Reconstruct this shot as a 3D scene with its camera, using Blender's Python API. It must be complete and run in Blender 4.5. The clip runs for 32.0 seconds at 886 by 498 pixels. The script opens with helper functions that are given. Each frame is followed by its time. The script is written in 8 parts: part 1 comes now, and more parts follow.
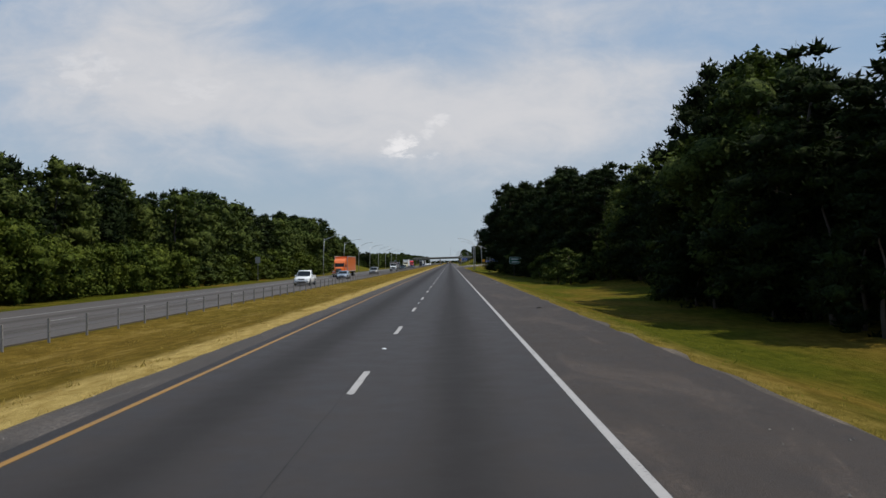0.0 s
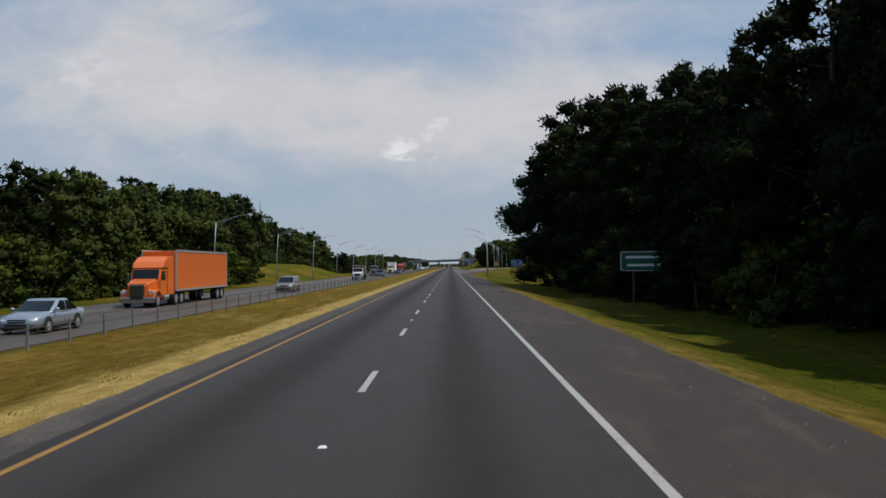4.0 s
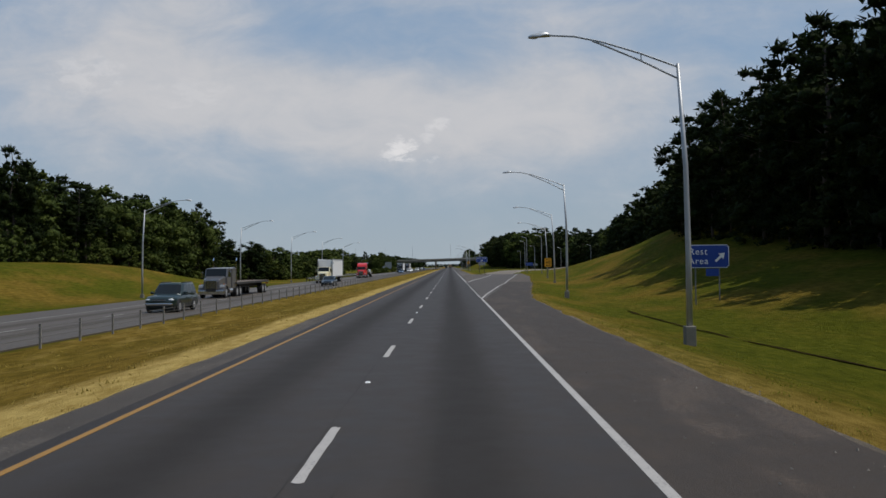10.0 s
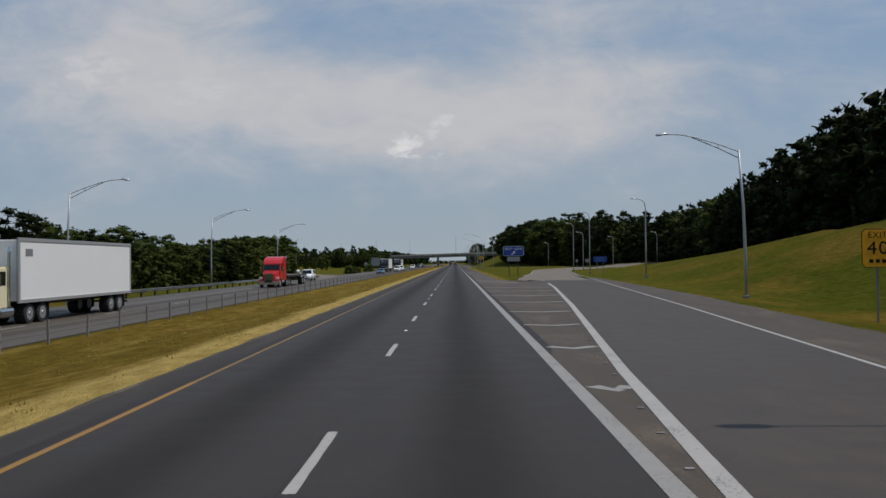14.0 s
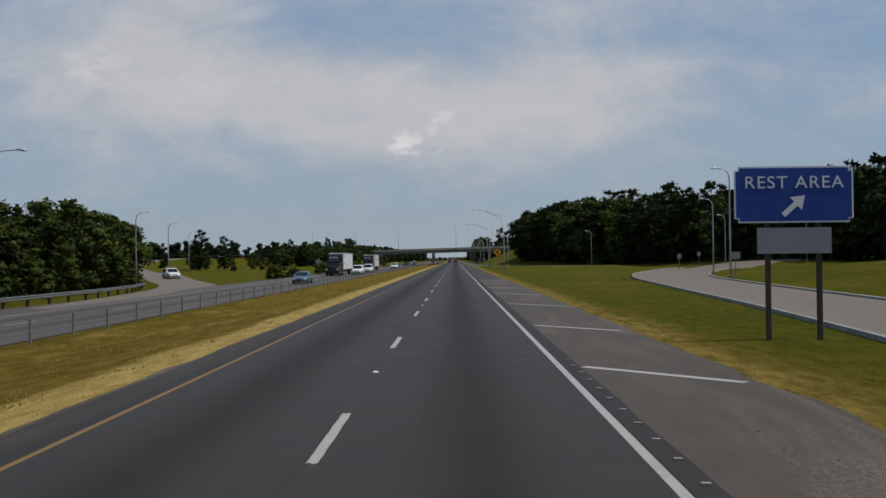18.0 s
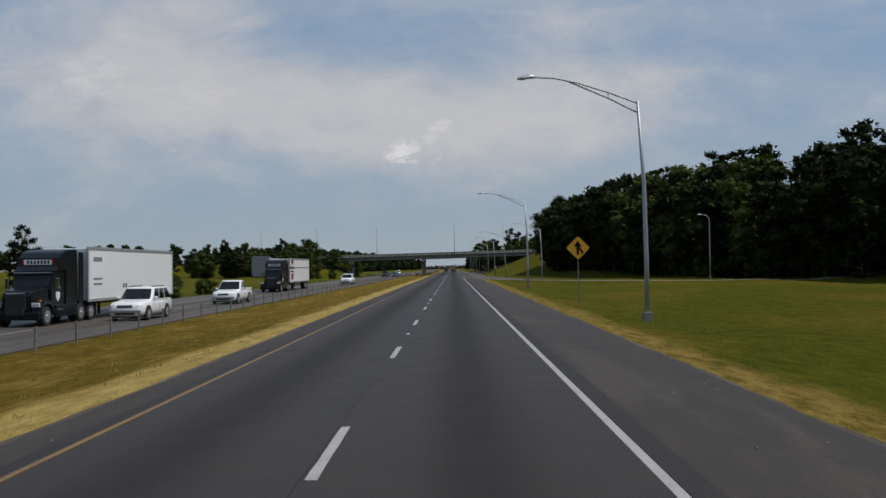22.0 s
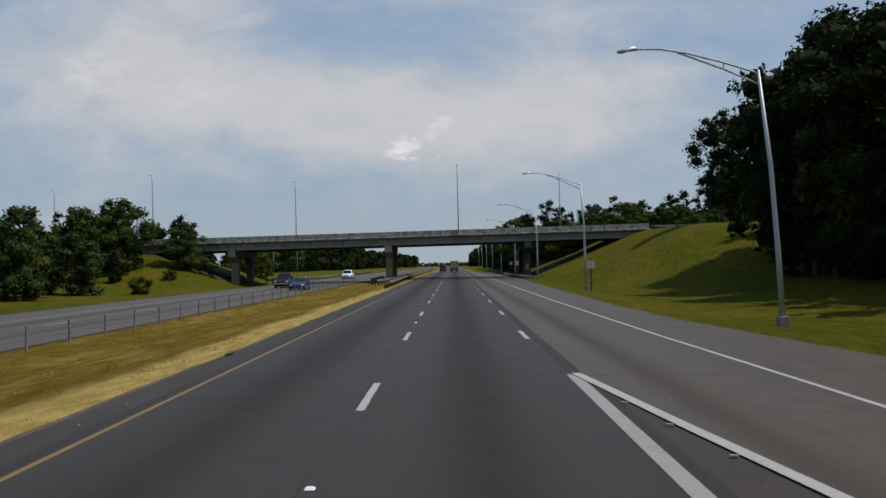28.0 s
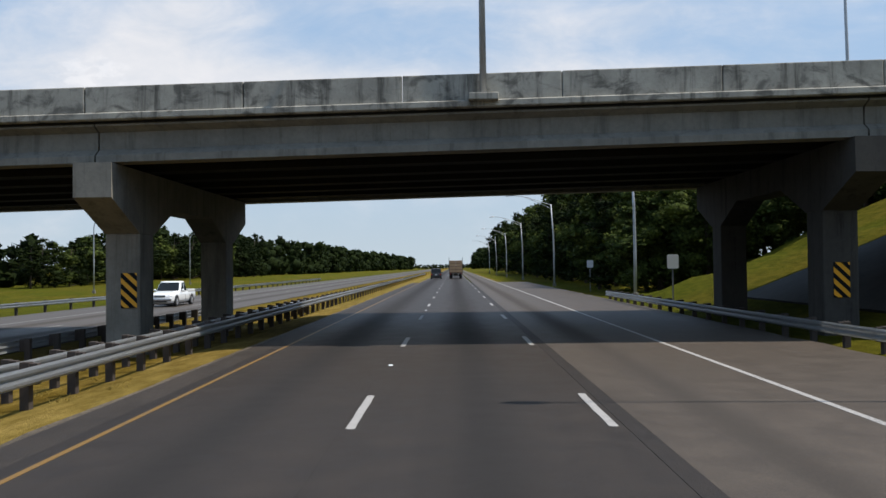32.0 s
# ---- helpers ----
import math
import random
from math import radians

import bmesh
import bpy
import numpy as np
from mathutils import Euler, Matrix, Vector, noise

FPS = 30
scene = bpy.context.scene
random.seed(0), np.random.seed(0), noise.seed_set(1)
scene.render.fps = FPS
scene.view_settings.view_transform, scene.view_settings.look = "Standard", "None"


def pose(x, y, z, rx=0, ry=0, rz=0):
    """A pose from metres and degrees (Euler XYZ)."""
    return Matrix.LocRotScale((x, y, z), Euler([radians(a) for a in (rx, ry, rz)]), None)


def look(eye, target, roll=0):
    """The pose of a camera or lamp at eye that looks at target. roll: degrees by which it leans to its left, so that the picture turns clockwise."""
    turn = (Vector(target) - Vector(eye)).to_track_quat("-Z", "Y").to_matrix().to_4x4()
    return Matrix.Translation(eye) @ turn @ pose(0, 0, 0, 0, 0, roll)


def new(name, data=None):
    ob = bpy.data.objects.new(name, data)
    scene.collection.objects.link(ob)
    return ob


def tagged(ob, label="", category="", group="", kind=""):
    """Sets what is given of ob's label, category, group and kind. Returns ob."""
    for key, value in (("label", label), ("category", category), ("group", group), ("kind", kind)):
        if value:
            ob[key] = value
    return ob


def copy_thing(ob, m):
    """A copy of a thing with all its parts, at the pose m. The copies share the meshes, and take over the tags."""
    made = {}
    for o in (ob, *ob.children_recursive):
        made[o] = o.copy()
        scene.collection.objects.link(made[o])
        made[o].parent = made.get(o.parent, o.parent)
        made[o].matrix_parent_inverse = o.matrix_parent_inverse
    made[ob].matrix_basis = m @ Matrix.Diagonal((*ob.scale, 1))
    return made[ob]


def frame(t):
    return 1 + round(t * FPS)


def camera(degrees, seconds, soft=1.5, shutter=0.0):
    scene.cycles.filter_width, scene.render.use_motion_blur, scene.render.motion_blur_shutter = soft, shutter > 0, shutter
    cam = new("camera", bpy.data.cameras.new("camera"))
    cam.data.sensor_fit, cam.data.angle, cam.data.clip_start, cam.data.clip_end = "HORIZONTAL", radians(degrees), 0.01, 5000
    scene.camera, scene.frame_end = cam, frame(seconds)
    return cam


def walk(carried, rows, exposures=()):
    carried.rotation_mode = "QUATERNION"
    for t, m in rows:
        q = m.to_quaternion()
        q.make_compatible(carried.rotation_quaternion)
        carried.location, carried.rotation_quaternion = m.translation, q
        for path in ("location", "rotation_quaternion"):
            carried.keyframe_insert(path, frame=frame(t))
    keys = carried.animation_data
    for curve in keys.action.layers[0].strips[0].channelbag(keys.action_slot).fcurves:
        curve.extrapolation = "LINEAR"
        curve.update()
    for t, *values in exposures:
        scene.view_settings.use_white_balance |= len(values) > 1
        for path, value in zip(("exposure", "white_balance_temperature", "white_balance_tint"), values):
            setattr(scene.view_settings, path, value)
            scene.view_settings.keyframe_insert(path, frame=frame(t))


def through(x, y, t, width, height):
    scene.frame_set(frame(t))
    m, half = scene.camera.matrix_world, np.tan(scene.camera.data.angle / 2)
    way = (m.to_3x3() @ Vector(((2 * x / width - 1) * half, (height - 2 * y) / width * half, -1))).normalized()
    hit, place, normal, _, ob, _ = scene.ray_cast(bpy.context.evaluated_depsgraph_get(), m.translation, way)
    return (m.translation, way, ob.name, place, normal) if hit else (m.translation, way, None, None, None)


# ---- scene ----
cam = camera(54.75, 32.0)
# seconds, metres across and along the road, degrees of tilt and of turn
PATH = [
    (0.0, 1.725, -0.45, 0.870, 0.472),
    (0.5, 1.705, 13.19, 0.810, 0.633),
    (1.0, 1.691, 26.87, 0.994, 0.694),
    (1.5, 1.673, 40.48, 1.117, 0.823),
    (2.0, 1.658, 54.13, 0.954, 0.818),
    (2.5, 1.633, 67.67, 0.913, 0.714),
    (3.0, 1.610, 81.23, 1.279, 0.513),
    (3.5, 1.605, 94.93, 0.613, 0.533),
    (4.0, 1.601, 108.65, 1.093, 0.481),
    (4.5, 1.600, 122.38, 0.997, 0.469),
    (5.0, 1.600, 136.11, 0.902, 0.457),
    (5.5, 1.601, 149.85, 0.932, 0.445),
    (6.0, 1.604, 163.60, 0.710, 0.427),
    (6.5, 1.605, 177.50, 1.169, 0.349),
    (7.0, 1.607, 191.40, 1.149, 0.445),
    (7.5, 1.619, 204.94, 0.965, 0.558),
    (8.0, 1.631, 218.47, 0.802, 0.547),
    (8.5, 1.627, 232.28, 0.999, 0.580),
    (9.0, 1.623, 246.08, 1.028, 0.608),
    (9.5, 1.614, 259.76, 0.930, 0.491),
    (10.0, 1.604, 273.43, 1.124, 0.457),
    (10.5, 1.622, 287.42, 1.022, 0.518),
    (11.0, 1.639, 301.41, 0.959, 0.318),
    (11.5, 1.651, 314.98, 0.856, 0.243),
    (12.0, 1.662, 328.56, 1.073, 0.397),
    (12.5, 1.669, 342.27, 1.150, 0.462),
    (13.0, 1.676, 355.99, 1.160, 0.784),
    (13.5, 1.656, 369.86, 0.996, 0.872),
    (14.0, 1.634, 383.74, 0.894, 0.800),
    (14.5, 1.624, 397.18, 1.149, 0.980),
    (15.0, 1.614, 410.62, 1.098, 0.602),
    (15.5, 1.603, 424.07, 1.197, 0.548),
    (16.0, 1.591, 437.52, 1.297, 0.493),
    (16.5, 1.579, 450.97, 0.894, 0.592),
    (17.0, 1.566, 464.43, 1.498, 0.436),
    (17.5, 1.580, 478.39, 0.445, 0.551),
    (18.0, 1.594, 492.36, 0.680, 0.783),
    (18.5, 1.577, 506.14, 1.358, 0.699),
    (19.0, 1.560, 519.92, 1.229, 0.774),
    (19.5, 1.549, 533.59, 0.604, 0.582),
    (20.0, 1.539, 547.27, 0.929, 0.548),
    (20.5, 1.539, 561.19, 1.209, 0.616),
    (21.0, 1.539, 575.12, 1.161, 0.607),
    (21.5, 1.529, 588.78, 0.939, 0.687),
    (22.0, 1.520, 602.45, 1.237, 0.630),
    (22.5, 1.514, 616.49, 0.776, 0.607),
    (23.0, 1.508, 630.54, 0.914, 0.574),
    (23.5, 1.508, 644.40, 1.288, 0.639),
    (24.0, 1.507, 658.27, 0.998, 0.656),
    (24.5, 1.493, 672.01, 0.353, 0.632),
    (25.0, 1.479, 685.77, 1.289, 0.650),
    (25.5, 1.474, 699.63, 0.960, 0.699),
    (26.0, 1.470, 713.50, 1.217, 0.650),
    (26.5, 1.466, 727.37, 1.169, 0.660),
    (27.0, 1.462, 741.25, 1.120, 0.670),
    (27.5, 1.460, 755.13, 1.081, 0.829),
    (28.0, 1.458, 769.01, 1.045, 0.676),
    (28.5, 1.444, 782.86, 1.123, 0.740),
    (29.0, 1.431, 796.71, 1.056, 0.620),
    (29.5, 1.428, 810.81, 0.884, 0.762),
    (30.0, 1.427, 824.90, 1.020, 0.611),
    (30.5, 1.430, 838.35, 1.047, 0.668),
    (31.0, 1.434, 851.76, 0.801, 0.520),
    (31.5, 1.445, 865.92, 0.927, 0.533),
    (32.0, 1.457, 880.04, 1.187, 0.711),
]
walk(cam, [(t, pose(x, y, 2.23, 90 + tilt, 0.62, turn)) for t, x, y, tilt, turn in PATH],
     exposures=((0, 0.14), (3, 0.08), (6, -0.02), (10, -0.05), (13, -0.14), (19, -0.16), (24, -0.12), (28, 0.0), (29.5, 0.0), (31, 0.06), (32, 0.56)))
# ---- light ----
SUN_EL, SUN_TO = radians(61.5), Vector((1.0, -0.12, 0.0)).normalized()
sun_dir = Vector((SUN_TO.x * math.cos(SUN_EL), SUN_TO.y * math.cos(SUN_EL), math.sin(SUN_EL)))
sun_data = bpy.data.lights.new("sun", "SUN")
sun_data.energy, sun_data.angle, sun_data.color = 3.3, radians(0.6), (1.0, 0.95, 0.87)
sun = new("sun", sun_data)
sun.matrix_world = look(sun_dir * 500, (0, 0, 0))


class Nodes:
    """Short names for building a node tree."""

    def __init__(self, tree):
        self.t = tree

    def add(self, kind, **sets):
        n = self.t.nodes.new(kind)
        for k, val in sets.items():
            setattr(n, k, val)
        return n

    def link(self, a, b):
        self.t.links.new(a, b)

    def plug(self, sock, val):
        if isinstance(val, bpy.types.NodeSocket):
            self.t.links.new(val, sock)
        else:
            sock.default_value = val

    def math(self, op, a, b=0.0, c=0.0, clamp=False):
        n = self.add("ShaderNodeMath", operation=op, use_clamp=clamp)
        for s, val in zip(n.inputs, (a, b, c)):
            self.plug(s, val)
        return n.outputs[0]

    def mix(self, fac, a, b, blend="MIX"):
        n = self.add("ShaderNodeMix", data_type="RGBA", blend_type=blend)
        self.plug(n.inputs[0], fac)
        for s, val in ((n.inputs[6], a), (n.inputs[7], b)):
            self.plug(s, val if isinstance(val, bpy.types.NodeSocket) else (*val, 1.0))
        return n.outputs[2]

    def noise(self, vec, scale, detail=4.0, rough=0.55, warp=0.0):
        n = self.add("ShaderNodeTexNoise")
        self.plug(n.inputs["Vector"], vec)
        n.inputs["Scale"].default_value = scale
        n.inputs["Detail"].default_value = detail
        n.inputs["Roughness"].default_value = rough
        n.inputs["Distortion"].default_value = warp
        return n.outputs["Fac"]

    def ramp(self, val, lo, hi, a=0.0, b=1.0, smooth=True):
        n = self.add("ShaderNodeMapRange", interpolation_type="SMOOTHSTEP" if smooth else "LINEAR")
        for s, x in zip(n.inputs, (val, lo, hi, a, b)):
            self.plug(s, x)
        return n.outputs[0]


def make_world():
    w = bpy.data.worlds.new("sky")
    scene.world = w
    w.use_nodes = True
    w.node_tree.nodes.clear()
    n = Nodes(w.node_tree)
    sky = n.add("ShaderNodeTexSky", sky_type="NISHITA", sun_disc=False)
    sky.sun_elevation, sky.sun_rotation = SUN_EL, math.atan2(SUN_TO.x, SUN_TO.y)
    sky.air_density, sky.dust_density, sky.ozone_density = 1.0, 1.6, 1.5
    co = n.add("ShaderNodeTexCoord").outputs["Generated"]
    xyz = n.add("ShaderNodeSeparateXYZ")
    n.link(co, xyz.inputs[0])
    x, y, z = xyz.outputs
    ahead = n.math("MAXIMUM", n.math("ABSOLUTE", y), 0.12)
    u, v = n.math("DIVIDE", x, ahead), n.math("DIVIDE", z, ahead)
    uv = n.add("ShaderNodeCombineXYZ")
    n.plug(uv.inputs[0], u)
    n.plug(uv.inputs[1], n.math("MULTIPLY", v, 1.9))
    n.plug(uv.inputs[2], n.math("MULTIPLY", n.math("SIGN", y), 3.0))
    coarse = n.noise(uv.outputs[0], 3.2, 6.0, 0.6, 0.6)
    fine = n.noise(uv.outputs[0], 11.0, 7.0, 0.62, 0.4)
    puff = n.noise(uv.outputs[0], 38.0, 5.0, 0.6, 0.3)
    # cloud banks ahead: centre across, centre up, half width, half height, thickness
    banks = [(-0.50, 0.25, 0.14, 0.045, 0.42), (-0.33, 0.245, 0.10, 0.05, 0.45), (-0.27, 0.20, 0.10, 0.035, 0.40), (-0.10, 0.165, 0.22, 0.045, 0.42),
             (0.10, 0.180, 0.24, 0.045, 0.52), (0.16, 0.225, 0.11, 0.030, 0.36), (-0.20, 0.215, 0.14, 0.03, 0.34), (0.0, 0.125, 0.34, 0.028, 0.22),
             (0.13, 0.285, 0.10, 0.022, 0.30), (-0.03, 0.318, 0.14, 0.016, 0.30), (0.50, 0.175, 0.10, 0.04, 0.32), (-0.50, 0.13, 0.12, 0.04, 0.12),
             (-0.30, 0.31, 0.12, 0.03, 0.40), (-0.42, 0.19, 0.16, 0.05, 0.30), (0.40, 0.31, 0.14, 0.03, 0.28), (0.33, 0.24, 0.12, 0.04, 0.22), (-0.48, 0.34, 0.14, 0.04, 0.3)]
    total = n.math("MULTIPLY", coarse, 0.25)
    for cu, cv, ru, rv, k in banks:
        a = n.math("DIVIDE", n.math("SUBTRACT", u, cu), ru)
        b = n.math("DIVIDE", n.math("SUBTRACT", v, cv), rv)
        d = n.math("ADD", n.math("MULTIPLY", a, a), n.math("MULTIPLY", b, b))
        total = n.math("ADD", total, n.math("MULTIPLY", n.math("EXPONENT", n.math("MULTIPLY", d, -0.8)), k))
    ragged = n.math("ADD", n.math("MULTIPLY", n.math("SUBTRACT", coarse, 0.5), 1.1), n.math("MULTIPLY", n.math("SUBTRACT", fine, 0.5), 0.55))
    cover = n.ramp(n.math("ADD", total, ragged), 0.02, 0.98)
    cover = n.math("MULTIPLY", cover, 0.88)
    haze = n.math("EXPONENT", n.math("MULTIPLY", n.math("MAXIMUM", v, 0.0), -5.2))
    blue = n.mix(1.0, n.mix(1.0, sky.outputs[0], (0.075, 0.075, 0.075), "MULTIPLY"), (0.62, 0.80, 1.05), "MULTIPLY")
    clear = n.mix(0.68, blue, (0.27, 0.415, 0.61))
    low = n.mix(n.math("MULTIPLY", haze, 0.93, clamp=True), clear, (0.385, 0.445, 0.488))
    lit = n.mix(n.ramp(n.math("ADD", fine, n.math("MULTIPLY", total, 0.25)), 0.35, 0.95), (0.49, 0.51, 0.55), (0.61, 0.60, 0.61))
    col = n.mix(cover, low, lit)
    # two small bright heaps of cumulus
    for cu, cv, ru, rv, k in ((-0.052, 0.137, 0.020, 0.016, 0.75), (-0.024, 0.156, 0.013, 0.012, 0.35), (-0.006, 0.165, 0.013, 0.010, 0.35), (-0.050, 0.129, 0.05, 0.010, 0.5), (-0.43, 0.228, 0.055, 0.028, 0.2), (-0.30, 0.205, 0.05, 0.022, 0.14)):
        a = n.math("DIVIDE", n.math("SUBTRACT", u, cu), ru)
        b = n.math("DIVIDE", n.math("SUBTRACT", v, cv), rv)
        d = n.math("ADD", n.math("MULTIPLY", a, a), n.math("MULTIPLY", b, b))
        heap = n.math("MULTIPLY", n.math("EXPONENT", n.math("MULTIPLY", d, -0.8)), n.math("ADD", 0.95, n.math("ADD", n.math("MULTIPLY", n.math("SUBTRACT", puff, 0.5), 4.6), n.math("MULTIPLY", n.math("SUBTRACT", fine, 0.5), 1.2))))
        col = n.mix(n.ramp(heap, 0.45, 1.15, 0.0, k), col, (0.78, 0.77, 0.78))
    ground = n.ramp(z, -0.02, 0.0)
    col = n.mix(ground, (0.08, 0.09, 0.05), col)
    bg = n.add("ShaderNodeBackground")
    n.plug(bg.inputs[0], col)
    bg.inputs[1].default_value = 1.0
    out = n.add("ShaderNodeOutputWorld")
    n.link(bg.outputs[0], out.inputs[0])


make_world()

# ---- materials ----


def material(name, rough=0.8, metal=0.0, spec=0.5):
    m = bpy.data.materials.new(name)
    m.use_nodes = True
    m.node_tree.nodes.clear()
    n = Nodes(m.node_tree)
    b = n.add("ShaderNodeBsdfPrincipled")
    b.inputs["Roughness"].default_value, b.inputs["Metallic"].default_value = rough, metal
    b.inputs["Specular IOR Level"].default_value = spec
    out = n.add("ShaderNodeOutputMaterial")
    n.link(b.outputs[0], out.inputs[0])
    return m, n, b


def place(n, stretch=(1, 1, 1)):
    co = n.add("ShaderNodeNewGeometry").outputs["Position"]
    if stretch == (1, 1, 1):
        return co
    v = n.add("ShaderNodeVectorMath", operation="MULTIPLY")
    n.link(co, v.inputs[0])
    v.inputs[1].default_value = stretch
    return v.outputs[0]


def relief(n, b, height, strength=0.4, dist=0.02):
    bump = n.add("ShaderNodeBump")
    bump.inputs["Strength"].default_value, bump.inputs["Distance"].default_value = strength, dist
    n.plug(bump.inputs["Height"], height)
    n.link(bump.outputs[0], b.inputs["Normal"])


def plain(name, col, rough=0.6, metal=0.0, vary=0.25, scale=3.0, spec=0.5, bump=0.0, own=False):
    """A surface of one colour with two scales of wear."""
    m, n, b = material(name, rough, metal, spec)
    co = n.add("ShaderNodeTexCoord").outputs["Object"] if own else place(n)
    big, small = n.noise(co, scale, 4.0), n.noise(co, scale * 14, 3.0)
    k = n.math("ADD", n.math("MULTIPLY", n.math("SUBTRACT", big, 0.5), vary * 2), n.math("MULTIPLY", n.math("SUBTRACT", small, 0.5), vary))
    n.plug(b.inputs["Base Color"], n.mix(n.math("ADD", k, 0.5, clamp=True), tuple(c * (1 - vary) for c in col), tuple(min(1, c * (1 + vary)) for c in col)))
    if bump:
        relief(n, b, small, bump, 0.01)
    return m


def asphalt(name, col, lanes=(), chips=0.0, coarse=1.0, spread=0.30, dark=0.42):
    m, n, b = material(name, 0.62, 0.0, 0.34)
    col = (col[0] * 0.73, col[1] * 0.645, col[2] * 0.56)
    co = place(n)
    grit, mott, long = n.noise(co, 38.0, 3.0, 0.7), n.noise(co, 1.3, 5.0, 0.6), n.noise(place(n, (1.6, 0.05, 1)), 1.0, 4.0)
    patch = n.noise(place(n, (0.5, 0.09, 1)), 1.0, 3.0, 0.6, 1.0)
    c = n.mix(n.ramp(mott, 0.25, 0.75), tuple(x * 0.86 for x in col), tuple(x * 1.12 for x in col))
    c = n.mix(n.ramp(grit, 0.3, 0.75), n.mix(1.0, c, (0.72, 0.72, 0.72), "MULTIPLY"), n.mix(1.0, c, (1.25, 1.24, 1.22), "MULTIPLY"))
    c = n.mix(n.math("MULTIPLY", n.ramp(long, 0.35, 0.75), 0.5), c, n.mix(1.0, c, (0.78, 0.78, 0.79), "MULTIPLY"))
    c = n.mix(n.math("MULTIPLY", n.ramp(patch, 0.5, 0.72), 0.4), c, n.mix(1.0, c, (1.22, 1.2, 1.18), "MULTIPLY"))
    if chips:
        stone, crumb = n.noise(co, 9.0, 6.0, 0.85), n.noise(place(n, (1, 0.4, 1)), 2.2, 6.0, 0.8)
        c = n.mix(n.ramp(stone, 0.56, 0.70, 0.0, chips), c, tuple(min(1, x * 2.6) for x in col))
        c = n.mix(n.ramp(crumb, 0.52, 0.66, 0.0, chips * 0.7), c, tuple(x * 0.5 for x in col))
        if coarse >= 1.5:
            # patches worn down to the pale stone
            scuff = n.math("MULTIPLY", n.ramp(n.noise(place(n, (0.7, 0.16, 1)), 0.9, 4.0, 0.6, 0.8), 0.50, 0.66), n.ramp(n.noise(co, 14.0, 5.0, 0.8), 0.42, 0.60))
            c = n.mix(n.math("MULTIPLY", scuff, 0.75 * chips), c, tuple(min(1, x * 3.2) for x in col))
    xyz = n.add("ShaderNodeSeparateXYZ")
    n.link(co, xyz.inputs[0])
    gloss = n.ramp(mott, 0.25, 0.75, 0.56 + 0.10 * min(1.5, coarse - 1), 0.66 + 0.10 * min(1.5, coarse - 1))
    for lx in lanes:
        wob = n.math("MULTIPLY", n.math("SUBTRACT", long, 0.5), 0.5)
        d = n.math("DIVIDE", n.math("ADD", n.math("SUBTRACT", xyz.outputs[0], lx), wob), spread * 1.9)
        g = n.math("EXPONENT", n.math("MULTIPLY", n.math("MULTIPLY", d, d), -1.0))
        c = n.mix(n.math("MULTIPLY", g, n.ramp(mott, 0.1, 0.7, dark * 0.8, dark * 1.3)), c, (0.009, 0.008, 0.008))
        # the polished wheel tracks shine, the oily lane centre between them does not
        gloss = n.math("ADD", gloss, n.math("MULTIPLY", g, 0.25))
    n.plug(b.inputs["Base Color"], c)
    n.plug(b.inputs["Roughness"], gloss)
    relief(n, b, grit, 0.35 * coarse, 0.012 * coarse)
    return m


def paint(name, col, wear=0.4):
    m, n, b = material(name, 0.6)
    co = place(n)
    chip = n.math("ADD", n.noise(co, 26.0, 4.0, 0.7), n.math("MULTIPLY", n.math("SUBTRACT", n.noise(co, 1.1, 3.0), 0.5), 0.5))
    n.plug(b.inputs["Base Color"], n.mix(n.ramp(chip, 0.56, 0.68, 0.0, wear), n.mix(n.noise(co, 3.0), tuple(c * 0.8 for c in col), col), (0.07, 0.068, 0.065)))
    return m


def foliage(name, dark, light, gloss=0.85, through=0.07):
    m, n, b = material(name, gloss, 0.0, 0.08)
    info = n.add("ShaderNodeObjectInfo")
    isl = n.add("ShaderNodeNewGeometry").outputs["Random Per Island"]
    big = n.noise(place(n), 0.35, 3.0)
    k = n.math("ADD", n.math("MULTIPLY", isl, 0.5), n.math("MULTIPLY", n.ramp(big, 0.3, 0.7), 0.5))
    c = n.mix(k, dark, light)
    # fine noise paints shaded gaps between leaves into the colour
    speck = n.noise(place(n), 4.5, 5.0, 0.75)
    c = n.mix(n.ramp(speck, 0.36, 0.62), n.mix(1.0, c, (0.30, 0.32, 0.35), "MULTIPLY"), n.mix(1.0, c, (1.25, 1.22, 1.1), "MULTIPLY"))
    relief(n, b, speck, 0.9, 0.25)
    c = n.mix(n.math("MULTIPLY", info.outputs["Random"], 0.35), c, n.mix(1.0, c, (1.35, 1.12, 0.7), "MULTIPLY"))
    n.plug(b.inputs["Base Color"], c)
    tr = n.add("ShaderNodeBsdfTranslucent")
    n.plug(tr.inputs[0], n.mix(1.0, c, (1.2, 1.5, 0.5), "MULTIPLY"))
    mx = n.add("ShaderNodeMixShader")
    mx.inputs[0].default_value = through
    n.link(b.outputs[0], mx.inputs[1])
    n.link(tr.outputs[0], mx.inputs[2])
    out = [q for q in n.t.nodes if q.type == "OUTPUT_MATERIAL"][0]
    n.link(mx.outputs[0], out.inputs[0])
    return m


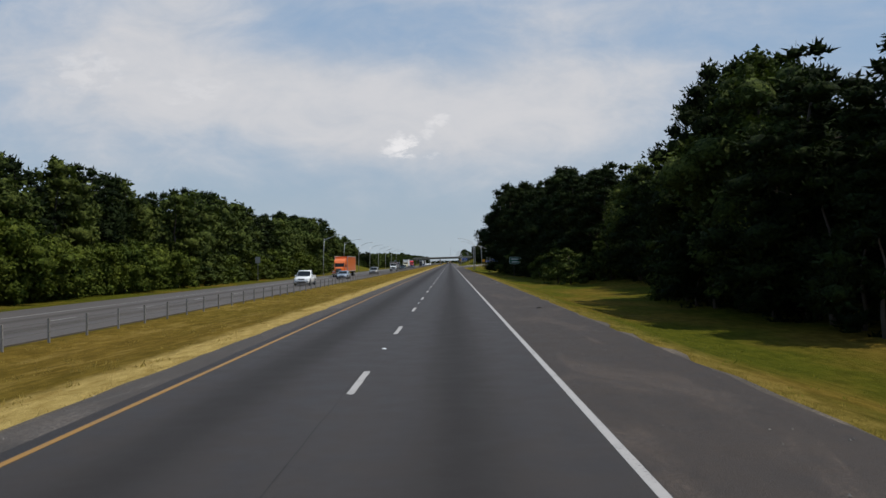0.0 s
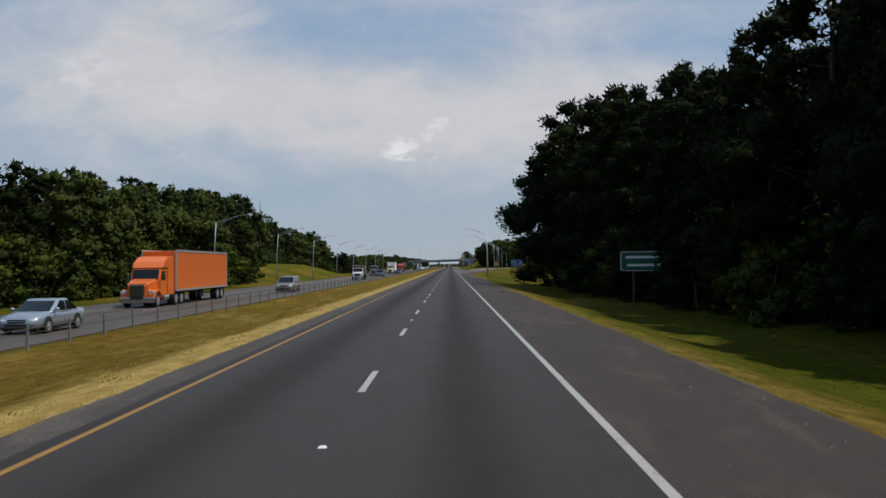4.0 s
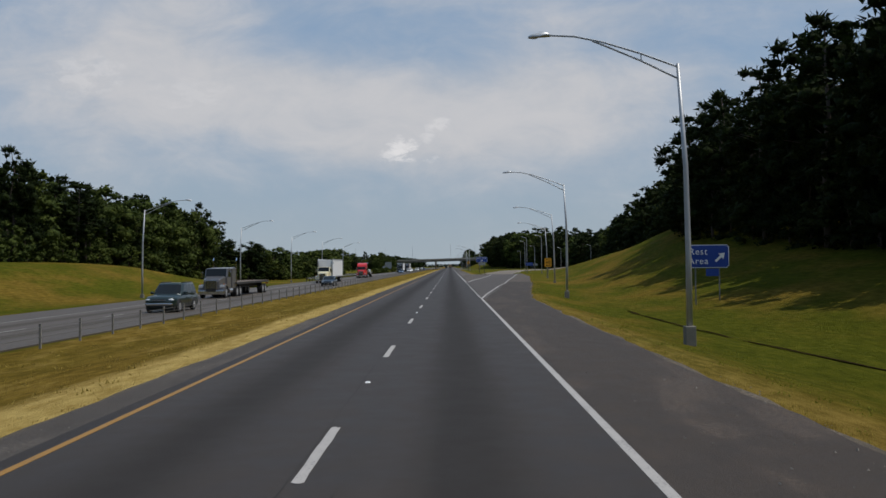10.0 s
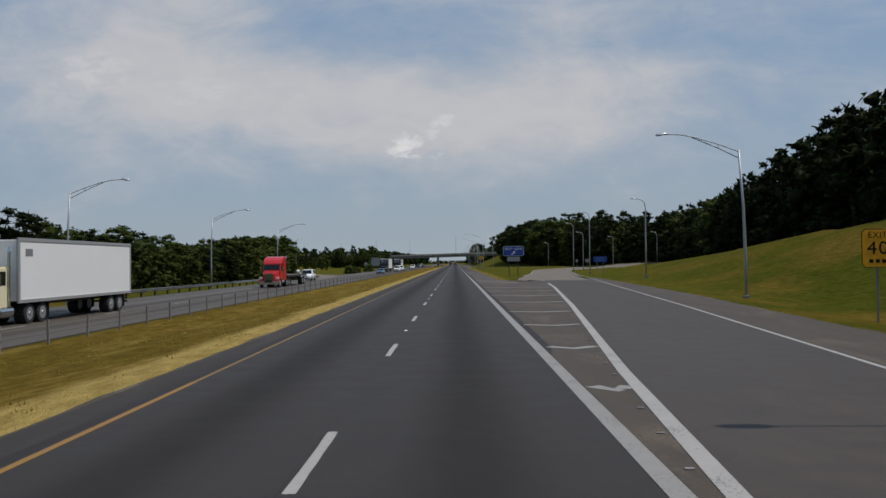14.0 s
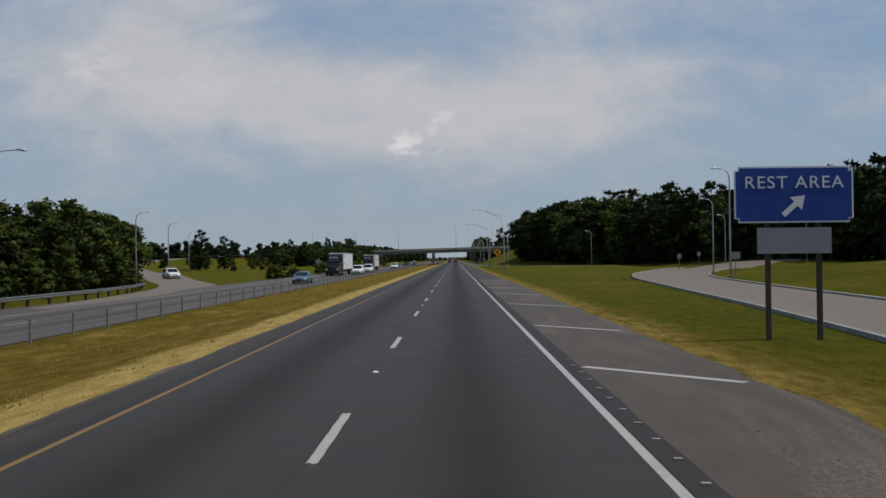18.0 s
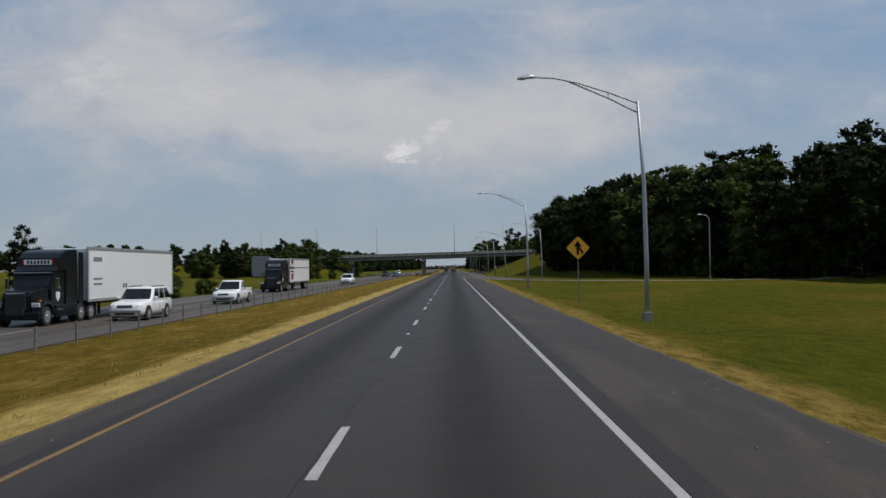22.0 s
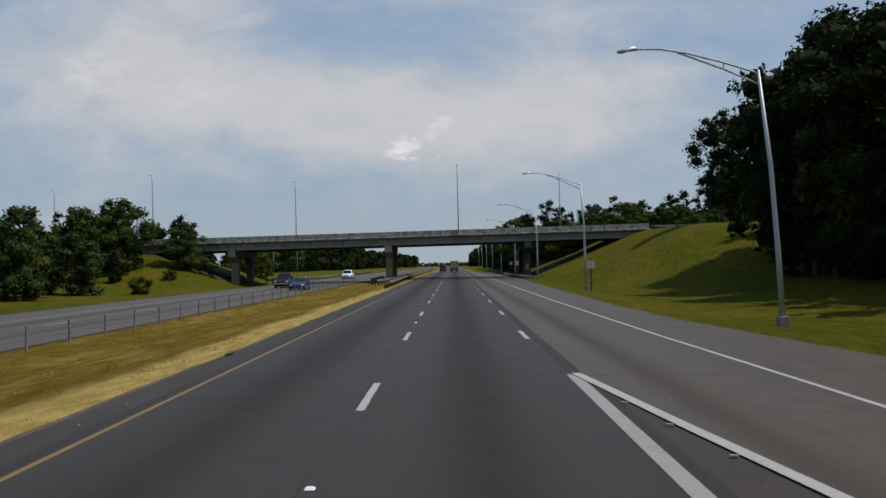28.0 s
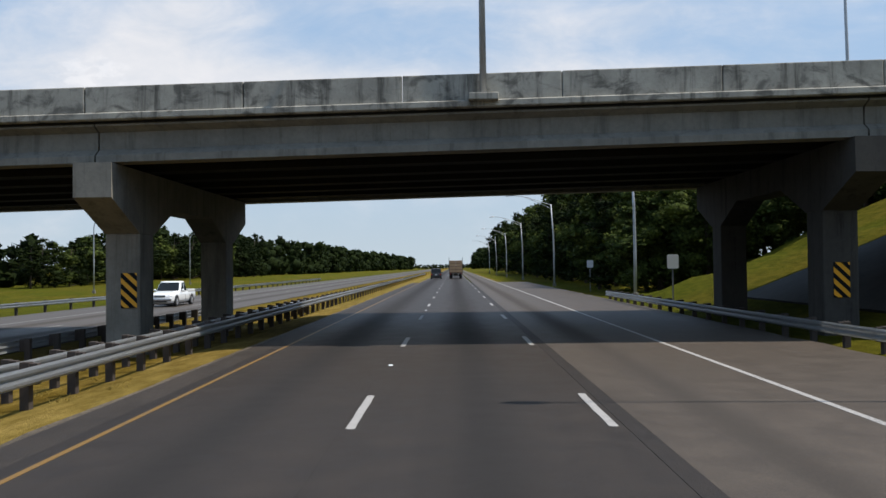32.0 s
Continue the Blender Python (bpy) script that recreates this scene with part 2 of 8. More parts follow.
def blades(name, dark, light):
    """Thin dry grass that lets half of the light through."""
    m, n, b = material(name, 1.0, 0.0, 0.02)
    isl = n.add("ShaderNodeNewGeometry").outputs["Random Per Island"]
    c = n.mix(n.math("ADD", n.math("MULTIPLY", isl, 0.6), n.math("MULTIPLY", n.noise(place(n), 0.8), 0.4)), dark, light)
    n.plug(b.inputs["Base Color"], c)
    tr = n.add("ShaderNodeBsdfTranslucent")
    n.plug(tr.inputs[0], c)
    mx = n.add("ShaderNodeMixShader")
    mx.inputs[0].default_value = 0.5
    n.link(b.outputs[0], mx.inputs[1])
    n.link(tr.outputs[0], mx.inputs[2])
    out = [q for q in n.t.nodes if q.type == "OUTPUT_MATERIAL"][0]
    n.link(mx.outputs[0], out.inputs[0])
    return m


def turf():
    m, n, b = material("turf", 1.0, 0.0, 0.02)
    co = place(n)
    xyz = n.add("ShaderNodeSeparateXYZ")
    n.link(co, xyz.inputs[0])
    x = n.math("ADD", xyz.outputs[0], n.math("MULTIPLY", n.math("SUBTRACT", n.noise(place(n, (0.5, 0.12, 1)), 1.0, 5.0, 0.65), 0.5), 2.4))
    blade, tuft, field = n.noise(place(n, (1, 0.35, 1)), 24.0, 4.0, 0.75), n.noise(place(n, (1, 0.35, 1)), 2.4, 6.0, 0.7), n.noise(place(n, (1, 0.45, 1)), 0.11, 4.0, 0.6)
    green = n.mix(n.ramp(tuft, 0.3, 0.72), (0.054, 0.062, 0.0055), (0.104, 0.104, 0.010))
    dry = n.mix(n.ramp(tuft, 0.3, 0.7), (0.31, 0.212, 0.060), (0.52, 0.378, 0.130))
    olive = n.mix(n.ramp(tuft, 0.3, 0.72), (0.122, 0.077, 0.012), (0.235, 0.152, 0.029))
    c = n.mix(n.math("MULTIPLY", n.ramp(field, 0.41, 0.66, 0.0, 0.85), n.ramp(xyz.outputs[1], 420, 540, 1.0, 0.45)), green, olive)
    # the mown median is straw beside the road and olive further in
    med = n.math("MULTIPLY", n.ramp(x, -14.2, -13.0), n.ramp(x, -4.0, -4.4))
    patchy = n.noise(place(n, (1, 0.22, 1)), 0.75, 6.0, 0.7)
    c = n.mix(med, c, n.mix(n.ramp(field, 0.35, 0.65, 0.1, 0.7), olive, n.mix(0.4, olive, green)))
    c = n.mix(n.math("MULTIPLY", med, n.ramp(patchy, 0.49, 0.66, 0.0, 0.6)), c, n.mix(0.55, dry, olive))
    c = n.mix(n.ramp(patchy, 0.58, 0.42, 0.0, 0.3), c, n.mix(1.0, c, (0.66, 0.68, 0.7), "MULTIPLY"))
    c = n.mix(n.math("MULTIPLY", n.math("MULTIPLY", n.ramp(x, -6.7, -5.6), n.ramp(x, 3.0, 2.0)), n.ramp(xyz.outputs[1], 838, 868, 1.0, 0.28)), c, dry)
    edge = n.math("MULTIPLY", n.math("MULTIPLY", n.ramp(x, 8.9, 7.3), n.ramp(x, 4.0, 5.0)), n.ramp(xyz.outputs[1], 440, 500, 0.55, 1.0))
    c = n.mix(n.math("MULTIPLY", edge, n.ramp(tuft, 0.25, 0.6, 0.35, 0.95)), c, n.mix(0.68, dry, olive))
    c = n.mix(n.ramp(blade, 0.35, 0.7, 0.0, 0.38), c, n.mix(1.0, c, (0.6, 0.6, 0.55), "MULTIPLY"))
    n.plug(b.inputs["Base Color"], c)
    relief(n, b, n.math("ADD", blade, n.math("MULTIPLY", tuft, 2.0)), 0.8, 0.12)
    return m


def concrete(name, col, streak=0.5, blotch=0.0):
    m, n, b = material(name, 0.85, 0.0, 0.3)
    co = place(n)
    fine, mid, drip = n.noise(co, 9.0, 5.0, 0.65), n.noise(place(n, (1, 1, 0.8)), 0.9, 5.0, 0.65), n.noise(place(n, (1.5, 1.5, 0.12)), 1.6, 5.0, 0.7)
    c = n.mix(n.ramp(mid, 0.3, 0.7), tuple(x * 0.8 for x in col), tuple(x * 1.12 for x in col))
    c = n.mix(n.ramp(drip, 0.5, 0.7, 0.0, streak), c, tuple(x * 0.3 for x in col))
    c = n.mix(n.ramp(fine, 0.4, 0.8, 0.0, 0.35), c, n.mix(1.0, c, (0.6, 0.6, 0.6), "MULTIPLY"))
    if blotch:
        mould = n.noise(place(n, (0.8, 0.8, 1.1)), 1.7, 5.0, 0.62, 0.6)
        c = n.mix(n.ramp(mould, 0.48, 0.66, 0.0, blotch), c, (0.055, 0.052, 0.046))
    n.plug(b.inputs["Base Color"], c)
    relief(n, b, fine, 0.3, 0.02)
    return m


M_ROAD = asphalt("road asphalt", (0.0435, 0.036, 0.0305), (-1.85, 1.85), chips=0.22, dark=0.50, spread=0.34)
M_OPP = asphalt("pale road asphalt", (0.112, 0.103, 0.094), (-16.7, -20.35), dark=0.25)
M_THIRD = asphalt("merging lane asphalt", (0.084, 0.073, 0.064), chips=0.3)
M_LANE = asphalt("pale third lane asphalt", (0.102, 0.089, 0.077), (5.37,), chips=0.3, dark=0.30, spread=0.22)
M_EDGE = asphalt("dark edge asphalt", (0.034, 0.028, 0.0245), coarse=1.5)
M_SHOULDER = asphalt("worn shoulder chippings", (0.056, 0.045, 0.037), chips=0.75, coarse=2.0)
M_GRAVEL = asphalt("verge gravel", (0.125, 0.110, 0.088), chips=0.8, coarse=3.0)
M_CHIP = asphalt("pale chip seal", (0.086, 0.080, 0.076), chips=0.7, coarse=2.5)
M_LEFT = asphalt("grey strip asphalt", (0.050, 0.043, 0.038), chips=0.35, coarse=1.8)
M_RAMP = asphalt("ramp pavement", (0.235, 0.208, 0.178), chips=0.15)
M_GORE = asphalt("gore pavement", (0.098, 0.082, 0.066), chips=0.6, coarse=1.5)
M_AFTER = asphalt("weathered shoulder asphalt", (0.054, 0.045, 0.037), chips=0.5, coarse=1.5)
M_WHITE = paint("white road paint", (0.392, 0.365, 0.338), 0.7)
M_OLDWHITE = paint("worn white road paint", (0.295, 0.274, 0.253), 0.75)
M_YELLOW = paint("yellow road paint", (0.29, 0.145, 0.018), 0.55)
M_TURF = turf()
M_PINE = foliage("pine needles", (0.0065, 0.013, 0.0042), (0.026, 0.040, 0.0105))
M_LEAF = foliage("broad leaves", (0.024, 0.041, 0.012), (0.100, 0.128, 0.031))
# broad leaves again, with the shade of the woods put into their colour
M_LEAFSHADE = foliage("broad leaves darkened for shade", (0.009, 0.016, 0.005), (0.040, 0.054, 0.015), 0.8, 0.03)
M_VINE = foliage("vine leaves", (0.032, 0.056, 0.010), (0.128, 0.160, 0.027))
M_BARK = plain("bark", (0.075, 0.055, 0.042), 0.95, vary=0.4, scale=2.0, bump=0.6)
M_STEEL = plain("galvanised steel", (0.42, 0.43, 0.44), 0.45, 0.5, 0.2, 2.0)
M_POLE = plain("weathered aluminium", (0.40, 0.41, 0.42), 0.5, 0.55, 0.18, 1.5)
M_POST = plain("dull grey post", (0.20, 0.20, 0.20), 0.6, 0.3, 0.25, 2.0)
# the shade below the deck is put into this near-black base colour
M_SOFFIT = concrete("shade-dark underside concrete", (0.013, 0.012, 0.011), 0.5)
# stains and blotches, over a base colour lowered for the shade on one bent
M_BENT = concrete("stained concrete darkened for shade", (0.060, 0.055, 0.048), 0.9, blotch=0.85)
M_CONC = concrete("bridge concrete", (0.225, 0.208, 0.175), 0.5)
M_PARAPET = concrete("stained parapet concrete", (0.37, 0.348, 0.298), 0.95, blotch=0.7)
# paving colour lowered so that it holds the shade under the bridge
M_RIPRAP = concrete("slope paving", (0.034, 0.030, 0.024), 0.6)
M_DARKWOOD = plain("creosoted timber", (0.055, 0.042, 0.034), 0.9, vary=0.35, scale=3.0, bump=0.4)
M_BLUE = plain("blue sign sheeting", (0.008, 0.045, 0.26), 0.45, 0, 0.12, 1.0)
M_GREEN = plain("green sign sheeting", (0.008, 0.10, 0.055), 0.45, 0, 0.12, 1.0)
M_SIGNWHITE = plain("white sign sheeting", (0.72, 0.73, 0.73), 0.45, 0, 0.08, 1.0)
M_SIGNYEL = plain("yellow sign sheeting", (0.78, 0.36, 0.015), 0.45, 0, 0.12, 1.0)
M_SIGNBACK = plain("bare aluminium sign back", (0.27, 0.28, 0.29), 0.55, 0.4, 0.15, 1.0)
M_BLACK = plain("black sheeting", (0.010, 0.010, 0.011), 0.75, 0, 0.2, 1.0, 0.12)
M_LAMP = plain("lamp housing", (0.50, 0.51, 0.52), 0.4, 0.4, 0.1, 1.0)

# ---- mesh helpers ----


def mesh(name, verts, faces, mat, smooth=False):
    me = bpy.data.meshes.new(name)
    me.from_pydata([tuple(map(float, v)) for v in verts], [], faces)
    me.materials.append(mat)
    if smooth:
        me.polygons.foreach_set("use_smooth", [True] * len(me.polygons))
    me.update()
    return me


def from_bm(name, bm, mat, smooth=False):
    me = bpy.data.meshes.new(name)
    bm.normal_update()
    bm.to_mesh(me)
    bm.free()
    me.materials.append(mat)
    if smooth:
        me.polygons.foreach_set("use_smooth", [True] * len(me.polygons))
    return me


def hang(ob, parent):
    ob.parent = parent
    return ob


def part(name, bm, mat, parent, label="", smooth=False):
    """One mesh object under a thing or a part."""
    ob = hang(new(name, from_bm(name, bm, mat, smooth)), parent)
    return tagged(ob, label) if label else ob


def thing(name, label, category, m=None, group="", kind=""):
    ob = new(name)
    ob.empty_display_size = 0.2
    if m is not None:
        ob.matrix_world = m
    return tagged(ob, label, category, group, kind)


def box(bm, x0, x1, y0, y1, z0, z1, bevel=0.0):
    vs = [bm.verts.new((x, y, z)) for z in (z0, z1) for y in (y0, y1) for x in (x0, x1)]
    fs = [bm.faces.new([vs[i] for i in q]) for q in ((0, 2, 3, 1), (4, 5, 7, 6), (0, 1, 5, 4), (2, 6, 7, 3), (0, 4, 6, 2), (1, 3, 7, 5))]
    if bevel:
        es = list({e for f in fs for e in f.edges})
        bmesh.ops.bevel(bm, geom=es, offset=bevel, segments=2, affect="EDGES", profile=0.6)
    return vs


def tube(bm, pts, radii, n=8, caps=True):
    """A round bar through the points."""
    rings = []
    pts = [Vector(p) for p in pts]
    for i, p in enumerate(pts):
        d = (pts[min(i + 1, len(pts) - 1)] - pts[max(i - 1, 0)]).normalized()
        side = d.cross(Vector((0.12, 1, 0.07))).normalized() if abs(d.y) < 0.9 else d.cross(Vector((1, 0, 0.1))).normalized()
        up = side.cross(d)
        r = radii[i] if isinstance(radii, (list, tuple)) else radii
        rings.append([bm.verts.new(p + (side * math.cos(a) + up * math.sin(a)) * r) for a in [2 * math.pi * k / n for k in range(n)]])
    for a, b in zip(rings, rings[1:]):
        for k in range(n):
            bm.faces.new((a[k], a[(k + 1) % n], b[(k + 1) % n], b[k]))
    if caps:
        bm.faces.new(rings[0][::-1])
        bm.faces.new(rings[-1])


def prism(bm, outline, x0, x1):
    """An outline of (y, z) drawn out from x0 to x1."""
    a = [bm.verts.new((x0, y, z)) for y, z in outline]
    b = [bm.verts.new((x1, y, z)) for y, z in outline]
    k = len(outline)
    bm.faces.new(a)
    bm.faces.new(b[::-1])
    for i in range(k):
        bm.faces.new((a[i], b[i], b[(i + 1) % k], a[(i + 1) % k]))


def smooth(x, a, b):
    k = min(1.0, max(0.0, (x - a) / (b - a)))
    return k * k * (3 - 2 * k)


def along(table, y):
    """A value between the rows of a short table."""
    if y <= table[0][0]:
        return table[0][1]
    for (a, p), (b, q) in zip(table, table[1:]):
        if y <= b:
            return p + (q - p) * (y - a) / (b - a)
    return table[-1][1]


# ---- plan of the roads and the ground ----
DASH, DASH0 = 12.192, 14.09
BRIDGE_Y0, BRIDGE_Y1 = 904.3, 921.3
RAMP_LEFT = [(389, 4.04), (401, 5.0), (427, 7.5), (458, 10.2), (472, 10.4), (483, 9.2), (495, 9.8), (505, 11.3), (532, 14.9), (552, 17.0), (575, 19.4), (606, 25.0)]
RAMP_RIGHT = [(331, 3.88), (341, 4.55), (352, 5.6), (367, 7.0), (379, 8.4), (401, 10.3), (426, 12.8), (464, 16.2), (500, 19.6), (530, 22.4), (552, 24.6), (570, 27.0), (606, 33.5)]
SHOULDER_R = [(-400, 7.0), (140, 7.0), (200, 6.65), (230, 6.85), (285, 6.6), (305, 6.65), (330, 7.0), (345, 8.2), (379, 11.6), (401, 13.4), (440, 17.0), (464, 18.4), (500, 20.4)]


def deck_z(x):
    return 6.87 + 0.0215 * x


def right_toe(y):
    """Where the verge on the right ends and the bank begins."""
    return along([(-200, 13.0), (330, 13.2), (380, 16.5), (440, 21.5), (500, 23.0), (560, 28.5), (620, 42.0), (760, 42.0), (800, 15.5), (1500, 15.0)], y)


# the line of the small ditch on the verge, as (y, x)
DITCH = [(240, 13.9), (268, 14.2), (276, 14.2), (283, 14.5), (296, 14.7), (306, 13.9), (316, 13.5), (352, 13.7), (360, 14.5)]


def ground_z(x, y):
    if x < -26.3:
        z = -0.62 - 0.4 * smooth(-x, 26.3, 31.0)
        bank = 3.6 * smooth(y, 258, 302) * (1 - smooth(y, 395, 455))
        z += bank * smooth(-x, 33, 50) + 0.8 * smooth(-x, 34, 60)
        z += 2.0 * smooth(-x, 60, 160)
    elif x < -4.4:
        z = along([(-26.3, -0.62), (-13.5, -0.56), (-12.8, -0.54), (-10.5, -0.66), (-8.0, -0.42), (-5.2, -0.09), (-4.4, -0.07)], x)
    elif x < 7.0:
        z = -0.07
    else:
        toe = right_toe(y)
        edge = along(SHOULDER_R, y) if y < 470 else along([(500, 7.0), (586, 6.9), (612, 6.7), (786, 6.75)], y)
        if 560 < y < 790:
            edge = 7.05
        if y >= 790:
            edge = 10.6
        if 470 <= y <= 560:
            edge = along([(470, 18.5), (560, 26.5)], y) if x > along(RAMP_LEFT, y) else 7.05
        ditch = 0.62 * (1 - smooth(y, 345, 400)) + 0.25
        if y > 560:
            ditch = 0.32
        if y > 780:
            ditch = 0.22
        k = (x - edge) / max(2.0, toe - edge)
        z = -0.07 - ditch * smooth(k, 0.02, 0.8)
        if 478 < y < 700 and x < 46:
            z = -0.07 + 0.045 * smooth(x, 7.5, 9.0)
            if y > 575:
                z = -0.07 - 0.25 * smooth(x, 7, 12) + 0.45 * smooth(x, 18, 46)
        if y >= 700 and y < 800 and x < 44:
            z = -0.07 - 0.25 * smooth(x, 7, 12) + 0.5 * smooth(x, 20, 46)
        # banks
        low = 1.6 * smooth(x, toe + 2, toe + 22) * (1 - smooth(y, 300, 345))
        hill = along([(285, 0.6), (318, 2.8), (345, 5.0), (385, 9.2), (425, 9.4), (468, 6.6), (510, 4.2), (560, 2.6), (640, 2.0), (1500, 2.0)], y)
        z += low + hill * smooth(x, toe, toe + 25) * smooth(y, 285, 318)
    if 245 < y < 345 and 10 < x < 18:
        z -= 0.10 * math.exp(-((x - along(DITCH, y)) / 0.8) ** 2) * smooth(y, 245, 258) * (1 - smooth(y, 320, 342))
    # embankments that carry the crossing road
    far = max(0.0, BRIDGE_Y0 + 2.5 - y, y - BRIDGE_Y1 + 2.5)
    if x > 12.5:
        top = deck_z(x) - 0.35
        side = top - far / (2.3 if x > 33 else 3.2)
        own = top * min(1.0, max(0.0, (x - 13.5) / 17.5))
        hillside = (top + 0.4) * smooth(x, 13.5, 34) * smooth(y, 822, 880) * (1 - smooth(y, 935, 965))
        z = max(z, min(side, own), hillside - 0.15 * far / 10)
    if x < -31:
        top = deck_z(x) - 0.35
        z = max(z, min(top - far / 2.9, top * min(1.0, (-34.8 - x) / 15.0)))
    if abs(x) > 60:
        z += 0.7 * noise.noise((x * 0.02, y * 0.02, 0))
    return z + (0.05 * noise.noise((x * 0.35, y * 0.25, 3)) if ((x > 9 and not (465 < y < 530 and x < 25)) or x < -27 or -12.5 < x < -6) else 0)


def build_ground():
    xs = [-4000, -2000, -900, -450, -260, -180, -140, -115, -95, -80, -70, -62, -56, -52, -48, -45, -42, -39, -36.5, -34.5, -33, -31.5, -30, -28.5, -26.8, -25.8, -20, -14.2, -13.4, -12.8, -12, -11, -10, -9, -8, -7, -6, -5.2, -4.6, -4.2, -2, 0, 2, 4, 5.5, 6.6, 7.05, 7.6, 8.2, 8.8, 9.4, 10, 10.7, 11.4, 12.1, 12.8, 13.5, 14.2, 15, 16, 17, 18, 19, 20, 21, 22.2, 23.5, 25, 26.5, 28, 30, 32, 34, 36, 38, 40.5, 43, 46, 50, 55, 62, 72, 85, 105, 140, 200, 320, 600, 1200, 2500, 4000]
    ys = [-4000, -1500, -500, -200, -100] + list(range(-60, 1120, 4)) + [1130, 1150, 1180, 1220, 1280, 1360, 1500, 1800, 2300, 3200, 4800]
    verts = [(x, y, ground_z(x, y)) for y in ys for x in xs]
    k = len(xs)
    faces = [(j * k + i, j * k + i + 1, (j + 1) * k + i + 1, (j + 1) * k + i) for j in range(len(ys) - 1) for i in range(k - 1)]
    ob = new("ground", mesh("ground", verts, faces, M_TURF, True))
    tagged(ob, "mown summer grass, straw-dry beside the road and green further off", "grass", kind="structure")


build_ground()


def strip(name, rows, mat, z=0.0, thick=0.12, label="", category="road", kind="structure", parent=None):
    """A paved strip: rows of (y, left, right[, z left, z right])."""
    bm = bmesh.new()
    prev = None
    for r in rows:
        y, a, b = r[:3]
        za, zb = (r[3], r[4]) if len(r) > 4 else (z, z)
        ring = [bm.verts.new(p) for p in ((a, y, za - thick), (a, y, za), (b, y, zb), (b, y, zb - thick))]
        if prev:
            for i in range(3):
                bm.faces.new((prev[i], ring[i], ring[i + 1], prev[i + 1]))
        else:
            bm.faces.new(ring)
        prev = ring
    bm.faces.new(prev[::-1])
    ob = new(name, from_bm(name, bm, mat))
    if parent:
        return hang(ob, parent)
    return tagged(ob, label, category, kind=kind)


def ys_between(a, b, step=6.0):
    k = max(1, int((b - a) / step))
    return [a + (b - a) * i / k for i in range(k + 1)]


def lane_strip(name, a, b, x0, x1, mat, **kw):
    return strip(name, [(y, x0, x1) for y in ys_between(a, b, 40)], mat, **kw)


Y_START, Y_END = -80.0, 1900.0
lane_strip("road", Y_START, Y_END, -3.44, 3.80, M_ROAD, label="two-lane grey asphalt carriageway with dark oil-stained lane centres", category="road")
strip("left_road_edge", [(y, -3.68 + 0.04 * noise.noise((0, y * 0.3, 0)), -3.44) for y in ys_between(Y_START, 1000, 2.0)], M_EDGE, label="narrow dark asphalt strip beside the yellow line", category="road edge")
strip("left_shoulder", [(y, -4.33 + 0.05 * noise.noise((4, y * 0.4, 0)), -3.68 + 0.04 * noise.noise((0, y * 0.3, 0))) for y in ys_between(Y_START, 322, 2.0)], M_CHIP, z=-0.004, label="narrow pale chip-sealed strip beside the median", category="shoulder")
strip("left_shoulder_dark", [(y, -4.31 + 0.04 * noise.noise((4, y * 0.4, 0)), -3.68 + 0.04 * noise.noise((0, y * 0.3, 0))) for y in ys_between(322, 1000, 2.0)], M_LEFT, z=-0.004, label="narrow grey asphalt strip beside the median", category="shoulder")
strip("left_gravel_edge", [(y, -4.47 + 0.12 * noise.noise((5, y * 0.35, 0)) + 0.05 * noise.noise((8, y * 1.7, 0)), -4.25) for y in ys_between(Y_START, 1000, 0.8)], M_GRAVEL, z=-0.02, label="thin pale gravel edge between asphalt and dry grass", category="gravel")


def edge_noise(y, k=0.22):
    return k * noise.noise((9, y * 0.4, 0)) + 0.5 * k * noise.noise((3, y * 1.3, 0))


strip("right_shoulder", [(y, 3.80, along(SHOULDER_R, y) + edge_noise(y)) for y in ys_between(Y_START, 388, 2.0)], M_SHOULDER, label="worn brown-grey chip-sealed road shoulder", category="shoulder")
strip("right_shoulder_after_exit", [(y, 3.80, 6.95 + edge_noise(y)) for y in ys_between(470, 586, 2.0)], M_GORE, label="pale gore pavement beside the road", category="shoulder")
strip("right_shoulder_to_ramp", [(y, 3.80, along([(586, 6.9), (612, 6.7), (760, 6.65), (786, 7.0)], y) + edge_noise(y)) for y in ys_between(586, 786, 2.0)], M_AFTER, z=-0.002, label="worn grey chip-sealed road shoulder", category="shoulder")
strip("dark_shoulder_strip", [(y, 3.80, (4.13 if y > 404 else 3.89) + 0.25 * edge_noise(y) * (y < 786)) for y in ys_between(342, 1000, 2.0)], M_EDGE, z=0.0055, label="dark asphalt strip outside the white line", category="shoulder")
strip("gore", [(y, 3.80, along(RAMP_LEFT, y) - 0.02) for y in ys_between(389, 470, 3.0)], M_GORE, label="triangular gore pavement between road and exit ramp", category="gore")
strip("gore_end", [(y, 6.9, along([(470, 10.36), (483, 9.18), (484, 8.2), (487, 7.3), (491, 7.0)], y) + 0.4 * edge_noise(y) + 0.4 * (y < 483)) for y in ys_between(470, 491, 0.7)], M_GORE, z=-0.004, label="ragged end of the gore pavement", category="gore")
strip("exit_ramp", [(y, max(3.8, along(RAMP_LEFT, y)), along(RAMP_RIGHT, y) + 0.2) for y in ys_between(388, 491, 3.0)], M_THIRD, z=0.003, label="grey asphalt exit ramp peeling off the road", category="ramp")
strip("exit_lane", [(y, 3.80, max(3.86, along(RAMP_RIGHT, y) + 0.2)) for y in ys_between(331, 388, 2.0)], M_THIRD, z=0.003, label="grey asphalt lane opening towards the exit", category="road")
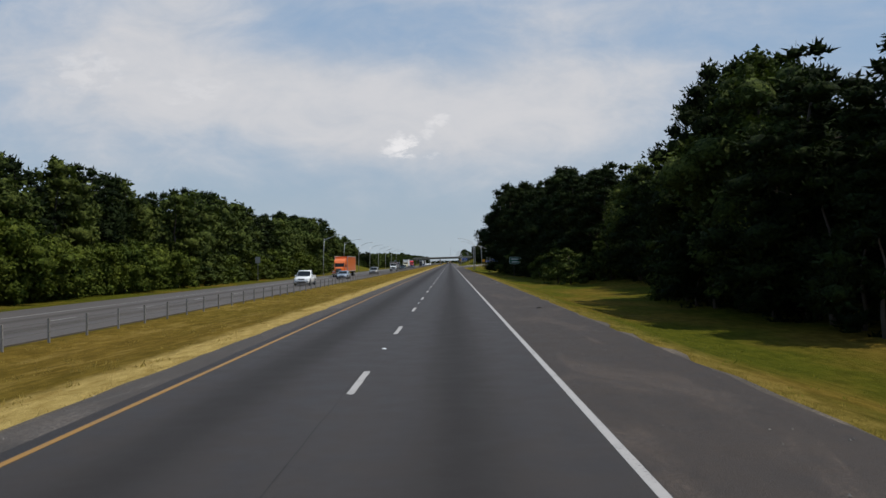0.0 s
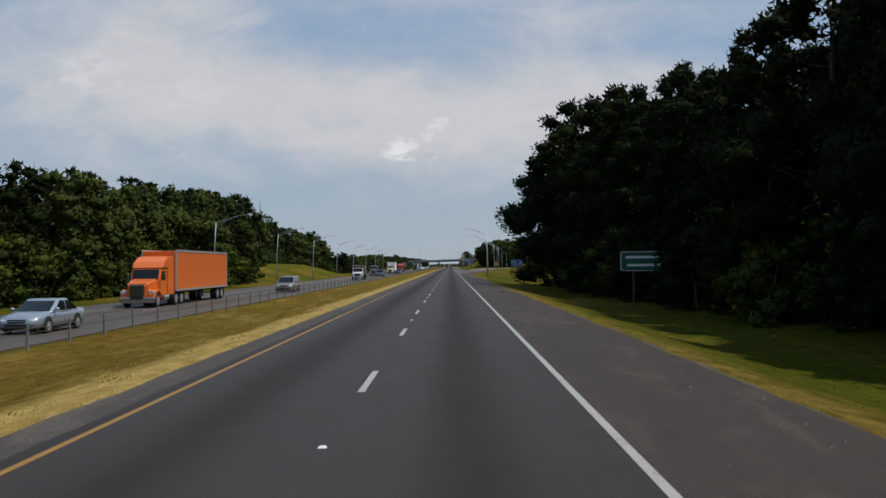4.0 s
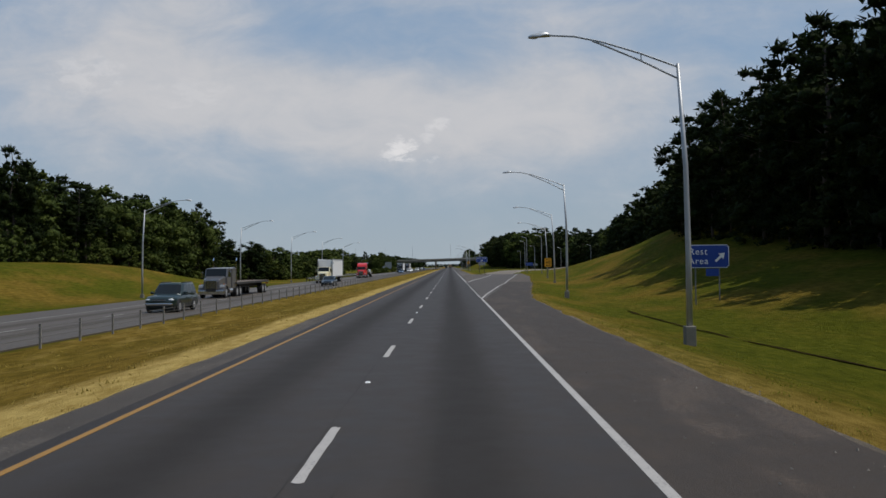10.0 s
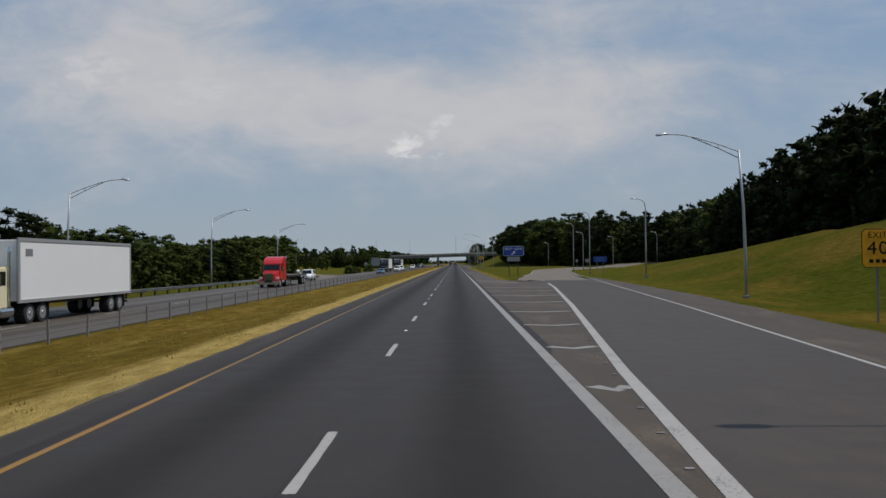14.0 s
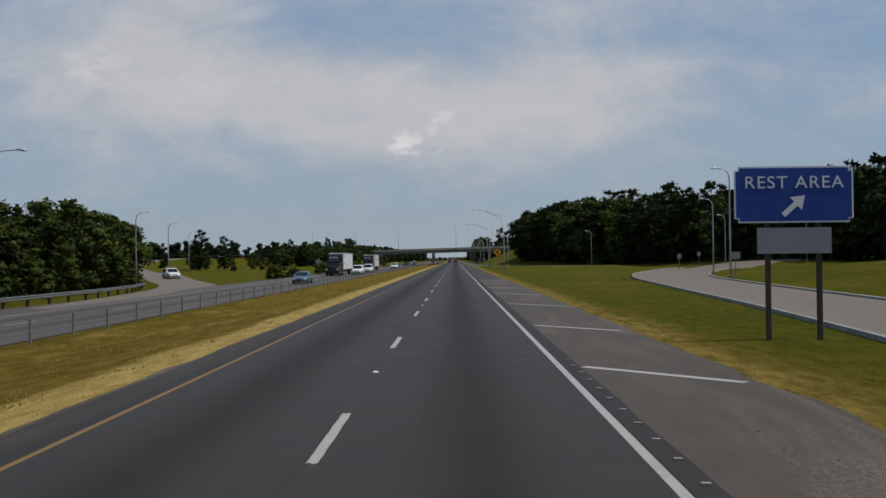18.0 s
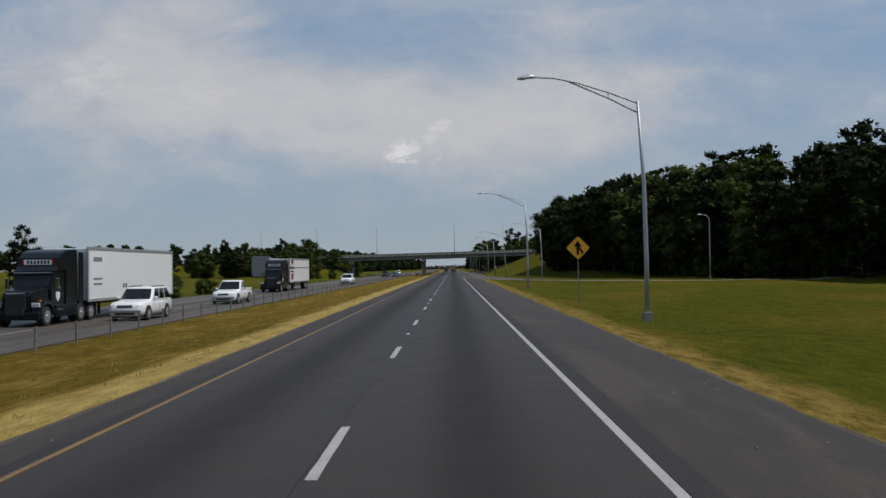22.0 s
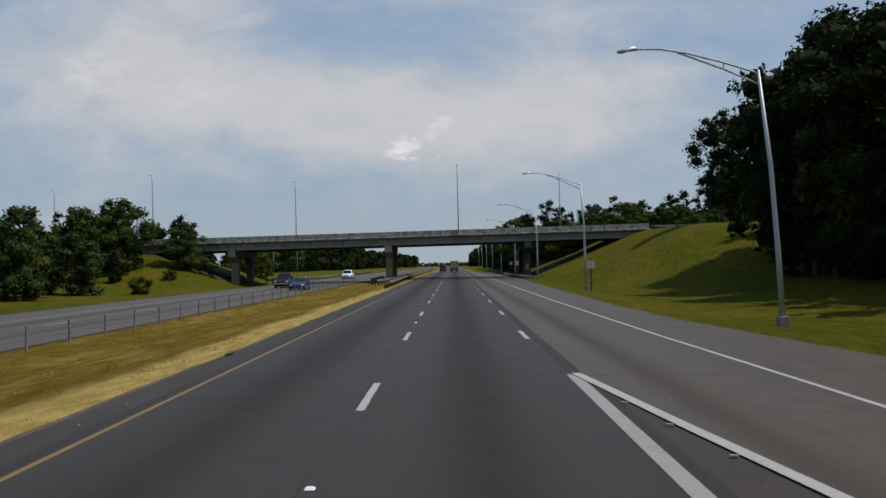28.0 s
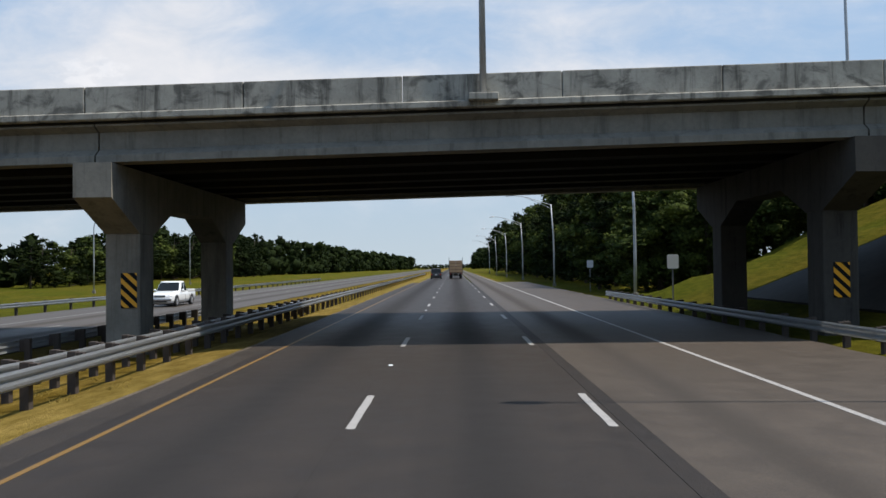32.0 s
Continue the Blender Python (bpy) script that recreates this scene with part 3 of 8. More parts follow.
strip("verge_soil", [(y, along(SHOULDER_R, y) - 0.3, along(SHOULDER_R, y) + 0.14 + 1.3 * edge_noise(y + 31)) for y in ys_between(Y_START, 498, 1.2)], M_GRAVEL, z=-0.022, label="gritty soil between shoulder and grass", category="gravel")
strip("verge_soil_after_exit", [(y, 6.4, along([(500, 7.1), (586, 7.0), (612, 6.85), (786, 6.85)], y) + 1.3 * edge_noise(y + 31)) for y in ys_between(500, 786, 1.2)], M_GRAVEL, z=-0.022, label="gritty soil between shoulder and grass", category="gravel")
strip("exit_shoulder", [(y, along(RAMP_RIGHT, y) + 0.2, along(SHOULDER_R, y) + edge_noise(y)) for y in ys_between(388, 498, 2.0)], M_GORE, z=0.002, label="chip-sealed shoulder of the exit ramp", category="shoulder")


def ribbon(name, line, mat, thick=0.4, label="", category="ramp"):
    """A paved band along a centre line of (x, y, z, half width)."""
    pts = []
    for i in range(len(line) - 1):
        p0, p1, p2, p3 = (np.array(line[max(0, min(len(line) - 1, i + k))], float) for k in (-1, 0, 1, 2))
        for t in np.linspace(0, 1, 8, endpoint=False):
            pts.append(0.5 * ((2 * p1) + (p2 - p0) * t + (2 * p0 - 5 * p1 + 4 * p2 - p3) * t * t + (3 * p1 - p0 - 3 * p2 + p3) * t ** 3))
    pts.append(np.array(line[-1], float))
    sides = []
    for i, p in enumerate(pts):
        d = pts[min(i + 1, len(pts) - 1)][:2] - pts[max(i - 1, 0)][:2]
        d /= np.hypot(*d)
        nrm = np.array((-d[1], d[0]))
        sides.append((p[:2] + nrm * p[3], p[:2] - nrm * p[3], max(p[2], max(ground_z(*(p[:2] + nrm * p[3] * k)) for k in (-1, -0.5, 0, 0.5, 1)) + 0.03), nrm))
    bm = bmesh.new()
    prev = None
    for a, b, z, _ in sides:
        ring = [bm.verts.new(q) for q in ((*a, z - thick), (*a, z), (*b, z), (*b, z - thick))]
        if prev:
            for i in range(3):
                bm.faces.new((prev[i], ring[i], ring[i + 1], prev[i + 1]))
        prev = ring
    ob = new(name, from_bm(name, bm, mat))
    tagged(ob, label, category, kind="structure")
    # grassed edges that fall away from the paving
    bm = bmesh.new()
    for s in (0, 1):
        prev = None
        for a, b, z, nrm in sides:
            p = a if s == 0 else b
            out = p + nrm * (1.7 if s == 0 else -1.7)
            ring = [bm.verts.new((*p, z - 0.006)), bm.verts.new((*(0.5 * (p + out)), 0.5 * (z + ground_z(*out)) - 0.05)), bm.verts.new((*out, ground_z(*out) - 0.06))]
            if prev:
                for i in range(2):
                    bm.faces.new((prev[i], ring[i], ring[i + 1], prev[i + 1]))
            prev = ring
    bmesh.ops.recalc_face_normals(bm, faces=bm.faces[:])
    tagged(new(name + "_verge", from_bm(name + "_verge", bm, M_TURF)), "grass edge falling away beside the ramp", "grass", kind="structure")
    return sides


def band(name, pts, width, mat, z=0.004, thick=0.006, parent=None, label="", category="road marking", kind="structure"):
    """A painted line through (x, y) or (x, y, z) points."""
    bm = bmesh.new()
    prev = None
    for i, p in enumerate(pts):
        a, b = pts[max(0, i - 1)], pts[min(len(pts) - 1, i + 1)]
        d = Vector((b[0] - a[0], b[1] - a[1], 0)).normalized()
        nrm = Vector((-d.y, d.x, 0)) * width / 2
        zz = p[2] if len(p) > 2 else 0.0
        q = Vector((p[0], p[1], zz + z))
        ring = [bm.verts.new(c) for c in (q + nrm - Vector((0, 0, thick)), q + nrm, q - nrm, q - nrm - Vector((0, 0, thick)))]
        if prev:
            for k in range(3):
                bm.faces.new((prev[k], ring[k], ring[k + 1], prev[k + 1]))
        prev = ring
    ob = new(name, from_bm(name, bm, mat))
    if parent:
        return hang(ob, parent)
    return tagged(ob, label, category, kind=kind)


ramp_sides = ribbon("exit_ramp_bend", [(13.2, 484, 0.008, 4.1), (14.0, 495, 0.012, 4.1), (15.1, 505, 0.016, 3.8), (17.9, 527, 0.02, 3.6), (20.6, 552, 0.03, 3.7), (24.4, 582, 0.08, 4.0), (31.5, 608, 0.1, 4.6), (43, 634, 0.1, 5.0), (62, 652, 0.1, 5.0), (95, 664, 0.1, 4.5), (150, 668, 0.1, 4.5)], M_RAMP, label="pale concrete rest-area ramp bending away behind the trees", category="ramp")
ribbon("entry_ramp", [(7.0, 806, 0.0, 2.9), (9.6, 775, 0.005, 3.1), (12.4, 752, 0.02, 3.2), (16.6, 737, 0.05, 3.2), (20.2, 731, 0.08, 3.2)], M_LANE, label="grey entry ramp joining the road", category="ramp")
ribbon("rest_area_exit", [(19.8, 731.6, 0.083, 3.2), (24, 727, 0.10, 3.2), (40, 719, 0.1, 3.2), (70, 712, 0.1, 3.2), (120, 705, 0.1, 3.2)], M_RAMP, label="pale ramp coming out of the rest area", category="ramp")
strip("merging_lane", [(y, 4.06, 7.55) for y in ys_between(786, 1900, 40)], M_LANE, z=0.006, label="third lane of paler asphalt joining the road", category="road")
strip("right_shoulder_by_bridge", [(y, 7.55, along([(786, 9.9), (793, 10.3), (815, 10.0), (842, 10.4), (870, 10.8), (888, 11.6), (1000, 11.6), (1900, 11.6)], y) + edge_noise(y, 0.3)) for y in ys_between(786, 1000, 2.0)], M_LANE, z=0.002, label="wide pale shoulder leading under the bridge", category="shoulder")
strip("opposite_road", [(y, -26.3 + edge_noise(y, 0.15), -13.65 + edge_noise(y + 7, 0.1), -0.58, -0.5) for y in ys_between(Y_START, 1200, 4.0)] + [(1900, -26.3, -13.65, -0.58, -0.5)], M_OPP, label="paler opposite carriageway beyond the median", category="road")
ribbon("opposite_exit_ramp", [(-23.2, 545, -0.56, 1.6), (-26.4, 578, -0.58, 2.8), (-32.2, 600, -0.72, 3.4), (-37.6, 614, -0.72, 3.5), (-46.2, 634, -0.68, 3.6), (-62, 672, -0.5, 3.6), (-82, 715, -0.2, 3.6), (-104, 765, 0.4, 3.6), (-120, 830, 2.4, 3.6), (-128, 895, 3.9, 3.6)], M_RAMP, label="pale ramp leaving the opposite carriageway towards the overpass", category="ramp")

# painted lines
band("yellow_edge_line", [(-3.35, y) for y in ys_between(Y_START, 400, 30)], 0.11, M_YELLOW, label="faded yellow edge line", category="road marking")
band("worn_yellow_line", [(-3.35, y) for y in ys_between(400, 1100, 30)], 0.09, paint("worn yellow road paint", (0.215, 0.115, 0.022), 0.85), label="thin worn yellow edge line", category="road marking")
band("white_edge_line", [(3.72, y) for y in ys_between(Y_START, 331, 30)], 0.13, M_WHITE, label="white edge line", category="road marking")
band("exit_edge_line", [(3.72, 331)] + [(x, y) for y, x in RAMP_RIGHT[1:11]], 0.135, M_WHITE, label="white edge line following the exit ramp", category="road marking")
band("gore_line_road", [(3.75, y) for y in ys_between(389, 500, 20)], 0.26, M_OLDWHITE, z=0.007, label="broad white gore line beside the road", category="road marking")
band("gore_line_ramp", [(x, y) for y, x in RAMP_LEFT[:4]] + [(11.0, 470)], 0.25, M_WHITE, z=0.009, label="broad raised white gore line beside the ramp", category="road marking")
band("white_edge_line_after_exit", [(3.72, y) for y in ys_between(500, 753, 30)], 0.13, M_WHITE, label="white edge line", category="road marking")
M_GHOST = paint("ghost of an old painted line", (0.10, 0.088, 0.074), 0.9)
band("old_edge_line", [(along(RAMP_RIGHT, y) + 0.16 + 0.16 * smooth(y, 336, 344), y) for y in ys_between(336, 366, 2.0)], 0.085, M_GHOST, z=0.008, label="scrubbed ghost of an older white line beside the exit lane", category="road marking")
strip("merge_mouth", [(y, along([(752, 9.9), (754, 9.4), (763, 7.4), (773, 5.6), (780.5, 4.6), (786.3, 3.9)], y), 9.9) for y in ys_between(753, 787, 1.5)], M_LANE, z=0.0035, label="pale lane where the entry ramp joins the road", category="road")


M_KERB = concrete("weathered kerb concrete", (0.30, 0.28, 0.245), 0.8)


def ramp_kerb(name, sides, side, y0, y1):
    """A low rounded concrete kerb along one side of a ramp."""
    bm = bmesh.new()
    prev = None
    for a, b, z, nrm in sides:
        p = a if side == 0 else b
        if not y0 < p[1] < y1:
            continue
        out = nrm if side == 0 else -nrm
        ring = [bm.verts.new((*(p + out * o), z + h)) for o, h in ((-0.06, -0.1), (-0.06, 0.11), (-0.03, 0.13), (0.14, 0.13), (0.15, -0.1))]
        if prev:
            for i in range(4):
                bm.faces.new((prev[i], ring[i], ring[i + 1], prev[i + 1]))
        else:
            bm.faces.new(ring)
        prev = ring
    bm.faces.new(prev)
    bmesh.ops.recalc_face_normals(bm, faces=bm.faces[:])
    tagged(new(name, from_bm(name, bm, M_KERB)), "low weathered concrete kerb along the ramp", "kerb", kind="structure")


ramp_kerb("kerb_outer", ramp_sides, 1, 497, 640)
ramp_kerb("kerb_inner", ramp_sides, 0, 504, 640)


def ramp_arrow(x, y, z, turn):
    """A painted direction arrow lying on the ramp."""
    bm = bmesh.new()
    c, q = math.cos(radians(turn)), math.sin(radians(turn))
    pts = [(-0.09, -1.5), (0.09, -1.5), (0.09, 0.3), (0.34, 0.3), (0.0, 1.5), (-0.34, 0.3), (-0.09, 0.3)]
    top = [bm.verts.new((x + a * c - b * q, y + a * q + b * c, z + 0.012)) for a, b in pts]
    low = [bm.verts.new((v.co.x, v.co.y, z - 0.01)) for v in top]
    bm.faces.new(top)
    for i in range(len(top)):
        bm.faces.new((low[i], low[(i + 1) % len(top)], top[(i + 1) % len(top)], top[i]))
    tagged(new("ramp_arrow", from_bm("ramp_arrow", bm, M_WHITE)), "worn white arrow painted on the exit ramp", "road marking", group="arrows on the ramp", kind="structure")


ramp_arrow(15.2, 503.3, 0.018, -6)
ramp_arrow(11.9, 483.9, 0.012, -4)

band("merge_gore_line", [(3.82, 786.2), (3.80, 776), (3.78, 764), (3.74, 752)], 0.24, M_OLDWHITE, z=0.009, label="white line at the end of the merge gore", category="road marking")
band("entry_ramp_line", [(3.9, 786.3), (4.6, 780.5), (5.6, 773), (7.4, 763), (9.4, 754), (12.4, 742.5), (15.4, 735.4), (20, 730)], 0.20, M_WHITE, z=0.024, label="broad white line along the entry ramp", category="road marking")
band("right_edge_line", [(8.7, 770), (8.0, 781), (7.7, 795), (7.45, 820), (7.36, 860), (7.36, 1100)], 0.13, M_WHITE, z=0.010, label="white edge line of the merging lane", category="road marking")
band("opposite_white_line", [(-22.2, y, -0.555) for y in ys_between(Y_START, 1100, 40)], 0.13, M_OLDWHITE, z=0.006, label="worn white line on the opposite carriageway", category="road marking")

# ---- lane dashes ----


def ragged_dash(width, length):
    """A painted dash with worn, uneven edges."""
    rag = random.Random(int(width * 1000 + length * 10) + len(bpy.data.meshes))
    left = [(-width / 2 + rag.uniform(-0.008, 0.006), length * i / 7) for i in range(8)]
    right = [(width / 2 + rag.uniform(-0.006, 0.008), length * i / 7) for i in range(8)]
    ends = ([(width * (i - 2) / 6, rag.uniform(-0.05, 0.03)) for i in range(1, 4)], [(width * (2 - i) / 6, length + rag.uniform(-0.03, 0.05)) for i in range(1, 4)])
    out = [left[0]] + ends[0] + right + ends[1] + left[:0:-1]
    bm = bmesh.new()
    top = [bm.verts.new((x, y, 0.005)) for x, y in out]
    low = [bm.verts.new((x, y, -0.002)) for x, y in out]
    bm.faces.new(top)
    for i in range(len(out)):
        bm.faces.new((low[i], low[(i + 1) % len(out)], top[(i + 1) % len(out)], top[i]))
    return bm


def dashes(name, label, x, first, last, z, mat, width=0.13, length=3.03, offset=DASH0):
    root = thing(name, label, "road marking", kind="structure")
    kinds = [from_bm("dash", ragged_dash(width, length), mat) for _ in range(5)]
    for k in range(first, last):
        d = hang(new("dash", kinds[k % 5]), root)
        d.location = (x, offset + k * DASH, z)


dashes("lane_line", "white dashes between the two lanes", 0.0, -8, 110, 0.0, M_WHITE)
dashes("merge_lane_line", "white dashes beside the merging lane", 3.64, 64, 110, 0.006, M_WHITE)
dashes("opposite_lane_line", "worn white dashes on the opposite carriageway", -18.5, -8, 100, -0.53, M_OLDWHITE, offset=6.0)


def short_dashes():
    root = thing("exit_lane_line", "short white dashes across the mouth of the exit", "road marking", kind="structure")
    me = from_bm("dash", ragged_dash(0.155, 0.88), M_WHITE)
    for k in range(31):
        d = hang(new("dash", me), root)
        d.location = (3.69, 332.43 + k * 1.83, 0.003)


short_dashes()


def chevrons():
    root = thing("gore_bars", "white diagonal bars across the gore", "road marking", kind="structure")
    rows = [(399.0, 4.05, 4.7, 0.0), (406.1, 4.05, 5.25, 0.0), (414.0, 4.05, 6.05, 0.2), (422.0, 4.05, 6.75, 0.2), (431, 4.05, 7.6, 0.2), (440, 4.05, 8.4, 0.2), (449, 4.05, 9.1, 0.3), (458, 4.05, 9.9, 0.5)]
    for y, a, b, lean in rows:
        mid = (a + b) / 2
        band("bar", [(a, y), (mid, y - 0.5), (b, y)], 0.36, M_OLDWHITE, z=0.007, parent=root)
    for y, b, dy, w in ((479.2, 8.2, -5.4, 0.55), (497.5, 6.9, -2.4, 0.28), (509.9, 6.7, -2.4, 0.25), (520.8, 6.6, -2.4, 0.24), (534.7, 6.75, -2.9, 0.22), (547.6, 6.8, -3.8, 0.22), (558.8, 6.5, -2.6, 0.22), (570.4, 6.7, -3.0, 0.2), (580.8, 6.7, -3.0, 0.2)):
        band("bar", [(4.2, y), (b, y + dy)], w, M_WHITE, z=0.007, parent=root)
    band("bar", [(4.2, 487.2), (7.7, 482.1), (9.1, 482.9)], 0.45, M_WHITE, z=0.007, parent=root)


chevrons()


def road_studs():
    """Small raised reflectors between the dashes."""
    root = thing("road_reflectors", "small raised white reflectors between lane dashes", "road reflector", kind="structure")
    bm = bmesh.new()
    vs = box(bm, -0.055, 0.055, -0.05, 0.05, 0, 0.022)
    for v in vs[4:]:
        v.co.x *= 0.6
        v.co.y *= 0.5
    me = from_bm("reflector", bm, M_SIGNWHITE)
    for k in range(-2, 76, 2):
        d = hang(new("reflector", me), root)
        d.location = (0.0, DASH0 + k * DASH + 7.6, 0)
    bm = bmesh.new()
    box(bm, -0.05, 0.05, -0.03, 0.03, 0, 0.016)
    me = from_bm("reflector", bm, M_OLDWHITE)
    for y in np.arange(391, 440, 1.9):
        d = hang(new("reflector", me), root)
        d.location = (along(RAMP_LEFT, y) - 0.25, y, 0.002)
    for y in np.arange(440, 512, 1.03):
        d = hang(new("reflector", me), root)
        d.location = (4.02, y, 0.006)
    for y in np.arange(756, 784, 1.9):
        d = hang(new("reflector", me), root)
        d.location = (along([(754, 9.4), (763, 7.4), (773, 5.6), (780.5, 4.6), (786.3, 3.9)], y) - 0.2, y, 0.02)


road_studs()

# ---- cable barrier in the median ----


def fence_x(y):
    return -12.85 if y < 840 else along([(840, -12.85), (900, -12.6)], y)


M_ROPE = plain("weathered wire rope", (0.13, 0.125, 0.115), 0.7, 0.3, 0.3, 2.0)
M_FENCEPOST = plain("weathered steel post", (0.24, 0.225, 0.20), 0.75, 0.2, 0.35, 3.0)


def cable_barrier(name, spots, label, rope_z, post_mat=None):
    root = thing(name, label, "cable barrier")
    bm = bmesh.new()
    box(bm, -0.038, 0.038, -0.03, 0.03, -0.35, 0.88)
    box(bm, -0.042, 0.042, -0.034, 0.034, 0.84, 0.885)
    me = from_bm("post", bm, post_mat or M_FENCEPOST)
    for x, y, z in spots:
        p = hang(new("post", me), root)
        p.location, p.rotation_euler = (x, y, z), (radians(random.uniform(-1.2, 1.2)), radians(random.uniform(-1.2, 1.2)), 0)
    for h, side in rope_z:
        bm = bmesh.new()
        pts = [(x + side, y, z + h) for x, y, z in spots[::3]] + [(spots[-1][0] + side, spots[-1][1], spots[-1][2] + h)]
        tube(bm, pts, 0.010, 5)
        part("cable", bm, M_ROPE, root)


cable_barrier("cable_barrier", [(fence_x(y), y, -0.54) for y in np.arange(-28, 892, 3.25)], "grey steel-post cable barrier along the grassy median", ((0.42, 0.06), (0.58, -0.06), (0.76, 0.06)))
cable_barrier("far_cable_barrier", [(-6.3, y, -0.2) for y in np.arange(929, 1130, 2.1)], "closely posted ochre cable barrier beyond the overpass", ((0.5, 0.06), (0.75, -0.06)), plain("ochre painted post", (0.50, 0.34, 0.05), 0.6, 0.0, 0.25, 3.0))

# ---- guard rails ----


def guard_rail(name, line, label, post_mat=None, spacing=1.9, end_marker=False, height=0.70):
    """W-beam rail on posts along (x, y, z) points."""
    root = thing(name, label, "guard rail")
    pts = [Vector(p) for p in line]
    bm = bmesh.new()
    prof = [(0.0, -0.155), (0.05, -0.11), (0.05, -0.06), (0.0, 0.0), (0.05, 0.06), (0.05, 0.11), (0.0, 0.155)]
    prev = None
    for i, p in enumerate(pts):
        d = (pts[min(i + 1, len(pts) - 1)] - pts[max(0, i - 1)]).normalized()
        nrm = Vector((d.y, -d.x, 0))
        ring = [bm.verts.new(p + nrm * o + Vector((0, 0, height - 0.155 + h))) for o, h in prof]
        if prev:
            for k in range(len(prof) - 1):
                bm.faces.new((prev[k], ring[k], ring[k + 1], prev[k + 1]))
        prev = ring
    bmesh.ops.solidify(bm, geom=bm.faces[:], thickness=0.006)
    part("rail", bm, M_STEEL, root)
    bm = bmesh.new()
    box(bm, -0.085, 0.085, -0.08, 0.08, -0.3, height + 0.05, 0.012)
    post = from_bm("post", bm, post_mat or M_DARKWOOD)
    bm = bmesh.new()
    box(bm, -0.07, 0.07, -0.07, 0.07, height - 0.34, height + 0.03, 0.01)
    block = from_bm("block", bm, M_DARKWOOD)
    run = 0.0
    for a, b in zip(pts, pts[1:]):
        seg = (b - a).length
        d = (b - a) / seg
        nrm = Vector((d.y, -d.x, 0))
        while run < seg:
            q = a + d * run
            for me, off, nm in ((post, -0.24, "post"), (block, -0.08, "block")):
                o = hang(new(nm, me), root)
                o.location = q + nrm * off
            run += spacing
        run -= seg
    if end_marker:
        m = min(pts, key=lambda p: p.y)
        bm = bmesh.new()
        box(bm, m.x - 0.25, m.x + 0.25, m.y - 0.12, m.y - 0.06, m.z + 0.34, m.z + 0.78, 0.01)
        o = part("end_marker", bm, M_BLACK, root, "black and yellow striped end marker")
        for k in range(3):
            bm = bmesh.new()
            x0 = m.x - 0.24 + 0.15 * k
            vs = [bm.verts.new((x, m.y - 0.126, m.z + z)) for x, z in ((x0, 0.36), (x0 + 0.07, 0.36), (x0 + 0.18, 0.76), (x0 + 0.11, 0.76))]
            bm.faces.new(vs)
            part("stripe", bm, M_SIGNYEL, o)
    return root


guard_rail("left_rail", [(-5.15, 855, -0.08), (-5.3, 870, -0.1), (-5.6, 885, -0.1), (-5.85, 900, -0.1), (-5.95, 917, -0.1), (-6.1, 928, -0.12), (-6.2, 960, -0.15), (-6.2, 1010, -0.15), (-6.2, 1110, -0.15)], "galvanised guard rail on timber posts beside the central pier", end_marker=True)
guard_rail("pier_rail", [(-8.76, 883.6, -0.36), (-7.8, 889.5, -0.3), (-7.1, 897, -0.25), (-6.85, 906, -0.2), (-6.85, 930, -0.2)], "second galvanised guard rail close to the central pier")
guard_rail("median_rail", [(-11.6, 928, -0.5), (-11.5, 915, -0.5), (-11.3, 900, -0.5), (-10.6, 893, -0.5), (-9.9, 887, -0.46)], "galvanised guard rail on the far side of the central pier")
guard_rail("right_rail", [(11.4, 936, -0.15), (11.4, 924, -0.12), (11.75, 908, -0.12), (12.2, 900, -0.15), (12.9, 893.5, -0.2), (14.0, 891, -0.25)], "galvanised guard rail on timber posts beside a bridge column", end_marker=True)
guard_rail("opposite_rail", [(-29.4, 911, -0.6), (-28.2, 930, -0.6), (-27.2, 955, -0.6), (-26.6, 990, -0.6), (-26.6, 1060, -0.6)], "guard rail along the opposite carriageway beyond the overpass", spacing=3.8)
guard_rail("opposite_ramp_rail", [(-28.6, 455, -0.75), (-28.6, 500, -0.75), (-28.5, 530, -0.75), (-28.7, 548, -0.75), (-29.8, 566, -0.78), (-32.3, 582, -0.85), (-36.8, 598, -0.95)], "pale guard rail below the trees beside the opposite carriageway", spacing=3.8)
guard_rail("ramp_rail", [(x, y, ground_z(x, y) + 0.02) for x, y in ((-37.6, 600), (-41.5, 608.5), (-50.3, 632), (-66, 669), (-86, 712), (-108.5, 763))], "galvanised guard rail along the outside of the opposite ramp", spacing=3.8)

# ---- overpass ----


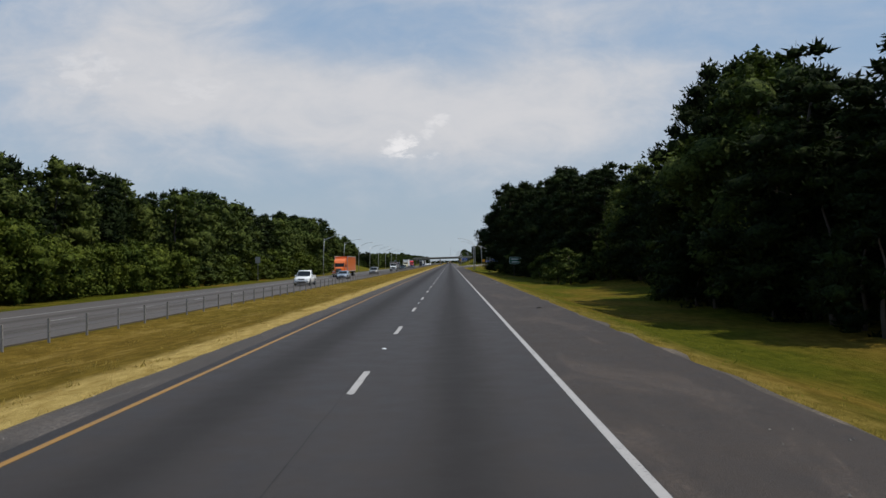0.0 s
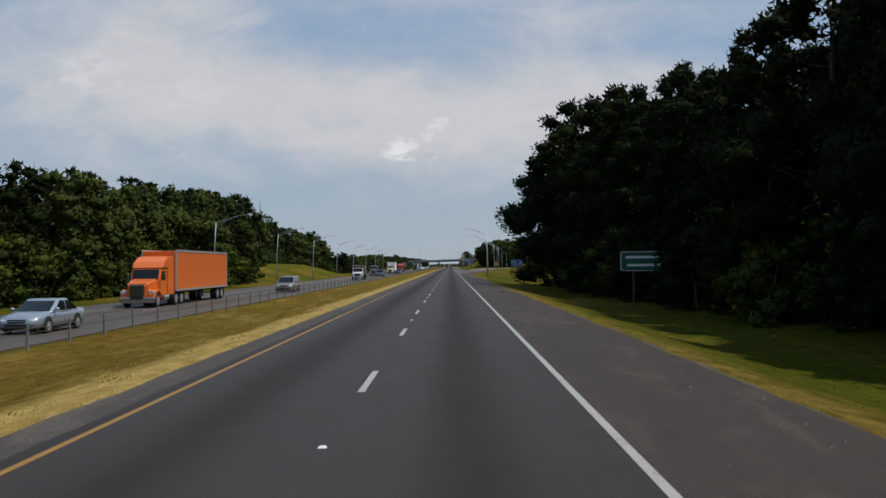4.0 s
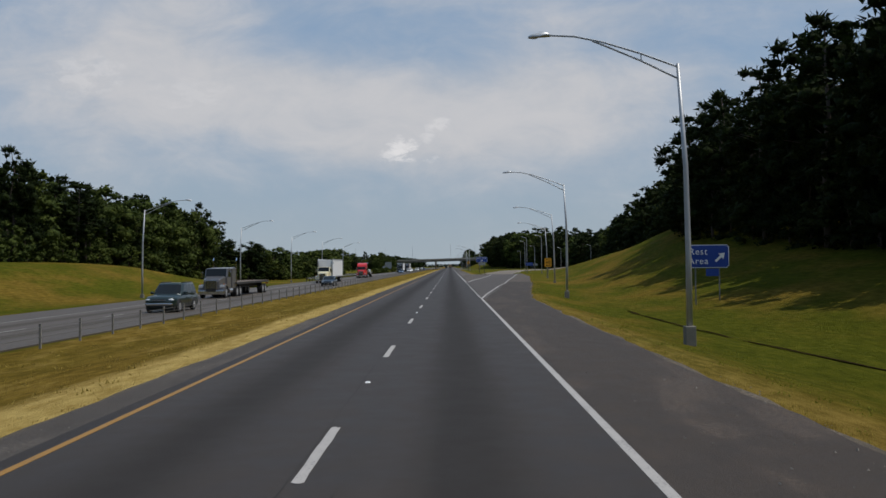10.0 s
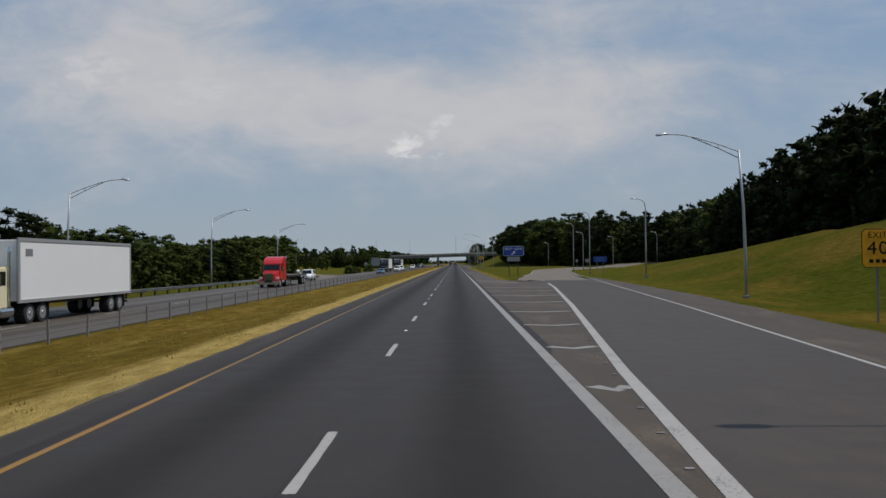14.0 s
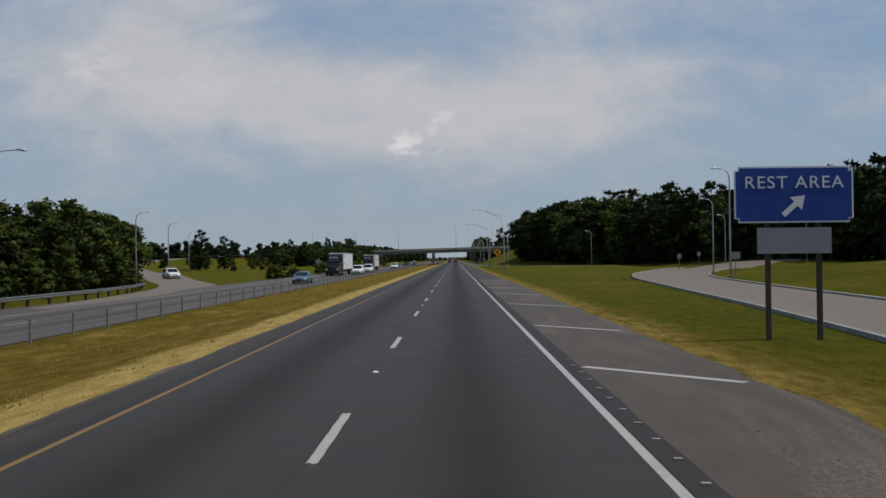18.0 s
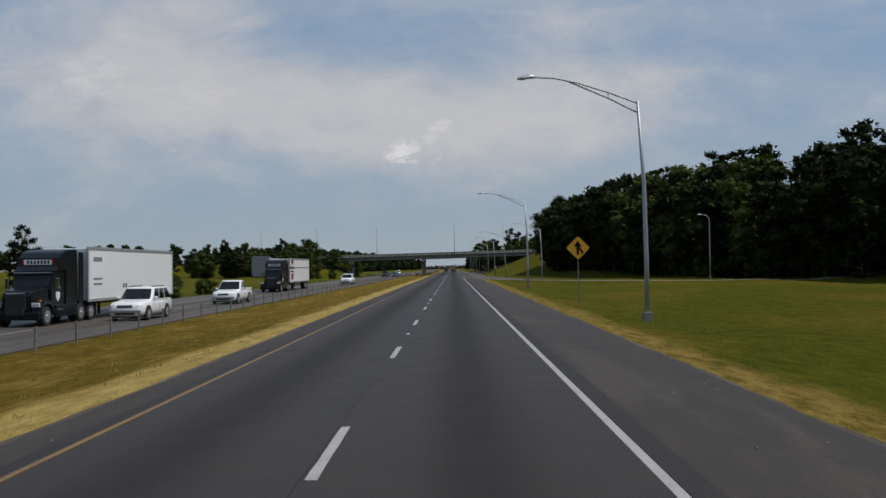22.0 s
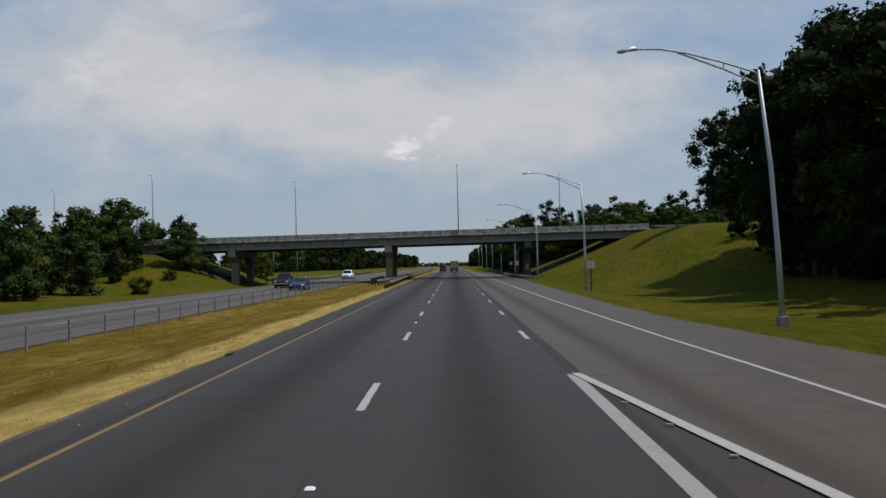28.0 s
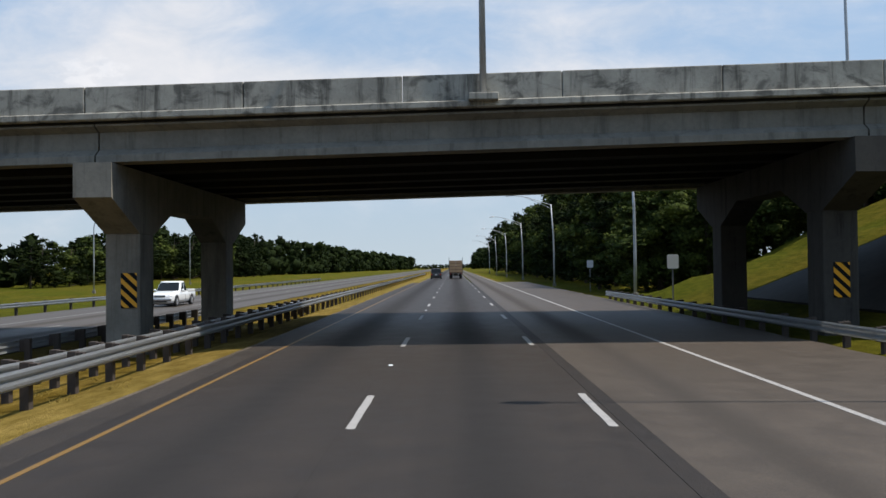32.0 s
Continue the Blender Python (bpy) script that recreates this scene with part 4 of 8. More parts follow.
def overpass():
    root = thing("overpass", "grey concrete road bridge on column bents, stained parapets", "bridge")
    x0, x1 = -50.0, 32.5

    def sloped(name, y0, y1, lo, hi, mat, xa=x0, xb=x1, label="", bevel=0.0):
        bm = bmesh.new()
        vs = box(bm, xa, xb, y0, y1, lo, hi)
        for v in vs:
            v.co.z += 0.0215 * v.co.x
        if bevel:
            bmesh.ops.bevel(bm, geom=bm.edges[:], offset=bevel, segments=1, affect="EDGES")
        return part(name, bm, mat, root, label)

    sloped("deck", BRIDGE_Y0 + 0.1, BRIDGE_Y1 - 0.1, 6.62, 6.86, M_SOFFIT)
    # parapets in panels with open joints and a ledge below
    for yy, out in ((BRIDGE_Y0, -1), (BRIDGE_Y1 - 0.3, 1)):
        x = x0
        while x < x1 - 0.5:
            nx = min(x + 4.55, x1)
            bm = bmesh.new()
            vs = box(bm, x + 0.012, nx - 0.012, yy, yy + 0.3, 6.90, 7.68, 0.03)
            for v in bm.verts:
                v.co.z += 0.0215 * v.co.x
            part("parapet_panel", bm, M_PARAPET, root)
            x = nx
        sloped("ledge", yy - (0.14 if out < 0 else -0.02), yy + (0.28 if out < 0 else 0.44), 6.70, 6.905, M_PARAPET, bevel=0.03)
    for k in range(7):
        y = BRIDGE_Y0 + 0.55 + k * (BRIDGE_Y1 - BRIDGE_Y0 - 1.1) / 6
        for xa, xb in ((x0, -33.75), (-33.7, -8.85), (-8.80, 13.30), (13.35, x1)):
            bm = bmesh.new()
            prof = [(-0.38, 5.52), (0.38, 5.52), (0.38, 5.72), (0.10, 5.92), (0.10, 6.42), (0.42, 6.56), (0.42, 6.66), (-0.42, 6.66), (-0.42, 6.56), (-0.10, 6.42), (-0.10, 5.92), (-0.38, 5.72)]
            prism(bm, [(y + a, b) for a, b in prof], xa, xb)
            for v in bm.verts:
                v.co.z += 0.0215 * v.co.x
            # inner girders take the shade-dark copy, outer ones the plain concrete
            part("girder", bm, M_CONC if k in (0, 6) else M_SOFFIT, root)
    for bx, base in ((-33.7, -1.4), (-8.8, -0.6), (13.35, -0.6)):
        top = 5.50 + 0.0215 * bx
        ya, yb = BRIDGE_Y0 - 0.1, BRIDGE_Y1 - 1.4
        cols = [ya + 2.85, yb - 2.85]
        bm = bmesh.new()
        # cap with haunches that arch down to each column
        out = [(ya, top), (ya, top - 1.0)]
        for i, c in enumerate(cols):
            out += [(c - 0.62, top - 1.95), (c + 0.62, top - 1.95)]
            if i == 0:
                m = (c + cols[1]) / 2
                out += [(m - 2.3, top - 1.05), (m + 2.3, top - 1.05)]
        out += [(yb, top - 1.0), (yb, top)]
        prism(bm, out, bx - 0.55, bx + 0.55)
        bmesh.ops.recalc_face_normals(bm, faces=bm.faces[:])
        # only the right-hand bent gets the stained, shade-darkened concrete
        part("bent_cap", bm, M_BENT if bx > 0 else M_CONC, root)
        for c in cols:
            bm = bmesh.new()
            box(bm, bx - 0.545, bx + 0.545, c - 0.6, c + 0.6, base, top - 1.94, 0.06)
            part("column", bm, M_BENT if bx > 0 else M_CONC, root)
    for xa, face in ((x0 - 0.4, 1), (x1, -1)):
        bm = bmesh.new()
        box(bm, xa - 0.2, xa + 0.6, BRIDGE_Y0 + 0.15, BRIDGE_Y1 - 0.15, deck_z(xa) - 2.6, deck_z(xa) - 0.03, 0.03)
        part("abutment", bm, M_CONC, root)
    return root


overpass()


def slope_paving(name, xa, xb):
    """Concrete slabs laid on the bank below the bridge end."""
    bm = bmesh.new()
    nx, ny = 12, 8
    grid = [[bm.verts.new((x, y, ground_z(x, y) + 0.10)) for y in np.linspace(BRIDGE_Y0 + 0.3, BRIDGE_Y1 - 0.3, ny + 1)] for x in np.linspace(xa, xb, nx + 1)]
    for i in range(nx):
        for j in range(ny):
            bm.faces.new((grid[i][j], grid[i + 1][j], grid[i + 1][j + 1], grid[i][j + 1]))
    bmesh.ops.recalc_face_normals(bm, faces=bm.faces[:])
    bmesh.ops.solidify(bm, geom=bm.faces[:], thickness=0.15)
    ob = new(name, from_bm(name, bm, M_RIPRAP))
    tagged(ob, "concrete slope paving under the bridge end, coloured dark for the shade there", "slope paving", kind="structure")


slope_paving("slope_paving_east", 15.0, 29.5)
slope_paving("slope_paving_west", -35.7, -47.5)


def slope_kerb(name, xa, xb, y):
    """A pale concrete edge running down beside the slope paving."""
    bm = bmesh.new()
    prev = None
    for x in np.linspace(xa, xb, 16):
        z = ground_z(x, y)
        ring = [bm.verts.new((x, y + a, z + h)) for a, h in ((-0.16, -0.15), (-0.16, 0.20), (0.16, 0.20), (0.16, -0.15))]
        if prev:
            for i in range(3):
                bm.faces.new((prev[i], ring[i], ring[i + 1], prev[i + 1]))
        prev = ring
    bmesh.ops.recalc_face_normals(bm, faces=bm.faces[:])
    tagged(new(name, from_bm(name, bm, M_PARAPET)), "pale concrete edging down the bank below the bridge", "kerb", kind="structure")


slope_kerb("slope_kerb_west", -34.6, -47.0, BRIDGE_Y0 + 0.1)


def marker(x, y, z, w=0.5, h=1.08):
    root = thing("hazard_marker", "yellow and black striped hazard board on a bridge column", "road sign", pose(x, y, z))
    bm = bmesh.new()
    box(bm, -w / 2, w / 2, -0.012, 0, -h / 2, h / 2)
    b = part("board", bm, M_BLACK, root)
    # yellow bands falling from left to right, cut off at the edges of the board
    for k in range(-3, 4):
        low = [(-w / 2 + w * i / 8, k * 0.34 + w * (0.5 - i / 8) * 0.95) for i in range(9)]
        line = [(x_, max(-h / 2, min(h / 2, z_)), max(-h / 2, min(h / 2, z_ + 0.17))) for x_, z_ in low]
        line = [q for q in line if q[2] - q[1] > 0.004]
        if len(line) < 2:
            continue
        bm = bmesh.new()
        bm.faces.new([bm.verts.new((q[0], -0.016, q[1])) for q in line] + [bm.verts.new((q[0], -0.016, q[2])) for q in line[::-1]])
        part("stripe", bm, M_SIGNYEL, b)
    return root


marker(-8.6, BRIDGE_Y0 + 2.13, 1.6)
marker(13.35, BRIDGE_Y0 + 2.13, 1.7)
strip("crossing_road_west", [(BRIDGE_Y0 + 1, -400, -50.0, deck_z(-400) + 6, deck_z(-50.0) - 0.05), (BRIDGE_Y1 - 1, -400, -50.0, deck_z(-400) + 6, deck_z(-50.0) - 0.05)], M_RAMP, label="crossing road on its embankment", category="road")
guard_rail("crossing_road_rail", [(-50.1, BRIDGE_Y0 + 1.2, deck_z(-50.1) - 0.1), (-80, BRIDGE_Y0 + 1.2, deck_z(-80) - 0.1), (-130, BRIDGE_Y0 + 1.2, deck_z(-130) - 0.1)], "guard rail along the embankment of the crossing road", spacing=5.7)
guard_rail("crossing_road_rail_east", [(60, BRIDGE_Y0 + 1.2, deck_z(60) - 0.3), (33, BRIDGE_Y0 + 1.2, deck_z(33) - 0.1)], "guard rail where the parapet meets the hillside", spacing=3.8)

# ---- lamp posts ----


def truss_lamp():
    root = thing("street_lamp", "tall aluminium street lamp with a long trussed arm", "street lamp", group="highway lamps")
    bm = bmesh.new()
    tube(bm, [(0, 0, -0.3), (0, 0, 3), (-0.05, 0, 6.2), (-0.28, 0, 9.9)], [0.115, 0.105, 0.09, 0.06], 10)
    part("pole", bm, M_POLE, root, smooth=True)
    bm = bmesh.new()
    box(bm, -0.19, 0.19, -0.19, 0.19, -0.3, 0.42, 0.03)
    part("base", bm, M_CONC, root)
    upper = [(-0.28, 0, 9.78), (-1.6, 0, 10.28), (-3.0, 0, 10.72), (-4.0, 0, 10.93), (-4.9, 0, 10.98)]
    lower = [(-0.28, 0, 9.36), (-1.6, 0, 10.02), (-3.0, 0, 10.62), (-3.35, 0, 10.76)]
    for nm, pts in (("upper_arm", upper), ("lower_arm", lower)):
        bm = bmesh.new()
        tube(bm, pts, 0.035, 6)
        part(nm, bm, M_POLE, root)
    bm = bmesh.new()
    tube(bm, [(-1.6, 0, 10.28), (-1.6, 0, 10.02)], 0.022, 5)
    part("strut", bm, M_POLE, root)
    bm = bmesh.new()
    bmesh.ops.create_uvsphere(bm, u_segments=12, v_segments=7, radius=0.5)
    for v in bm.verts:
        v.co = Vector((v.co.x * 0.86 - 5.25, v.co.y * 0.34, max(v.co.z, -0.12) * 0.30 + 10.98 - 0.06 * (v.co.x < 0)))
    part("lamp_head", bm, M_LAMP, root, "pale cobra-head lantern", True)
    return root


def gooseneck_lamp(h=9.4):
    root = thing("ramp_lamp", "slender aluminium lamp post with a short curved arm", "street lamp", group="ramp lamps")
    bm = bmesh.new()
    tube(bm, [(0, 0, -0.3), (0, 0, 4), (0, 0, h - 0.9), (-0.12, 0, h - 0.35), (-0.5, 0, h), (-1.2, 0, h + 0.12)], [0.10, 0.085, 0.065, 0.055, 0.05, 0.045], 10)
    part("pole", bm, M_POLE, root, smooth=True)
    bm = bmesh.new()
    box(bm, -0.18, 0.18, -0.18, 0.18, -0.3, 0.4, 0.03)
    part("base", bm, M_CONC, root)
    bm = bmesh.new()
    bmesh.ops.create_uvsphere(bm, u_segments=10, v_segments=6, radius=0.36)
    for v in bm.verts:
        v.co = Vector((v.co.x * 0.95 - 1.45, v.co.y * 0.4, max(v.co.z, -0.1) * 0.32 + h + 0.1))
    part("lamp_head", bm, M_LAMP, root, "pale cobra-head lantern", True)
    return root


lamp = truss_lamp()
RIGHT_LAMPS = [(10.2, 304.3), (11.95, 349.3), (16.4, 394.4), (20.5, 439.5), (10.2, 640.8), (10.2, 701.0), (19.0, 770.0), (14.05, 801.9), (13.75, 848.6), (13.7, 893.2), (13.7, 938.0), (13.55, 983.0), (13.4, 1028.0), (13.4, 1073), (13.4, 1118), (13.4, 1165)]
lamp.matrix_world = pose(*RIGHT_LAMPS[0], -0.45)
for x, y in RIGHT_LAMPS[1:]:
    copy_thing(lamp, pose(x, y, min(ground_z(x, y), -0.1) if y > 600 else -0.55, 0, -3.0 if y == 801.9 else random.uniform(-0.6, 0.6), random.uniform(-2, 2)))
for y in (233.8, 279.0, 324.2, 369.4, 414.6, 459.8, 505.0, 550.2):
    copy_thing(lamp, pose(-33.0, y, ground_z(-33.0, y), 0, random.uniform(-0.6, 0.6), 180 + random.uniform(-2, 2)))
neck = gooseneck_lamp()
neck.matrix_world = pose(39.2, 728, ground_z(39.2, 728), 0, 0, 0)
for x, y, r in ((34.0, 600, 0), (50, 646, 20), (62, 640, 0), (80, 670, 0), (58, 735, 0), (-38.5, 599.5, 180), (-48, 640, 180), (-60, 690, 180), (24.4, 486, 0), (-45, 990, 180), (-48, 1040, 180), (-75, 960, 180)):
    copy_thing(neck, pose(x, y, ground_z(x, y), 0, 0, r))
tall_neck = gooseneck_lamp(10.6)
tall_neck.matrix_world = pose(24.8, 531, -0.1)
copy_thing(tall_neck, pose(28.1, 575, ground_z(28.1, 575)))


def bridge_lamp(x, y):
    root = thing("bridge_lamp", "tall thin lamp post standing on the overpass parapet", "street lamp", pose(x, y, deck_z(x) + 0.04), group="overpass lamps")
    bm = bmesh.new()
    tube(bm, [(0, 0, 0.1), (-0.02, 0, 5), (-0.12, 0, 10.1), (-0.16, 0, 10.7)], [0.10, 0.08, 0.06, 0.05], 8)
    part("pole", bm, M_POLE, root, smooth=True)
    bm = bmesh.new()
    box(bm, -0.42, 0.42, -0.32, 0.1, -0.06, 0.14, 0.03)
    part("bracket", bm, M_PARAPET, root)
    bm = bmesh.new()
    tube(bm, [(-0.16, 0, 10.65), (-0.16, -0.3, 10.85), (-0.16, -0.6, 10.9)], 0.04, 6)
    part("arm", bm, M_POLE, root)
    bm = bmesh.new()
    bmesh.ops.create_uvsphere(bm, u_segments=10, v_segments=6, radius=0.3)
    for v in bm.verts:
        v.co = Vector((v.co.x * 0.45 - 0.16, v.co.y * 1.0 - 0.8, max(v.co.z, -0.1) * 0.4 + 10.88))
    part("lamp_head", bm, M_LAMP, root, "pale lantern", True)


for x, y in ((2.35, BRIDGE_Y0 - 0.12), (-26.5, BRIDGE_Y1 + 0.1), (20.6, BRIDGE_Y1 + 0.1), (-46.1, BRIDGE_Y0 - 0.12), (-69.8, BRIDGE_Y1 + 0.1)):
    bridge_lamp(x, y)


def road_crack(name, x, y0, y1, label):
    """A thin dark tar-filled joint wandering along the lane."""
    bm = bmesh.new()
    prev = None
    for y in np.arange(y0, y1, 0.5):
        c = x + 0.035 * noise.noise((x, y * 0.5, 1)) + 0.02 * noise.noise((x, y * 2.1, 5))
        w = 0.003 + 0.013 * max(0.0, noise.noise((x * 3, y * 0.13, 9)))
        ring = [bm.verts.new((c - w, y, 0.0032)), bm.verts.new((c + w, y, 0.0032))]
        if prev:
            bm.faces.new((prev[0], prev[1], ring[1], ring[0]))
        prev = ring
    ob = new(name, from_bm(name, bm, M_CRACK))
    tagged(ob, label, "road joint", kind="structure")


M_CRACK = plain("tar joint", (0.018, 0.015, 0.013), 0.68, 0, 0.3, 2.0, 0.30)
road_crack("lane_joint", -0.11, -40, 1000, "dark tarred joint beside the lane dashes")
road_crack("merge_joint", 5.1, 786, 1000, "dark joint in the merging lane")


def ditch():
    bm = bmesh.new()
    prev = None
    for y in np.arange(247, 332, 0.35):
        c = along(DITCH, y) + 0.22 * noise.noise((2, y * 0.2, 0))
        w = 0.03 + 0.12 * max(0, noise.noise((7, y * 0.33, 0)) + 0.35) + 0.04 * noise.noise((3, y * 1.3, 0))
        ring = [bm.verts.new((c + k * w, y, ground_z(c + k * w, y) + (0.05 if k else 0.025))) for k in (-1, 0, 1)]
        if prev:
            for i in (0, 1):
                bm.faces.new((prev[i], prev[i + 1], ring[i + 1], ring[i]))
        prev = ring
    ob = new("ditch", from_bm("ditch", bm, plain("damp ditch soil", (0.030, 0.021, 0.010), 1.0, 0, 0.6, 1.5, spec=0.0, bump=0.5)))
    tagged(ob, "narrow dark ditch in the grass", "ditch", kind="structure")


ditch()

# ---- trees ----
rng = np.random.default_rng(7)


def unit_ball(level):
    bm = bmesh.new()
    bmesh.ops.create_icosphere(bm, subdivisions=level, radius=1.0)
    out = (np.array([v.co[:] for v in bm.verts]), np.array([[v.index for v in f.verts] for f in bm.faces]))
    bm.free()
    return out


ICO, ICO_FAR = unit_ball(2), unit_ball(1)


def crown_mesh(name, clumps, leaf, cover, mat, needle=False, ball=None, core=0.64):
    """Dense hearts of foliage, each hidden under many small sprays of leaves or needles."""
    bv, bf = ball or ICO
    cs, outs, verts, tris, count = [], [], [], [], 0
    for c, r, squash in clumps:
        lump = bv * (core * r * rng.uniform(0.80, 1.12, (len(bv), 1)))
        lump[:, 2] *= squash
        tris.append(bf + count)
        count += len(lump)
        verts.append(lump + c)
        area = (0.25 if needle else 0.30) * leaf * leaf
        m = max(14, int(cover * 4.4 * r * r * (0.35 + 0.65 * squash) / area))
        d = rng.normal(size=(m, 3))
        d /= np.linalg.norm(d, axis=1)[:, None]
        q = d * rng.uniform(0.60, 1.06, (m, 1)) * r
        q[:, 2] *= squash
        cs.append(q + c)
        outs.append(d)
    cs, out = np.concatenate(cs), np.concatenate(outs)
    k = len(cs)
    s = (rng.uniform(0.6, 1.4, k) * leaf)[:, None]
    if needle:
        along_ = out + rng.normal(size=(k, 3)) * 0.55
        along_[:, 2] += 0.35
    else:
        along_ = rng.normal(size=(k, 3)) + out * 0.5
    along_ /= np.linalg.norm(along_, axis=1)[:, None]
    across = np.cross(along_, rng.normal(size=(k, 3)) * 0.7 + out)
    across /= np.linalg.norm(across, axis=1)[:, None] + 1e-6
    if not needle:
        s = s * 0.84
    w = s * rng.uniform(0.16, 0.34, (k, 1)) * (1.0 if needle else 1.75)
    p = np.stack([cs - along_ * s * 0.35 - across * w, cs - along_ * s * rng.uniform(0.1, 0.35, (k, 1)) + across * w, cs + along_ * s * 0.65], 1).reshape(-1, 3)
    leaves = np.arange(3 * k).reshape(-1, 3) + count
    co, tri = np.concatenate(verts + [p]), np.concatenate(tris + [leaves])
    me = bpy.data.meshes.new(name)
    me.vertices.add(len(co))
    me.vertices.foreach_set("co", co.ravel())
    me.loops.add(tri.size)
    me.loops.foreach_set("vertex_index", tri.ravel())
    me.polygons.add(len(tri))
    me.polygons.foreach_set("loop_start", np.arange(len(tri)) * 3)
    me.update(calc_edges=True)
    me.materials.append(mat)
    return me


HEIGHT = {}


def tree_kind(name, label, category, height, spread, start, mat, leaf, cover, clumps_n, shape="round", squash=0.8, lump=0.40, ball=None):
    """One tree: a swaying trunk, limbs, and a crown of clumps; shape is round, pine or cone."""
    root = thing(name, label, category)
    r0 = height * 0.011 + 0.06
    sway = [(rng.normal(0, 0.16), rng.normal(0, 0.16)) for _ in range(6)]
    spine = [Vector((sway[i][0] * i * 0.5, sway[i][1] * i * 0.5, height * 0.96 * i / 5 - (0.5 if i == 0 else 0))) for i in range(6)]
    bm = bmesh.new()
    tube(bm, spine, [r0 * (1 - 0.17 * i) for i in range(6)], 6)
    clumps = []
    for i in range(clumps_n):
        k = start + (1 - start) * ((i + rng.random()) / clumps_n)
        f = k * 5
        base = spine[int(min(4, f))].lerp(spine[int(min(4, f)) + 1], f - int(min(4, f)))
        h = (k - start) / (1 - start)
        if shape == "cone":
            reach = spread * (1.06 - h)
        elif shape == "pine":
            reach = spread * (0.45 + 0.75 * math.sin(math.pi * min(1.0, 0.20 + 0.74 * h)) ** 0.8) * (1.0 - 0.35 * h ** 3)
        else:
            reach = spread * math.sin(math.pi * (0.15 + 0.78 * h)) ** 0.7
        ang = i * 2.4 + rng.normal(0, 0.4)
        dist = reach * rng.uniform(0.15, 0.95) ** 0.8
        c = Vector((base.x + math.cos(ang) * dist, base.y + math.sin(ang) * dist, base.z + rng.normal(0, 0.3) + dist * 0.10))
        rad = max(0.40, (lump * reach + 0.30) * rng.uniform(0.6, 1.3))
        c.z = min(c.z, height - rad * squash * 0.7)
        clumps.append((np.array(c), rad, squash * rng.uniform(0.85, 1.15)))
        if i % 2 == 0 and category == "tree":
            kk = max(0.02, k - 0.30 * dist / height) * 5
            low = spine[int(min(4, kk))].lerp(spine[int(min(4, kk)) + 1], kk - int(min(4, kk)))
            tube(bm, [low, low.lerp(c, 0.55) + Vector((0, 0, 0.1)), c], [r0 * 0.36 * (1.05 - k), r0 * 0.2 * (1.05 - k) + 0.012, 0.012], 4)
    clumps.append((np.array(spine[-1]), spread * 0.24, 0.9))
    part("trunk", bm, M_BARK, root, smooth=True)
    hang(new("crown", crown_mesh("crown", clumps, leaf, cover, mat, mat is M_PINE, ball)), root)
    return root


PINE_TALK = ("tall dark pine with clumped needles", "tall dark pine with a ragged open crown", "full dark pine branching low down")
KINDS, SPECS = {}, {}


def kind(key, *args, **kw):
    SPECS[key], HEIGHT[key] = (args, kw), args[3]


# three levels of detail: trees beside the shoulder, across the road, and far off
for tag, leaf, n, ball in (("n", 0.36, 46, None), ("m", 0.62, 36, ICO_FAR), ("f", 0.90, 30, ICO_FAR)):
    kind("pine_a" + tag, "pine_tree", PINE_TALK[0], "tree", 20, 3.5, 0.30, M_PINE, leaf, 0.82, n, "pine", 0.78, 0.27, ball)
    kind("pine_b" + tag, "pine_tree", PINE_TALK[1], "tree", 21, 3.3, 0.42, M_PINE, leaf, 0.76, n - 8, "pine", 0.74, 0.26, ball)
    kind("pine_c" + tag, "pine_tree", PINE_TALK[2], "tree", 17, 4.0, 0.08, M_PINE, leaf, 0.82, n + 6, "pine", 0.80, 0.27, ball)
    kind("oak_a" + tag, "broadleaf_tree", "dense green broadleaf tree with a rounded crown", "tree", 14, 4.5, 0.10, M_LEAF, leaf * 0.9, 0.82, n, "round", 0.85, 0.27, ball)
    kind("oak_b" + tag, "broadleaf_tree", "dense green broadleaf tree leafy to the ground", "tree", 11, 4.3, 0.05, M_LEAF, leaf * 0.88, 0.82, n - 4, "round", 0.85, 0.27, ball)
    # the same tree as oak_a, its leaf colour darkened to stand for shade
    kind("waxoak" + tag, "broadleaf_tree", "dark green broadleaf tree with a dense uneven crown", "tree", 14, 4.5, 0.10, M_LEAFSHADE, leaf * 0.9, 0.82, n, "round", 0.85, 0.27, ball)
kind("oak_bank", "broadleaf_tree", "bushy green broadleaf tree on a grassy bank", "tree", 11, 4.3, 0.05, M_LEAF, 0.38, 1.0, 34, "round", 0.85, 0.27, ICO_FAR)
kind("airy", "broadleaf_tree", "slender broadleaf tree with an open airy crown", "tree", 15, 3.6, 0.16, M_LEAFSHADE, 0.30, 0.8, 60, "round", 0.95, 0.20, ICO_FAR)
kind("cedar", "cedar_tree", "small dark conical cedar tree", "tree", 9, 2.4, 0.04, M_PINE, 0.40, 1.0, 26, "cone", 0.7, 0.36)
kind("shrub", "shrub", "low rounded green shrub", "shrub", 3.6, 2.4, 0.06, M_LEAF, 0.26, 1.0, 18, lump=0.30)
kind("under", "understory_bush", "leafy green bush at the edge of the wood", "bush", 6.0, 2.9, 0.03, M_LEAF, 0.46, 0.85, 18, lump=0.28, ball=ICO_FAR)
# the same bush as under, in the shade-darkened leaf colour
kind("darkbush", "understory_bush", "dark leafy bush at the edge of the wood", "bush", 6.0, 2.9, 0.03, M_LEAFSHADE, 0.46, 0.85, 18, lump=0.28, ball=ICO_FAR)
